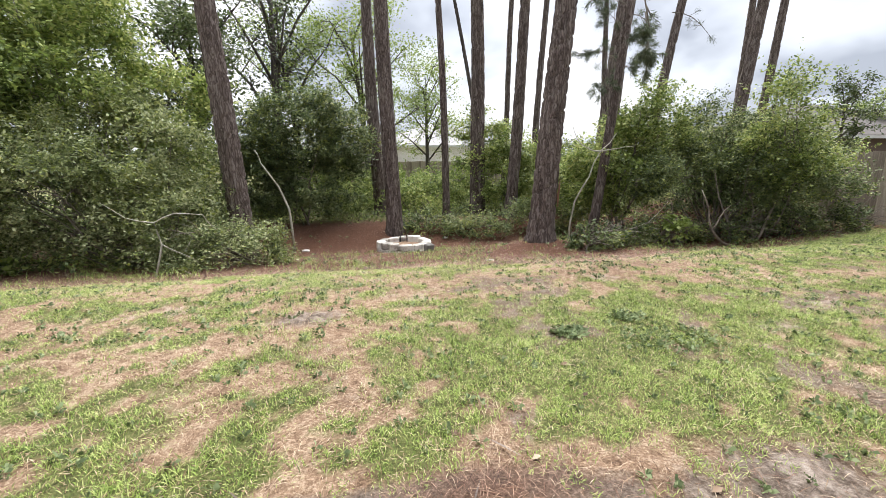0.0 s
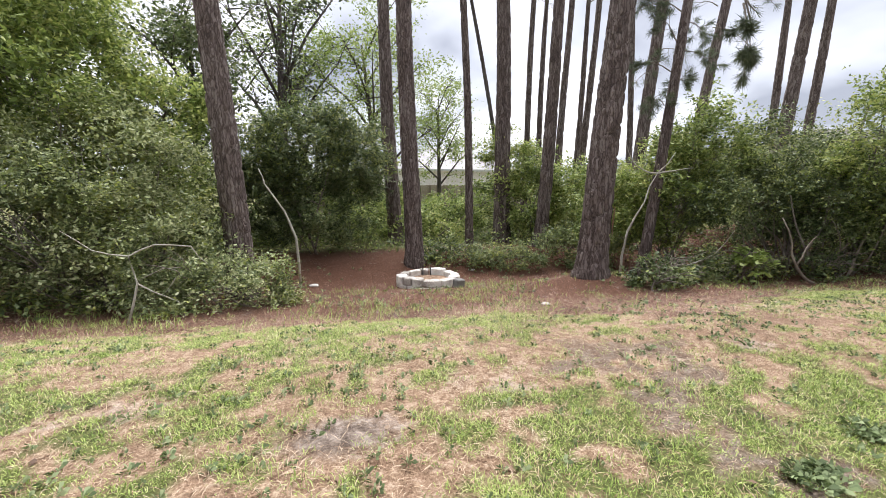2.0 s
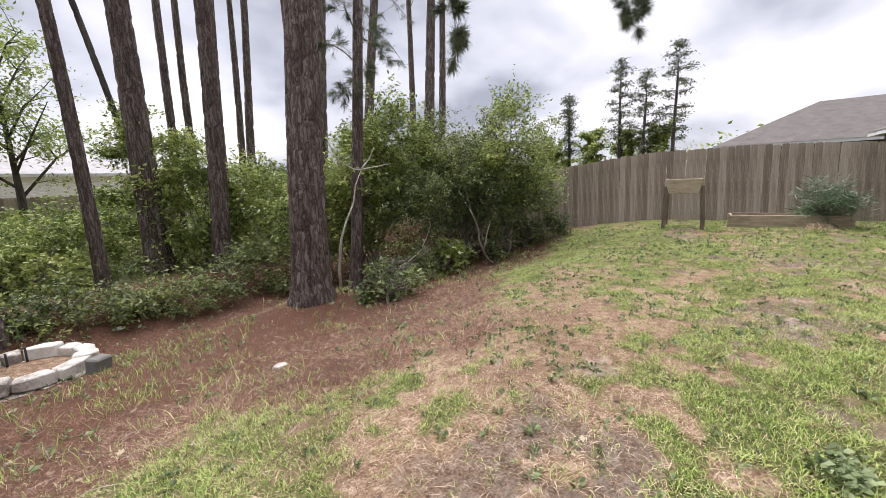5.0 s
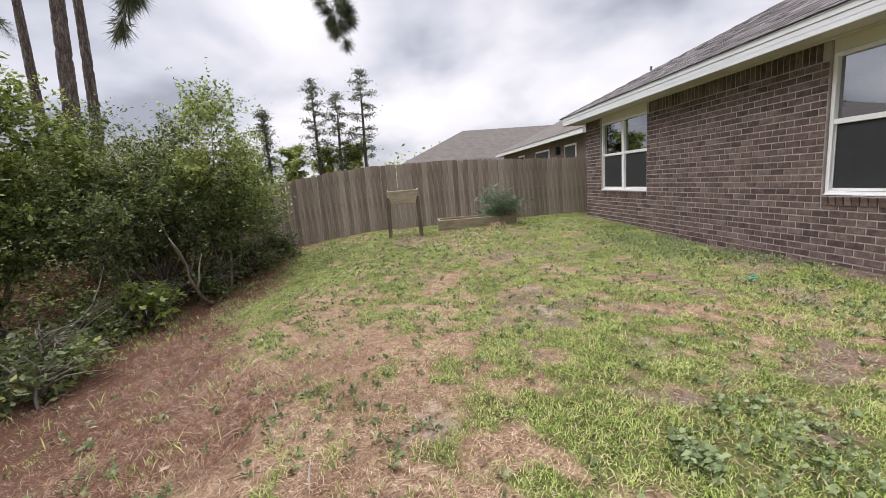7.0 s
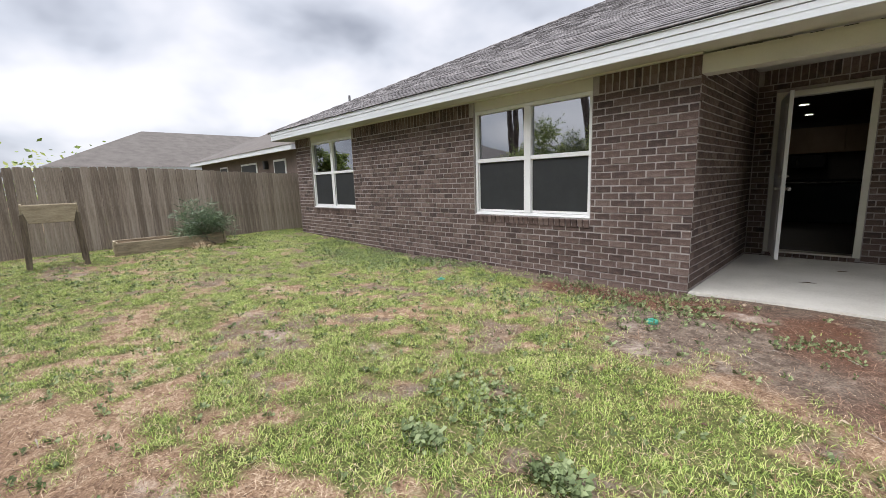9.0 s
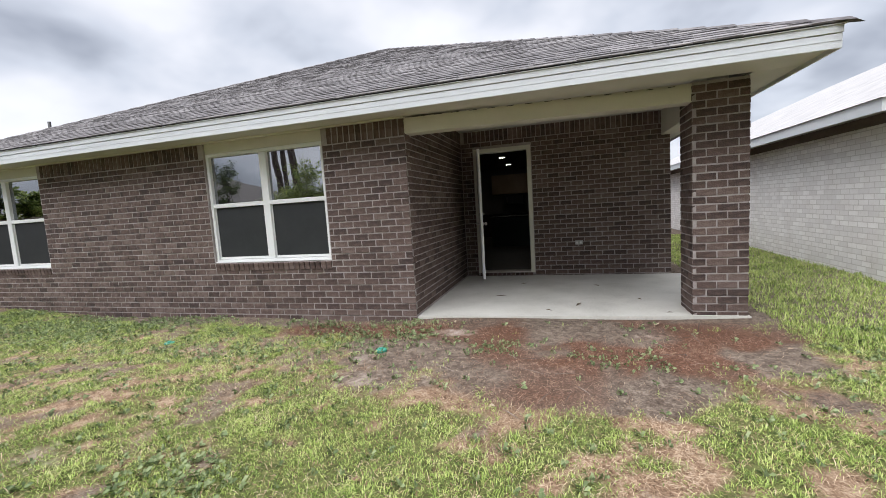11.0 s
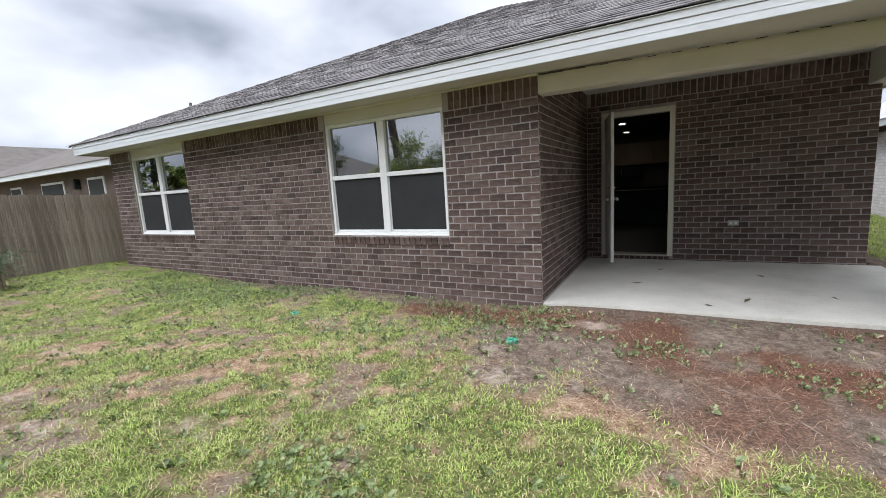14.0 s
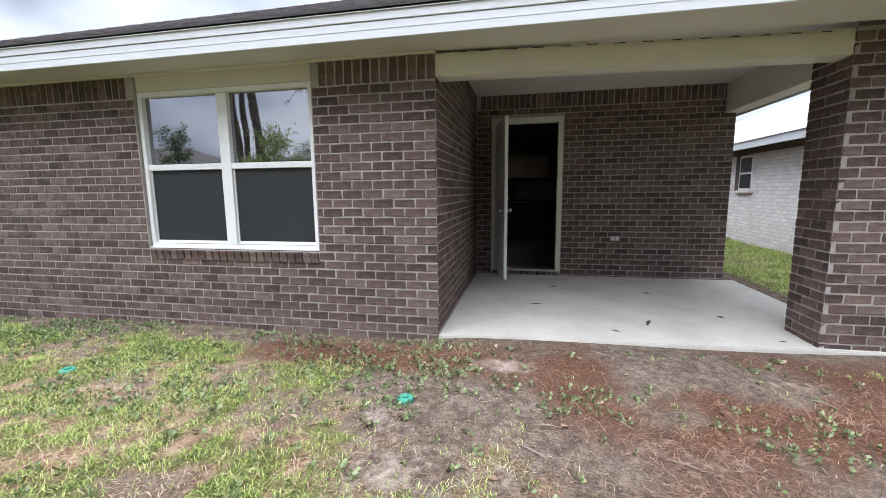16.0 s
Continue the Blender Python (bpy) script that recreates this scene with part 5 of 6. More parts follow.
for i in range(8):
    h = 0.72 + i * 0.085
    half = 0.24 * math.sin(math.pi * (i + 0.6) / 8.2) + 0.05
    rr = 0.275 * (1 - 0.62 * h / 15.5) * (1 + 0.30 * math.exp(-h / 0.22)) + 0.024
    rows.append([bm.verts.new((0.063 * h + 0.02 + rr * math.cos(a), 0.03 + rr * math.sin(a), h)) for a in [-0.75 - half + half * 2 * k / 5 + random.uniform(-0.04, 0.04) for k in range(6)]])
for r0, r1 in zip(rows, rows[1:]):
    for k in range(5):
        bm.faces.new((r0[k], r0[k + 1], r1[k + 1], r1[k]))
bmesh.ops.solidify(bm, geom=bm.faces[:], thickness=0.02)
part("bark_scar", bm, M_SCAR, thick, "orange scar where bark is torn off")
pine((3.93, 13.8), (3.73, 13.8, 6.5), 0.255, "dark straight pine in the middle of the wood", 26, 5)
pine((2.62, 12.9), (2.34, 12.9, 6.0), 0.115, "slender young pine with a thin grey stem", 14, 6)
pine((4.58, 12.6), (4.92, 12.6, 6.1), 0.19, "leaning pine with dark furrowed bark", 22, 7)
pine((5.74, 9.8), (6.48, 9.8, 5.0), 0.125, "thin leaning pine with drooping needle boughs", 18, 8,
     boughs=tuple(((5.95 + 0.14 * (zz - 2), 9.8, zz), (5.95 + 0.14 * (zz - 2) + dx, 9.8 + dy, zz + dz), 10, 110, 0.16) for zz, dx, dy, dz in
                  ((3.0, -0.5, -0.3, 0.0), (3.4, 0.55, 0.1, 0.15), (3.7, -0.65, 0.3, 0.2), (4.1, 0.75, -0.3, -0.3), (4.3, -0.6, -0.2, 0.35), (4.7, 0.9, 0.2, -0.2), (4.9, -0.8, 0.2, 0.2), (5.3, 0.8, -0.4, 0.3), (5.6, -0.9, -0.1, 0.3))))
pine((9.35, 13.0), (10.6, 13.0, 7.2), 0.17, "leaning pine rising behind the shrubs", 18, 9,
     boughs=(((10.1, 13, 6.0), (11.3, 12.6, 5.2), 6, 34, 0.2), ((10.2, 13, 6.6), (9.2, 12.8, 6.4), 5, 34, 0.2), ((10.4, 13, 7.2), (12.0, 12.7, 6.6), 6, 34, 0.2)))
pine((7.75, 13.0), (8.25, 13.0, 5.5), 0.20, "pine trunk with needle sprays beside the thicket", 18, 10,
     boughs=(((8.2, 13, 4.6), (7.4, 12.7, 4.2), 5, 30, 0.2), ((8.2, 13, 5.2), (9.1, 12.8, 5.1), 5, 30, 0.2), ((8.3, 13, 6.0), (7.3, 12.6, 6.2), 5, 30, 0.2)))
pine((12.95, 13.0), (13.55, 13.0, 7.0), 0.22, "pale straight pine beyond the thicket", 20, 11)
pine((14.15, 13.2), (14.6, 13.2, 7.1), 0.16, "slim pine standing close to a thicker one", 16, 12)
pine((15.9, 16.0), (16.15, 16.0, 7.0), 0.17, "straight pine deep in the wood", 14, 13)
for k, (xb, yb, xt, r) in enumerate(((6.2, 18.0, 6.44, 0.14), (6.95, 18.3, 7.1, 0.14), (7.2, 17.0, 7.5, 0.15), (8.3, 17.2, 8.7, 0.15), (5.35, 17.0, 3.82, 0.09), (9.0, 19.0, 9.3, 0.14), (10.4, 17.0, 10.2, 0.13), (11.4, 18.0, 11.9, 0.14))):
    pine((xb, yb), (xt, yb, 7.0), r, "slender distant pine trunk in the wood", 10, 20 + k)

# ---------------------------------------------------------------- thickets
bush("yaupon_thicket", (-4.6, 9.3), [((-3.9, 9.2, 0.3), (1.3, 1.0, 0.85), 1.2), ((-5.3, 9.0, 0.7), (1.5, 1.1, 1.3), 1.5), ((-6.8, 9.0, 0.6), (1.4, 1.1, 1.4), 1.3), ((-4.6, 9.8, 1.7), (1.3, 1.1, 1.2), 1.3)], 0.055, M_LEAF_GY, "sprawling grey-green evergreen thicket with bare twigs", 400, 14, 22)
bush("oak_thicket", (-6.0, 11.0), [((-6.2, 11.0, 2.9), (1.9, 1.5, 1.7), 1.7), ((-4.5, 11.4, 2.2), (1.4, 1.2, 1.6), 1.3), ((-8.2, 10.8, 2.8), (1.9, 1.5, 2.0), 1.6), ((-6.5, 11.2, 4.9), (1.9, 1.6, 1.3), 1.3), ((-8.6, 11, 5.0), (1.9, 1.6, 1.6), 1.2)], 0.075, M_LEAF_MD, "tall dark evergreen thicket towering over the lawn edge", 430, 14, 14, 0.6)
bush("low_shrub", (-2.2, 8.3), [((-2.3, 8.5, -0.35), (0.8, 0.55, 0.5), 0.9), ((-1.65, 8.7, -0.55), (0.35, 0.35, 0.3), 0.25), ((-3.2, 8.2, -0.25), (0.7, 0.5, 0.5), 0.8)], 0.045, M_LEAF_GY, "low weedy shrubs at the edge of the pine straw", 300, 12, 6, 0.3)
bush("young_cedar", (-1.7, 12.8), [((-1.6, 12.8, 1.5), (1.5, 1.0, 1.9), 1.6), ((-2.7, 12.6, 1.0), (1.0, 0.9, 1.6), 0.9), ((-0.7, 13.0, 1.9), (0.9, 0.8, 1.3), 0.8)], 0.085, M_LEAF_DK, "dark dense juniper behind the pine straw", 560, 15, 4, 0.35, narrow=0.3)
bush("understory", (1.5, 14.5), [((1.6, 14.4, -0.1), (1.6, 0.8, 0.6), 1.0), ((3.2, 15.0, 0.2), (1.3, 0.8, 0.9), 1.0), ((-0.3, 15.0, 0.1), (1.2, 0.8, 0.8), 0.9)], 0.07, M_LEAF_MD, "low green undergrowth between the pines", 320, 12, 5)
bush("undergrowth", (2.3, 12.0), [((2.0, 11.9, -0.6), (1.1, 0.6, 0.32), 0.8), ((3.3, 11.3, -0.6), (1.0, 0.6, 0.35), 0.8), ((5.2, 11.2, -0.3), (0.9, 0.7, 0.7), 0.8)], 0.055, M_LEAF_DK, "ground-hugging evergreen undergrowth under the pines", 320, 12, 4, 0.3)
bush("holly_bush", (4.9, 13.9), [((4.9, 13.8, 1.0), (0.95, 0.8, 1.3), 1.2), ((4.2, 14.2, 1.9), (0.7, 0.7, 1.0), 0.7), ((6.1, 13.3, 0.8), (1.0, 0.8, 1.1), 1.0)], 0.07, M_LEAF_MD, "leafy holly bush between the pine trunks", 420, 13, 6)
bush("bay_shrub", (6.9, 10.4), [((6.9, 10.5, 1.2), (1.1, 0.9, 1.25), 1.5), ((7.5, 10.2, 2.1), (0.85, 0.8, 0.85), 0.9), ((6.2, 10.9, 0.5), (0.9, 0.7, 0.9), 0.9)], 0.065, M_LEAF_MD, "yellow-green bay shrub beside the thin pine", 460, 14, 12, open_foot=0.7)
bush("titi_thicket", (8.7, 8.9), [((8.3, 9.2, 0.7), (1.3, 0.9, 1.2), 1.5), ((9.3, 8.4, 0.9), (1.1, 0.85, 1.25), 1.4), ((10.3, 8.0, 0.55), (1.05, 0.75, 0.95), 1.1), ((8.8, 9.6, 1.8), (0.9, 0.8, 0.8), 0.7)], 0.05, M_LEAF_DK, "dense dark thicket sprawling by the fence", 520, 14, 26, open_foot=0.75)
bush("wax_myrtle", (9.15, 7.95), [((9.15, 7.9, 1.6), (0.55, 0.5, 1.15), 0.8), ((9.0, 7.8, 2.5), (0.35, 0.3, 0.45), 0.25), ((9.6, 7.7, 1.3), (0.6, 0.5, 0.8), 0.6)], 0.055, M_LEAF_MD, "upright leafy shrub topping the thicket", 330, 12, 9, 0.6, open_foot=0.8)
bush("myrtle_bush", (11.0, 10.2), [((11.2, 10.3, 1.2), (1.4, 1.1, 1.4), 1.4), ((12.9, 10.5, 1.0), (1.3, 1.0, 1.3), 1.1), ((9.8, 11.2, 1.4), (1.1, 0.9, 1.2), 1.0)], 0.065, M_LEAF_GY, "grey-green thicket behind the fence line", 420, 13, 6)
bush("evergreen_seedling", (4.75, 8.1), [((4.75, 8.05, -0.38), (0.55, 0.35, 0.26), 1.0), ((5.35, 8.4, -0.35), (0.5, 0.35, 0.28), 0.8)], 0.06, M_LEAF_DK, "low glossy shrub at the foot of the thick pine", 95, 11, 6, 0.2)
bush("sapling", (7.0, 8.2), [((7.0, 8.2, -0.15), (0.25, 0.25, 0.28), 0.25)], 0.085, M_LEAF_LT, "small bright sapling in front of the thicket", 120, 8, 3, 0.15)
bush("pine_seedling", (10.78, 2.0), [((10.78, 2.0, 0.56), (0.30, 0.30, 0.30), 1.0)], 0.15, M_SEEDLING, "bushy young pine growing in the raised bed", 150, 12, 2, 0.16, narrow=0.06, twiggy=0.25)
bush("broadleaf_shrub", (-7.2, 8.3), [((-7.0, 8.3, 0.5), (0.9, 0.6, 1.1), 1.0), ((-8.2, 8.0, 0.8), (1.2, 0.8, 1.5), 1.3), ((-7.8, 8.6, 2.0), (1.1, 0.7, 0.9), 0.8)], 0.10, M_LEAF_LT, "bright green broad-leaved shrub at the lawn edge", 200, 11, 6, 0.4, narrow=0.6)
for x, y, r in ((6.1, 8.75, 0.45), (7.4, 8.65, 0.5), (8.6, 7.95, 0.45), (9.6, 7.55, 0.4), (10.5, 7.15, 0.4)):
    bush("edge_shrub", (x, y), [((x, y, gz(x, y) + 0.22), (r * 1.3, r * 0.8, 0.32), 1.0)], 0.05, M_LEAF_DK, "low brushy growth along the lawn edge", 120, 11, 5, 0.28)


for k, (x, y, h, w, m) in enumerate(((-4.5, 15.0, 2.6, 1.9, M_LEAF_DK), (-1.2, 16.5, 1.5, 1.7, M_LEAF_MD), (1.8, 17.5, 0.9, 1.5, M_LEAF_LT), (6.2, 16.0, 1.5, 1.6, M_LEAF_MD), (8.7, 15.5, 1.9, 1.7, M_LEAF_DK), (11.5, 14.5, 1.9, 1.8, M_LEAF_MD), (14.5, 12.2, 1.7, 1.6, M_LEAF_DK), (-8.5, 14.0, 3.2, 2.2, M_LEAF_DK), (-10.5, 10.0, 2.8, 2.0, M_LEAF_MD), (17.5, 13.5, 1.8, 1.9, M_LEAF_MD))):
    bush("woodland_shrub", (x, y), [((x - 0.5 * w, y, h * 0.35), (w, 0.9, h * 0.75), 1.0), ((x + 0.6 * w, y + 0.3, h * 0.3), (w, 0.9, h * 0.65), 1.0)], 0.085, m, "leafy woodland shrub filling the space behind the pines", 330, 13, 4)


def undergrowth_cover(x, y):
    """Where low greenery stands under the far pines and behind the thickets."""
    n = fnoise(x, y, 0.8, 95)
    back = smooth01(y, 11.7, 13.2) * (0.35 + 0.65 * smooth01(n, 0.35, 0.6))
    left = smooth01(-x, 2.9, 4.2) * smooth01(y, 7.9, 8.8)
    right = smooth01(x, 5.4, 7.0) * smooth01(y, 8.9, 9.8)
    return np.clip(np.maximum(np.maximum(back, left), right), 0, 1)


ux, uy = rng.uniform(-13, 20, 11000), rng.uniform(7.8, 25.0, 11000)
keep = (rng.random(11000) < undergrowth_cover(ux, uy)) & ~((ux > 11.7) & (uy < 9.2))
ux, uy = np.repeat(ux[keep], 13), np.repeat(uy[keep], 13)
ut = 0.12 + 0.62 * vnoise(ux, uy, 0.9, 97) ** 1.5
up = np.stack([ux + rng.normal(0, 0.13, len(ux)), uy + rng.normal(0, 0.13, len(ux)), ground_z(ux, uy) + rng.random(len(ux)) * ut], -1)
for m, lab, sel in ((M_LEAF_MD, "low green undergrowth deep in the wood", rng.random(len(up)) < 0.55), (M_LEAF_DK, "dark low undergrowth deep in the wood", None)):
    sel = ~last if sel is None else sel
    last = sel
    uv = leaf_verts(up[sel], np.full(int(sel.sum()), 0.085), 0.5)
    tagged(new("low_undergrowth", mesh_np("low_undergrowth", uv, np.arange(len(uv)).reshape(-1, 4), m)), lab, "undergrowth", kind="stuff")

# ---------------------------------------------------------------- broadleaf trees
def broadleaf(base, height, spread, m, label, seed, leaf=0.09, count=900, r=0.12, lean=(0, 0), sparse=1.0):
    rd = random.Random(seed)
    x, y = base
    z = gz(x, y)
    th = empty("broadleaf_tree", (x, y, z))
    tagged(th, label, "tree")
    bm = bmesh.new()
    top = Vector((lean[0], lean[1], height * 0.8))
    pts = [Vector((0, 0, -0.2)), top * 0.3 + Vector((rd.uniform(-.15, .15), 0, 0)), top * 0.6, top]
    tube(bm, pts, [r * 1.2, r, r * 0.7, r * 0.3], 10)
    part("trunk", bm, M_BARKFAR, th)
    allp = []
    for k in range(11):
        t = 0.28 + 0.7 * k / 11
        a = top * t
        an = k * 2.4 + rd.uniform(-.4, .4)
        L = spread * rd.uniform(0.65, 1.1) * (1 - 0.45 * t)
        e = a + Vector((math.cos(an) * L, math.sin(an) * L, height * rd.uniform(0.12, 0.3)))
        mid = a.lerp(e, 0.5) + Vector((0, 0, rd.uniform(0.05, 0.35)))
        bm = bmesh.new()
        rr = r * 0.55 * (1 - 0.5 * t)
        tube(bm, [a, mid, e], [rr, rr * 0.7, rr * 0.25], 6)
        for _ in range(7):
            s = a.lerp(mid, rd.uniform(0.4, 1)) if rd.random() < 0.4 else mid.lerp(e, rd.random())
            q = s + Vector((rd.uniform(-1, 1), rd.uniform(-1, 1), rd.uniform(-0.3, 0.9))) * spread * 0.33
            tube(bm, [s, s.lerp(q, .5) + Vector((0, 0, 0.08)), q], [rr * 0.4, rr * 0.25, 0.006], 5)
            n = int(count / 77 * sparse) + 1
            cl = np.array(list(q)) + rng.normal(0, 1, (n, 3)) * spread * np.array([0.085, 0.085, 0.06])
            allp.append(cl)
            n2 = n // 2 + 1
            allp.append(np.array(list(s.lerp(q, 0.5))) + rng.normal(0, 1, (n2, 3)) * spread * 0.07)
        part("limb", bm, M_BARKFAR, th)
    p = np.concatenate(allp)
    v = leaf_verts(p, np.full(len(p), leaf), 0.5)
    ob = new("crown", mesh_np("crown", v, np.arange(len(v)).reshape(-1, 4), m))
    ob.parent = th
    return th


broadleaf((0.6, 20.5), 9.5, 3.6, M_LEAF_LT, "light spring-green oak behind the pines", 3, 0.12, 9000, 0.16, (-0.8, 0))
broadleaf((-2.2, 19.5), 8.5, 3.2, M_LEAF_LT, "fresh green broadleaf tree above the juniper", 4, 0.12, 5000, 0.14, (-1.0, 0))
broadleaf((3.5, 22.5), 7.5, 2.6, M_LEAF_LT, "small airy green tree near the far fence", 5, 0.12, 4500, 0.11)
broadleaf((-3.3, 18.0), 11.0, 3.0, M_PINE, "sparse dark-limbed tree against the sky", 6, 0.16, 1800, 0.17, (0.3, 0))
broadleaf((-9.0, 15.5), 9.0, 3.5, M_LEAF_MD, "full green tree behind the thicket", 7, 0.13, 8000, 0.2)
broadleaf((-5.5, 16.5), 7.5, 3.0, M_LEAF_DK, "dark green tree filling the back of the thicket", 8, 0.13, 8000, 0.18)
broadleaf((20.0, 11.0), 4.6, 1.2, M_LEAF_MD, "small rounded tree beyond the fence", 9, 0.10, 2600, 0.06)
broadleaf((17.0, 12.4), 4.3, 1.1, M_LEAF_DK, "small dark round-crowned tree behind the fence end", 11, 0.10, 2600, 0.06)
broadleaf((26.0, 17.5), 5.0, 1.5, M_LEAF_MD, "small leafy tree near the far roofs", 10, 0.12, 2600, 0.07)
def far_pine(base, height, spread, label, seed, foot=0.35):
    """A lone tall pine: bare lower trunk, then tiers of level limbs tipped with flat clumps of needles."""
    rd = random.Random(seed)
    x, y = base
    th = empty("pine_tree", (x, y, gz(x, y)))
    tagged(th, label, "tree")
    lean = rd.uniform(-0.3, 0.3)
    part("trunk", tube(bmesh.new(), [(0, 0, -0.2), (0, lean * 0.4, height * 0.4), (0, lean, height * 0.75), (0, lean, height)], [0.20, 0.16, 0.10, 0.03], 8), M_BARKFAR, th)
    cl = []
    n = 22
    for k in range(n):
        t = foot + (1 - foot) * (k + rd.uniform(0, 0.7)) / n
        a = k * 2.4 + rd.uniform(-0.6, 0.6)
        L = spread * rd.uniform(0.45, 1.1) * math.sin(math.pi * min(1.0, 0.22 + 0.80 * (t - foot) / (1 - foot))) ** 0.7
        p = Vector((0, lean * t, height * t))
        e = p + Vector((math.cos(a) * L, math.sin(a) * L, rd.uniform(-0.1, 0.45)))
        part("limb", tube(bmesh.new(), [p, p.lerp(e, 0.5) + Vector((0, 0, 0.12)), e], [0.05, 0.035, 0.012], 5), M_BARKFAR, th)
        for q in (0.55, 0.8, 1.0):
            c = np.array(list(p.lerp(e, q))) + np.array([rd.uniform(-.2, .2), rd.uniform(-.2, .2), 0.1])
            cl.append(c + rng.normal(0, 1, (46, 3)) * np.array([0.26, 0.26, 0.11]) * rd.uniform(0.8, 1.4))
    cl.append(np.array([0, lean, height]) + rng.normal(0, 1, (90, 3)) * np.array([0.3, 0.3, 0.3]))
    v = leaf_verts(np.concatenate(cl), np.full(sum(len(c) for c in cl), 0.26), 0.3)
    new("crown", mesh_np("crown", v, np.arange(len(v)).reshape(-1, 4), M_PINE)).parent = th
    return th


for k, (x, y, h, w) in enumerate(((46, 12.6, 12.2, 1.5), (45, 10.4, 10.9, 1.4), (45, 7.8, 13.0, 2.3), (45, 17.4, 9.4, 0.7))):
    far_pine((x, y), h, w, "tall far pine standing alone against the clouds", 30 + k)
for k, (x, y, h, s) in enumerate(((44, 14.8, 6.0, 2.0), (46, 9.0, 6.5, 2.4), (47, 12.0, 6.0, 2.2), (44, 19, 5.0, 1.8), (50, 23, 5.5, 2.4))):
    broadleaf((x, y), h, s, M_LEAF_MD, "far broadleaf tree beyond the fence", 40 + k, 0.3, 2600, 0.14)

# ---------------------------------------------------------------- bare branches
def branch(name, runs, r, label, m):
    th = empty(name, runs[0][0])
    tagged(th, label, "branch")
    o = Vector(runs[0][0])
    for k, pts in enumerate(runs):
        bm = bmesh.new()
        ps = [Vector(p) - o for p in pts]
        full = []
        for a, b in zip(ps, ps[1:]):
            full += [a, a.lerp(b, 0.5) + Vector((random.uniform(-.03, .03), random.uniform(-.03, .03), random.uniform(-.02, .02)))]
        full.append(ps[-1])
        rr = r * (1 if k == 0 else 0.6)
        tube(bm, full, [rr * (1 - 0.7 * i / (len(full) - 1)) for i in range(len(full))], 7)
        part("limb", bm, m, th)
    return th


branch("forked_sapling", [[(4.84, 9.15, gz(4.84, 9.15) - 0.05), (4.92, 9.12, 0.35), (5.25, 9.1, 0.95), (5.5, 9.1, 1.53)], [(5.5, 9.1, 1.53), (5.72, 9.1, 1.72), (5.9, 9.12, 1.95)], [(5.5, 9.1, 1.53), (5.85, 9.05, 1.58), (6.25, 9.0, 1.64)], [(5.5, 9.1, 1.53), (5.2, 9.1, 1.58), (4.9, 9.12, 1.80), (4.75, 9.1, 2.1)]], 0.028, "bleached forked sapling leaning beside the thick pine", M_PALEWOOD)
branch("fallen_branch", [[(5.55, 8.75, -0.42), (6.1, 8.7, -0.30), (6.7, 8.75, -0.12), (7.3, 8.9, 0.35)], [(6.1, 8.7, -0.30), (6.7, 8.5, -0.38), (7.2, 8.4, -0.42)], [(5.9, 8.7, -0.35), (6.3, 8.45, -0.30), (6.7, 8.4, -0.22)]], 0.022, "pale fallen branch lying against the thicket", M_PALEWOOD)
branch("leaning_stick", [[(-1.70, 10.5, gz(-1.7, 10.5) - 0.05), (-1.75, 10.5, 0.2), (-1.95, 10.5, 0.75), (-2.3, 10.5, 1.3), (-2.4, 10.5, 1.6)]], 0.032, "bare pale stick leaning into the thicket", M_PALEWOOD)
branch("dead_limb", [[(-3.45, 7.5, gz(-3.45, 7.5) - 0.03), (-3.28, 7.5, 0.0), (-3.36, 7.52, 0.36), (-3.05, 7.55, 0.5), (-2.65, 7.6, 0.46), (-2.5, 7.7, 0.2)], [(-3.28, 7.5, 0.0), (-2.98, 7.55, -0.2), (-2.8, 7.6, -0.36)], [(-3.36, 7.52, 0.36), (-3.75, 7.5, 0.45), (-4.1, 7.55, 0.7)]], 0.017, "twisting bleached dead limb in the thicket", M_PALEWOOD)
branch("crooked_stem", [[(8.5, 8.1, gz(8.5, 8.1) - 0.03), (8.25, 8.15, 0.0), (8.1, 8.3, 0.5), (8.0, 8.4, 1.1)], [(8.25, 8.15, 0.0), (8.6, 8.2, 0.4), (8.9, 8.3, 0.9)]], 0.03, "crooked grey shrub stems at the thicket edge", M_TWIG)

M_STEM = mat("grey_brown_stem", [(0.13, 0.10, 0.08), (0.22, 0.18, 0.145), (0.32, 0.275, 0.23)], 9.0, 0.85, 0.4)
g1, g2 = gz(8.15, 7.8) - 0.04, gz(8.65, 7.75) - 0.04
branch("thicket_stem", [[(8.15, 7.8, g1), (7.75, 7.72, g1 + 0.14), (7.45, 7.7, g1 + 0.42), (7.36, 7.75, g1 + 0.85), (7.2, 7.85, g1 + 1.3)], [(7.45, 7.7, g1 + 0.42), (7.62, 7.7, g1 + 0.72), (7.9, 7.75, g1 + 0.95)]], 0.034, "bare grey stem curving out of the thicket", M_STEM)
branch("thicket_stem", [[(8.65, 7.72, g2), (8.82, 7.7, g2 + 0.45), (9.05, 7.7, g2 + 0.95), (9.28, 7.75, g2 + 1.5)], [(8.65, 7.75, g2 + 0.02), (8.55, 7.8, g2 + 0.5), (8.6, 7.85, g2 + 0.85), (8.4, 7.9, g2 + 1.2)], [(8.6, 7.8, g2 + 0.6), (8.85, 7.8, g2 + 0.82), (9.05, 7.85, g2 + 0.9)]], 0.03, "slender bare stems rising in the dark thicket", M_STEM)

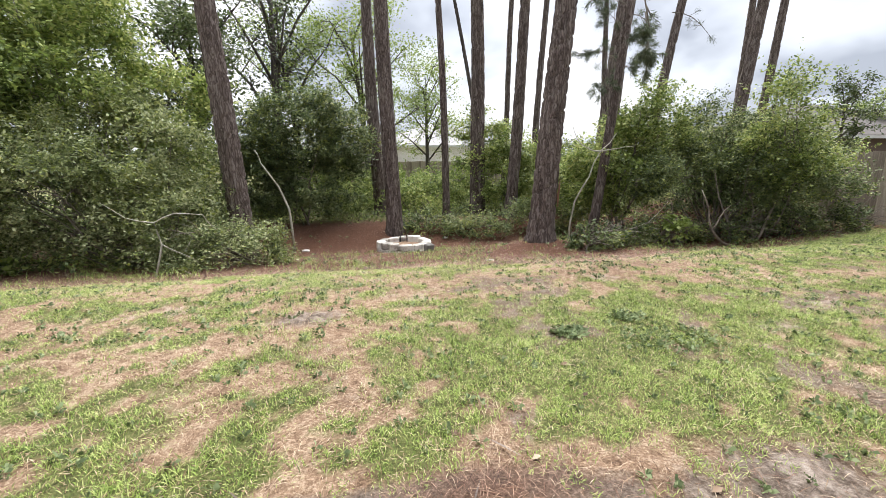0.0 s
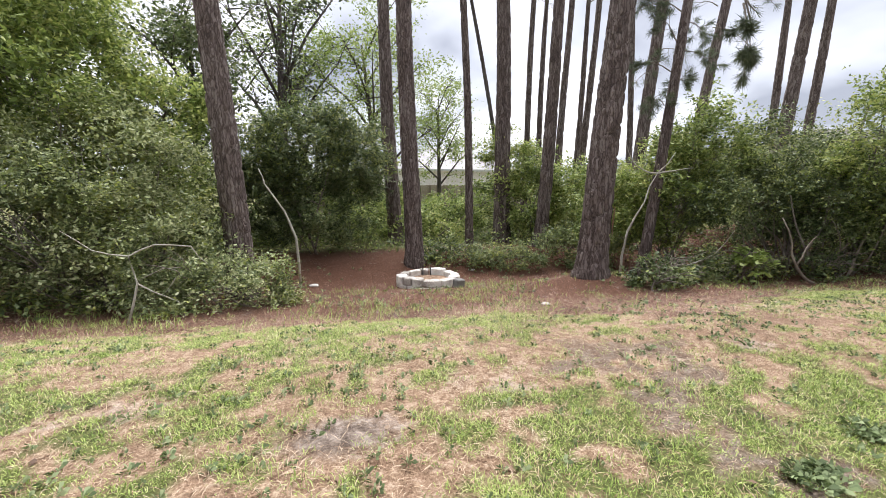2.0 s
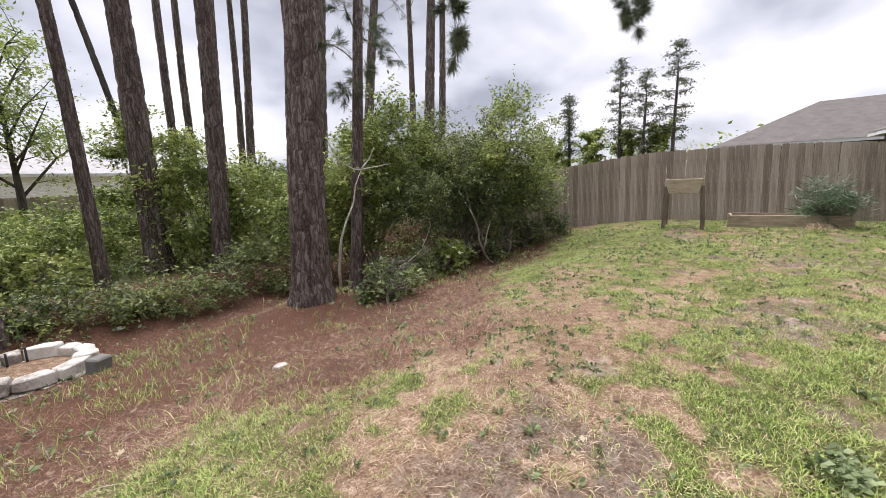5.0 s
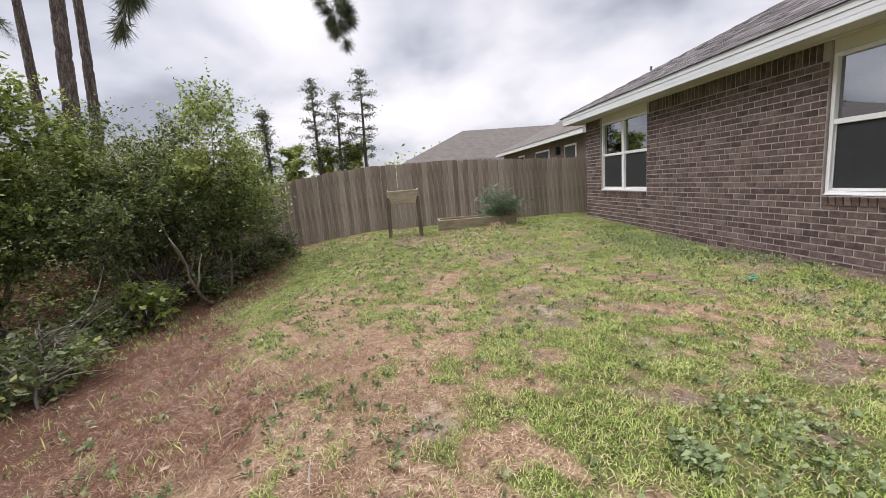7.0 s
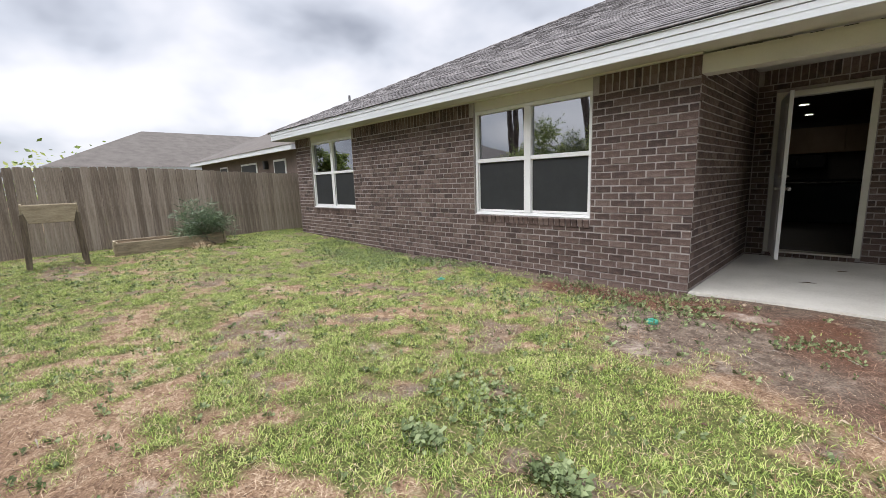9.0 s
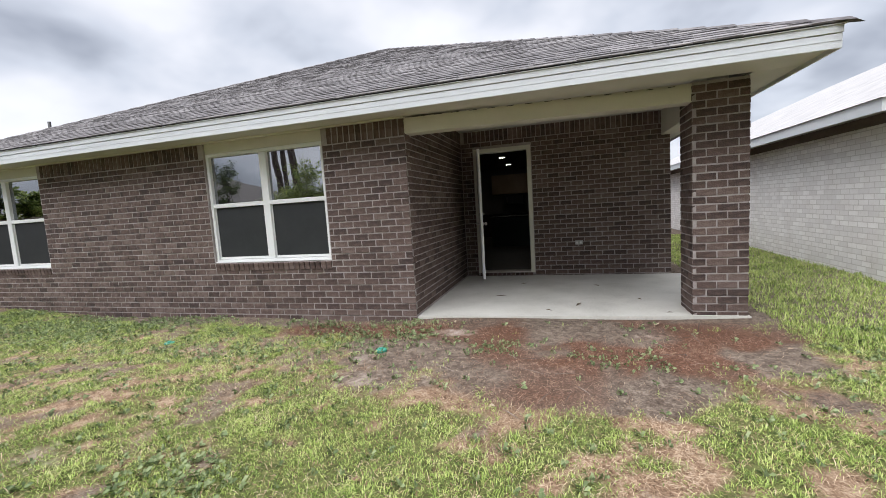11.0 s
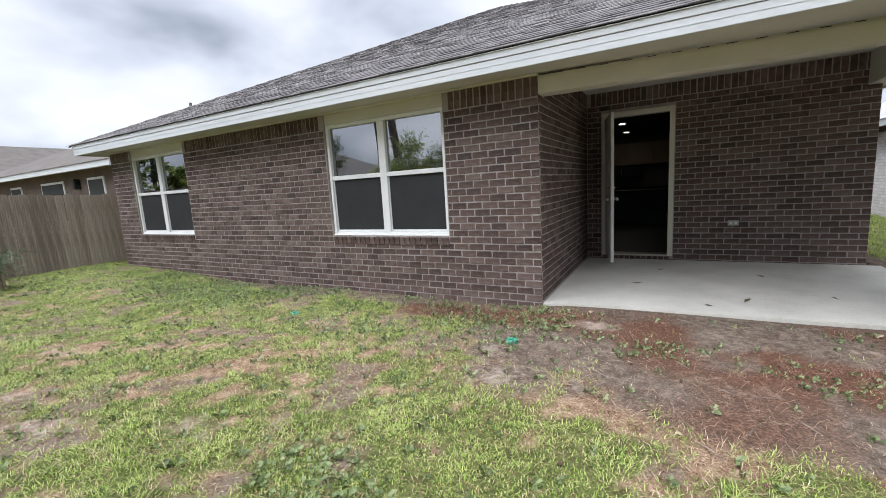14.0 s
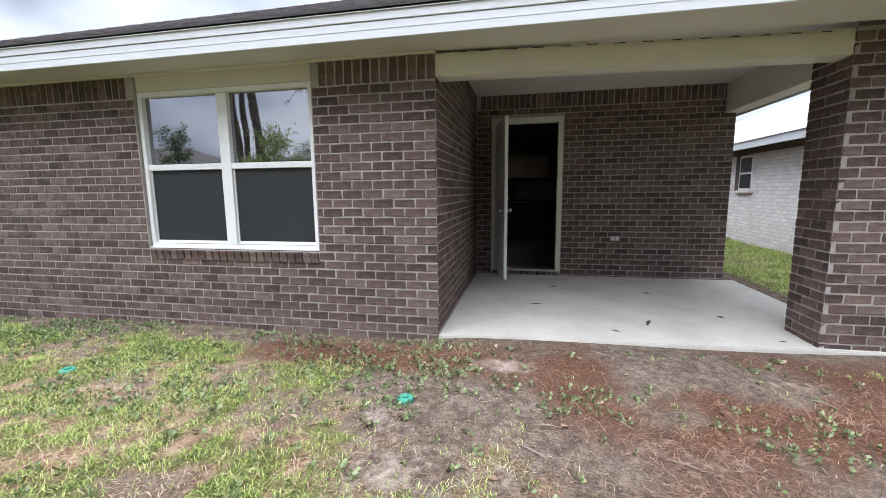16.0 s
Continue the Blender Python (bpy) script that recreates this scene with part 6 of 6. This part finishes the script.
# ---------------------------------------------------------------- fire pit
M_STONE = mat("whitewashed_stone", [(0.30, 0.265, 0.23), (0.66, 0.62, 0.56), (0.80, 0.77, 0.72)], 6.0, 0.9, 0.8, randomise=0.45, fine=50)
M_GREYSTONE = mat("grey_block", [(0.14, 0.135, 0.125), (0.24, 0.23, 0.21)], 6.0, 0.9, 0.6)
PC = (0.97, 10.2)
pz = gz(*PC)
pit = empty("fire_pit", (PC[0], PC[1], pz))
tagged(pit, "round fire pit of whitewashed stones on pine straw", "fire pit")
for c in range(2):
    n = (15, 12)[c]
    cuts = [2 * math.pi * (k + 0.5 * c + random.uniform(-0.26, 0.26)) / n for k in range(n)]
    for k in range(n):
        a0, a1 = cuts[k] + random.uniform(0.005, 0.03), (cuts[k + 1] if k < n - 1 else cuts[0] + 2 * math.pi) - random.uniform(0.005, 0.03)
        ri, ro = 0.47 + random.uniform(-0.04, 0.03), 0.665 + random.uniform(-0.05, 0.04) - 0.01 * c
        z0, z1 = -0.04 + c * 0.13, 0.085 + c * 0.15 + random.uniform(-0.02, 0.025)
        bm = bmesh.new()
        vs = []
        for zz in (z0, z1):
            for a, rr in ((a0, ri), (a0, ro), ((a0 + a1) / 2, ro + 0.012), (a1, ro), (a1, ri)):
                vs.append((rr * math.cos(a), rr * math.sin(a), zz + random.uniform(-0.014, 0.014)))
        hull(bm, vs, [(4, 3, 2, 1, 0), (5, 6, 7, 8, 9)] + [(i, (i + 1) % 5, 5 + (i + 1) % 5, 5 + i) for i in range(5)])
        bmesh.ops.recalc_face_normals(bm, faces=bm.faces)
        bmesh.ops.bevel(bm, geom=bm.edges[:], offset=0.014, segments=1, affect="EDGES")
        part("stone", bm, M_STONE, pit)
bm = bmesh.new(); tube(bm, [(0, 0, -0.1), (0, 0, 0.115), (0, 0, 0.13)], [0.47, 0.47, 0.3], 24)
part("ash_bed", bm, M_GROUND, pit, "ash and pine litter")
for k, (a, h) in enumerate(((1.3, 0.31), (1.75, 0.29))):
    part("iron_stake", tube(bmesh.new(), [(0.38 * math.cos(a), 0.38 * math.sin(a), 0.0), (0.38 * math.cos(a), 0.38 * math.sin(a), h)], [0.012, 0.012], 8), M_BLACK, pit, "rusty iron stake")
blk = part("stone_block", boxes(((-0.11, -0.08, -0.03), (0.11, 0.08, 0.17)), bevel=0.02), M_GREYSTONE)
blk.location = (1.48, 9.58, gz(1.48, 9.58)); blk.rotation_euler = (0.1, 0.05, 0.5)
tagged(blk, "grey stone block leaning by the fire pit", "stone")


def rock(x, y, s, m, label, seed):
    r = random.Random(seed)
    bm = bmesh.new()
    bmesh.ops.create_icosphere(bm, subdivisions=2, radius=1)
    for v in bm.verts:
        v.co *= 1 + r.uniform(-0.14, 0.14)
        v.co = Vector((v.co.x * s, v.co.y * s * 0.7, v.co.z * s * 0.35))
    ob = part("rock", bm, m)
    ob.location = (x, y, gz(x, y) + s * 0.12)
    return tagged(ob, label, "rock")


rock(2.2, 7.1, 0.075, M_STONE, "pale chip of stone on the pine straw", 1)
rock(-1.45, 10.6, 0.10, M_STONE, "pale stone by the leaning stick", 2)
rock(2.2, 11.2, 0.08, M_STONE, "pale stone at the edge of undergrowth", 3)

# ---------------------------------------------------------------- small yard things
M_TEALP = plain("turquoise_plastic", (0.05, 0.28, 0.20), 0.6)
for x, y, lab in ((1.95, 0.67, "round turquoise plastic cap lying in the soil"), (4.58, 0.72, "round turquoise plastic cap lying in the grass")):
    cap = empty("plastic_cap", (x, y, gz(x, y) - (0.012 if x > 4 else -0.004)))
    tagged(cap, lab, "cap", group="turquoise caps by the wall")
    bm = bmesh.new(); tube(bm, [(0, 0, -0.01), (0, 0, 0.022), (0, 0, 0.028)], [0.052, 0.052, 0.045], 24)
    part("disc", bm, M_TEALP, cap)
    bm = bmesh.new(); tube(bm, [(0, 0, 0.0285), (0, 0, 0.04)], [0.022, 0.018], 14)
    part("boss", bm, M_TEALP, cap)
M_DEADLEAF = plain("dry_leaf", (0.17, 0.12, 0.08), 0.8)
for k, (x, y, a, s) in enumerate(((1.1, -1.6, 0.3, 0.09), (0.05, -1.1, 1.2, 0.10), (-0.25, -2.3, 2.2, 0.07), (0.85, -2.5, 0.8, 0.08), (-0.7, -1.4, 1.9, 0.05), (0.4, -0.8, 2.6, 0.05), (-0.9, -0.75, 0.2, 0.04))):
    bm = hull(bmesh.new(), [(-s, 0, 0.002), (-0.2 * s, 0.22 * s, 0.012), (s, 0.03 * s, 0.004), (0, -0.2 * s, 0.01)], [(0, 3, 2, 1)])
    bmesh.ops.solidify(bm, geom=bm.faces[:], thickness=0.002)
    ob = part("dead_leaf", bm, M_DEADLEAF)
    ob.location, ob.rotation_euler = (x, y, 0.001), (0, 0, a)
    tagged(ob, "curled dry leaf on the concrete patio", "leaf", group="leaves on the patio")

# ---------------------------------------------------------------- neighbouring houses
M_PALEBRICK = mat("pale_painted_brick", [(0.74, 0.71, 0.69), (0.84, 0.81, 0.795), (0.89, 0.87, 0.86)], 4.0, 0.9, 0.4, fine=30, island=0.3)
pn, pl = M_PALEBRICK.node_tree.nodes, M_PALEBRICK.node_tree.links
p_tc, p_sep, p_cmb = pn.new("ShaderNodeTexCoord"), pn.new("ShaderNodeSeparateXYZ"), pn.new("ShaderNodeCombineXYZ")
pl.new(p_tc.outputs["Object"], p_sep.inputs[0])
p_sum = pn.new("ShaderNodeMath")
pl.new(p_sep.outputs[0], p_sum.inputs[0]); pl.new(p_sep.outputs[1], p_sum.inputs[1])
pl.new(p_sum.outputs[0], p_cmb.inputs[0]); pl.new(p_sep.outputs[2], p_cmb.inputs[1])
p_br = pn.new("ShaderNodeTexBrick")
p_br.inputs["Scale"].default_value = 1.0
p_br.inputs["Brick Width"].default_value, p_br.inputs["Row Height"].default_value, p_br.inputs["Mortar Size"].default_value = 0.21, 0.081, 0.007
p_br.inputs["Color1"].default_value, p_br.inputs["Color2"].default_value, p_br.inputs["Mortar"].default_value = (1, 1, 1, 1), (0.84, 0.83, 0.83, 1), (0.72, 0.70, 0.69, 1)
pl.new(p_cmb.outputs[0], p_br.inputs["Vector"])
p_mix = pn.new("ShaderNodeMix"); p_mix.data_type, p_mix.blend_type = "RGBA", "MULTIPLY"; p_mix.inputs["Factor"].default_value = 1.0
p_b = pn["Principled BSDF"]
pl.new(p_b.inputs["Base Color"].links[0].from_socket, p_mix.inputs[6]); pl.new(p_br.outputs["Color"], p_mix.inputs[7])
pl.new(p_mix.outputs[2], p_b.inputs["Base Color"])
M_FARWALL = mat("far_brown_brick", [(0.10, 0.075, 0.065), (0.15, 0.11, 0.095)], 3.0, 0.9, 0.4, fine=30)
M_ROOF_LT = mat("pale_grey_shingle", [(0.308, 0.301, 0.301), (0.392, 0.378, 0.378), (0.462, 0.448, 0.441)], 3.0, 0.95, 0.3, fine=30)


def hip_house(x0, x1, y0, y1, eave, rise, wall_m, roof_m, label, along="y", inset=None):
    """A one-storey house with a hip roof; x0..x1, y0..y1 are its eaves."""
    th = empty("house", ((x0 + x1) / 2, (y0 + y1) / 2, gz((x0 + x1) / 2, y1) - 0.1))
    tagged(th, label, "house")
    o = Vector(th.location)
    part("wall", boxes(((x0 + 0.42 - o.x, y0 + 0.42 - o.y, -0.3), (x1 - 0.42 - o.x, y1 - 0.42 - o.y, eave - 0.1 - o.z))), wall_m, th)
    part("soffit", boxes(((x0 + 0.02 - o.x, y0 + 0.02 - o.y, eave - 0.099 - o.z), (x1 - 0.02 - o.x, y1 - 0.02 - o.y, eave - 0.08 - o.z))), M_SOFFIT, th)
    f = 0.02
    part("fascia", boxes(((x0 - o.x, y1 - f - o.y, eave - 0.16 - o.z), (x1 - o.x, y1 - o.y, eave - o.z)), ((x0 - o.x, y0 - o.y, eave - 0.16 - o.z), (x1 - o.x, y0 + f - o.y, eave - o.z)),
                         ((x0 - o.x, y0 + f - o.y, eave - 0.16 - o.z), (x0 + f - o.x, y1 - f - o.y, eave - o.z)), ((x1 - f - o.x, y0 + f - o.y, eave - 0.16 - o.z), (x1 - o.x, y1 - f - o.y, eave - o.z))), M_FASCIA, th)
    d = inset or min(x1 - x0, y1 - y0) / 2
    if along == "y":
        xm = (x0 + x1) / 2
        r0, r1 = (xm, y0 + d, eave + rise), (xm, y1 - d, eave + rise)
        pts = [(x0 - .03, y0 - .03, eave), (x1 + .03, y0 - .03, eave), (x1 + .03, y1 + .03, eave), (x0 - .03, y1 + .03, eave), r0, r1]
        fs = [(0, 1, 4), (1, 2, 5, 4), (2, 3, 5), (3, 0, 4, 5), (3, 2, 1, 0)]
    else:
        ym = (y0 + y1) / 2
        r0, r1 = (x0 + d, ym, eave + rise), (x1 - d, ym, eave + rise)
        pts = [(x0 - .03, y0 - .03, eave), (x1 + .03, y0 - .03, eave), (x1 + .03, y1 + .03, eave), (x0 - .03, y1 + .03, eave), r0, r1]
        fs = [(0, 1, 5, 4), (1, 2, 5), (2, 3, 4, 5), (3, 0, 4), (3, 2, 1, 0)]
    part("roof", hull(bmesh.new(), [tuple(Vector(p) - o) for p in pts], fs), roof_m, th)
    return th, o


nb, o = hip_house(13.2, 25.0, -18.0, -1.35, 2.55, 2.75, M_FARWALL, M_ROOF_FAR, "brown brick neighbour house with a hip roof")
for x0, x1 in ((14.6, 15.6), (17.2, 18.9), (20.6, 21.6)):
    w = part("window", boxes(((x0 - o.x, -1.775 - o.y, 0.9 - o.z), (x1 - o.x, -1.74 - o.y, 2.2 - o.z)), bevel=0.005), M_WHITE, nb)
    part("pane", boxes(((x0 + 0.07 - o.x, -1.739 - o.y, 0.97 - o.z), (x1 - 0.07 - o.x, -1.73 - o.y, 2.13 - o.z))), M_SCREEN, w)
lamp = part("wall_lantern", boxes(((16.1 - o.x, -1.76 - o.y, 1.9 - o.z), (16.25 - o.x, -1.6 - o.y, 2.2 - o.z)), bevel=0.02), M_BLACK, nb, "black wall lantern")
for px, py, ph in ((15.6, -4.6, 4.35), (17.4, -6.2, 5.2)):
    part("vent_pipe", tube(bmesh.new(), [(px - o.x, py - o.y, ph - 0.9 - o.z), (px - o.x, py - o.y, ph - o.z)], [0.05, 0.05], 10), M_BLACK, nb, "dark vent pipe")
hip_house(26.8, 41.2, -22.0, 4.17, 2.5, 2.6, M_FARWALL, M_ROOF_FAR, "farther brown house with a broad hip roof", inset=5.1)
hip_house(18.5, 30.0, 15.0, 24.0, 2.4, 1.9, M_FARWALL, M_ROOF_FAR, "brown roofed house behind the thicket", along="x")
hip_house(1.0, 12.0, 33.0, 42.0, 2.6, 2.0, M_PALEBRICK, M_ROOF_LT, "pale house beyond the far fence", along="x")
wb, o = hip_house(-16.0, -3.55, -22.0, -2.2, 2.31, 2.7, M_PALEBRICK, M_ROOF_LT, "pale painted brick neighbour house with grey roof")
xw = -3.97
w = part("window", boxes(((xw - 0.02 - o.x, -8.60 - o.y, 1.22 - o.z), (xw + 0.035 - o.x, -7.98 - o.y, 2.04 - o.z)), bevel=0.004), M_WHITE, wb)
for z0, z1 in ((1.27, 1.60), (1.65, 1.99)):
    part("pane", boxes(((xw + 0.036 - o.x, -8.54 - o.y, z0 - o.z), (xw + 0.040 - o.x, -8.04 - o.y, z1 - o.z))), M_SCREEN, w)
part("window_sill", boxes(((xw - 0.02 - o.x, -8.66 - o.y, 1.16 - o.z), (xw + 0.07 - o.x, -7.94 - o.y, 1.218 - o.z)), bevel=0.006), M_PALEBRICK, wb)
part("shutter", boxes(((xw - 0.02 - o.x, -8.76 - o.y, 1.20 - o.z), (xw + 0.05 - o.x, -8.61 - o.y, 2.06 - o.z)), bevel=0.004), M_FARWALL, wb)
part("frieze", boxes(((xw - 0.01 - o.x, -21.5 - o.y, 2.07 - o.z), (xw + 0.03 - o.x, -2.7 - o.y, 2.205 - o.z)), bevel=0.004), M_FARWALL, wb, "brown frieze board under the eaves")
part("meter_box", boxes(((xw - 0.01 - o.x, -9.55 - o.y, 1.0 - o.z), (xw + 0.10 - o.x, -9.40 - o.y, 1.25 - o.z)), bevel=0.01), M_RED, wb, "grey utility meter box")
part("cable", tube(bmesh.new(), [(xw + 0.05 - o.x, -9.48 - o.y, 1.0 - o.z), (xw + 0.05 - o.x, -9.46 - o.y, 0.7 - o.z), (xw + 0.06 - o.x, -9.52 - o.y, 0.52 - o.z), (xw + 0.08 - o.x, -9.75 - o.y, 0.40 - o.z), (xw + 0.02 - o.x, -9.95 - o.y, 0.35 - o.z)], [0.02] * 5, 8), M_BLACK, wb, "black hanging cable")

# a belt of far woodland closes the horizon
tv = []
for k in range(110):
    a = 2 * math.pi * k / 110 + rng.uniform(-0.02, 0.02)
    R = rng.uniform(85, 130)
    c = np.array([R * math.cos(a), R * math.sin(a) + 5, rng.uniform(1.5, 3.5)])
    p = c + rng.normal(0, 1, (360, 3)) * np.array([3.6, 3.6, rng.uniform(1.4, 2.6)])
    p = p[p[:, 2] > -0.8]
    tv.append(leaf_verts(p, np.full(len(p), 0.9), 0.6))
tv = np.concatenate(tv)
tagged(new("far_woods", mesh_np("far_woods", tv, np.arange(len(tv)).reshape(-1, 4), M_LEAF_MD)), "distant low woodland along the horizon", "woods", kind="stuff")

# ---------------------------------------------------------------- bricks, last
holes_n = [(W1[0] - 0.004, W1[1] + 0.004, 0.655, 2.5), (W2[0] - 0.004, W2[1] + 0.004, 0.655, 2.5)]
TOP_N = 2.40 - BL - 0.012
spots = [(u, z, w, "run") for u, z, w in courses(CX, HX, TOP_N, 31, holes_n)]
u = CX + PITCH / 2
while u < HX:
    if not any(w[0] - 0.04 < u < w[1] + 0.04 for w in (W1, W2)):
        spots.append((u, 2.40 - BL / 2 - 0.004, BH, "soldier"))
    u += PITCH
lay(wall_north, spots, face_y(WY), lambda u, z: u < W1[0] + 0.1 or (u < W1[1] and 0.1 < z < 0.66 and u < 4.0), "bricks")
sills = []
for w in (W1, W2):
    u = w[0] + 0.035
    while u < w[1] + 0.02:
        sills.append((u, w))
        u += PITCH
SILL = brick_mesh("brick", BH, 0.095, BD, 77)
for u, w in sills:
    ob = new("brick", SILL)
    ob.parent = wall_north
    ob.matrix_basis = pose(u, WY + 0.014 + random.uniform(-0.002, 0.002), 0.672 + random.uniform(-0.002, 0.002), -6)

spots = [(u, z, w, "run") for u, z, w in courses(BACK + 0.003, WY - 0.003, 2.66 - BL - 0.012, 34, [], 0.1)]
spots = [(u, z, w, k) for u, z, w, k in spots if z > -0.02]
u = BACK + PITCH / 2
while u < WY - 0.02:
    spots.append((u, (2.66 if u < WY - 0.2 else 2.40) - BL / 2 - 0.004, BH, "soldier"))
    u += PITCH
spots = [s for s in spots if not (s[0] > WY - 0.2 and s[1] > 2.2 and s[3] == "run")]
lay(wall_patio_side, spots, face_mx(CX), lambda u, z: u > -1.45, "bricks")

spots = [(u, z, w, "run") for u, z, w in courses(SIDE, CX - 0.003, 2.66 - BL - 0.012, 31, [(0.71, 1.75, 0.03, 2.33)])]
u = SIDE + PITCH / 2
while u < CX - 0.02:
    spots.append((u, 2.66 - BL / 2 - 0.004, BH, "soldier"))
    u += PITCH
lay(wall_patio, spots, face_y(BACK), lambda u, z: u < 0.7 and z < 2.0, "bricks")
for k in range(12):
    ob = new("brick", SILL)
    ob.parent = wall_patio
    ob.matrix_basis = pose(0.79 + k * PITCH, BACK + 0.012, 0.012)

pz_top, pn = 2.40, 30
for face, u0, u1, place in (("front", PX0, PX1, face_y(PY1)), ("left", PY0, PY1, lambda u, z: pose(PX1, u, z, 0, 0, -90)), ("right", PY0, PY1, face_mx(PX0)), ("rear", PX0, PX1, lambda u, z: pose(u, PY0, z, 0, 0, 180))):
    for u, z, w in courses(u0, u1, pz_top, pn, [], 0.0 if face in ("front", "rear") else BL / 2):
        if z < -0.02:
            continue
        full = BRICKS if w > BL * 0.7 else HALVES
        base = BL - JOINT if w > BL * 0.7 else BL / 2 - JOINT
        ob = new("brick", random.choice(full))
        ob.parent = pier
        ob.matrix_basis = place(u, z) @ pose(0, random.uniform(-0.002, 0.002), 0, random.uniform(-0.5, 0.5), random.uniform(-0.4, 0.4), random.uniform(-0.4, 0.4)) @ Matrix.Diagonal((w / base, 1, 1, 1))
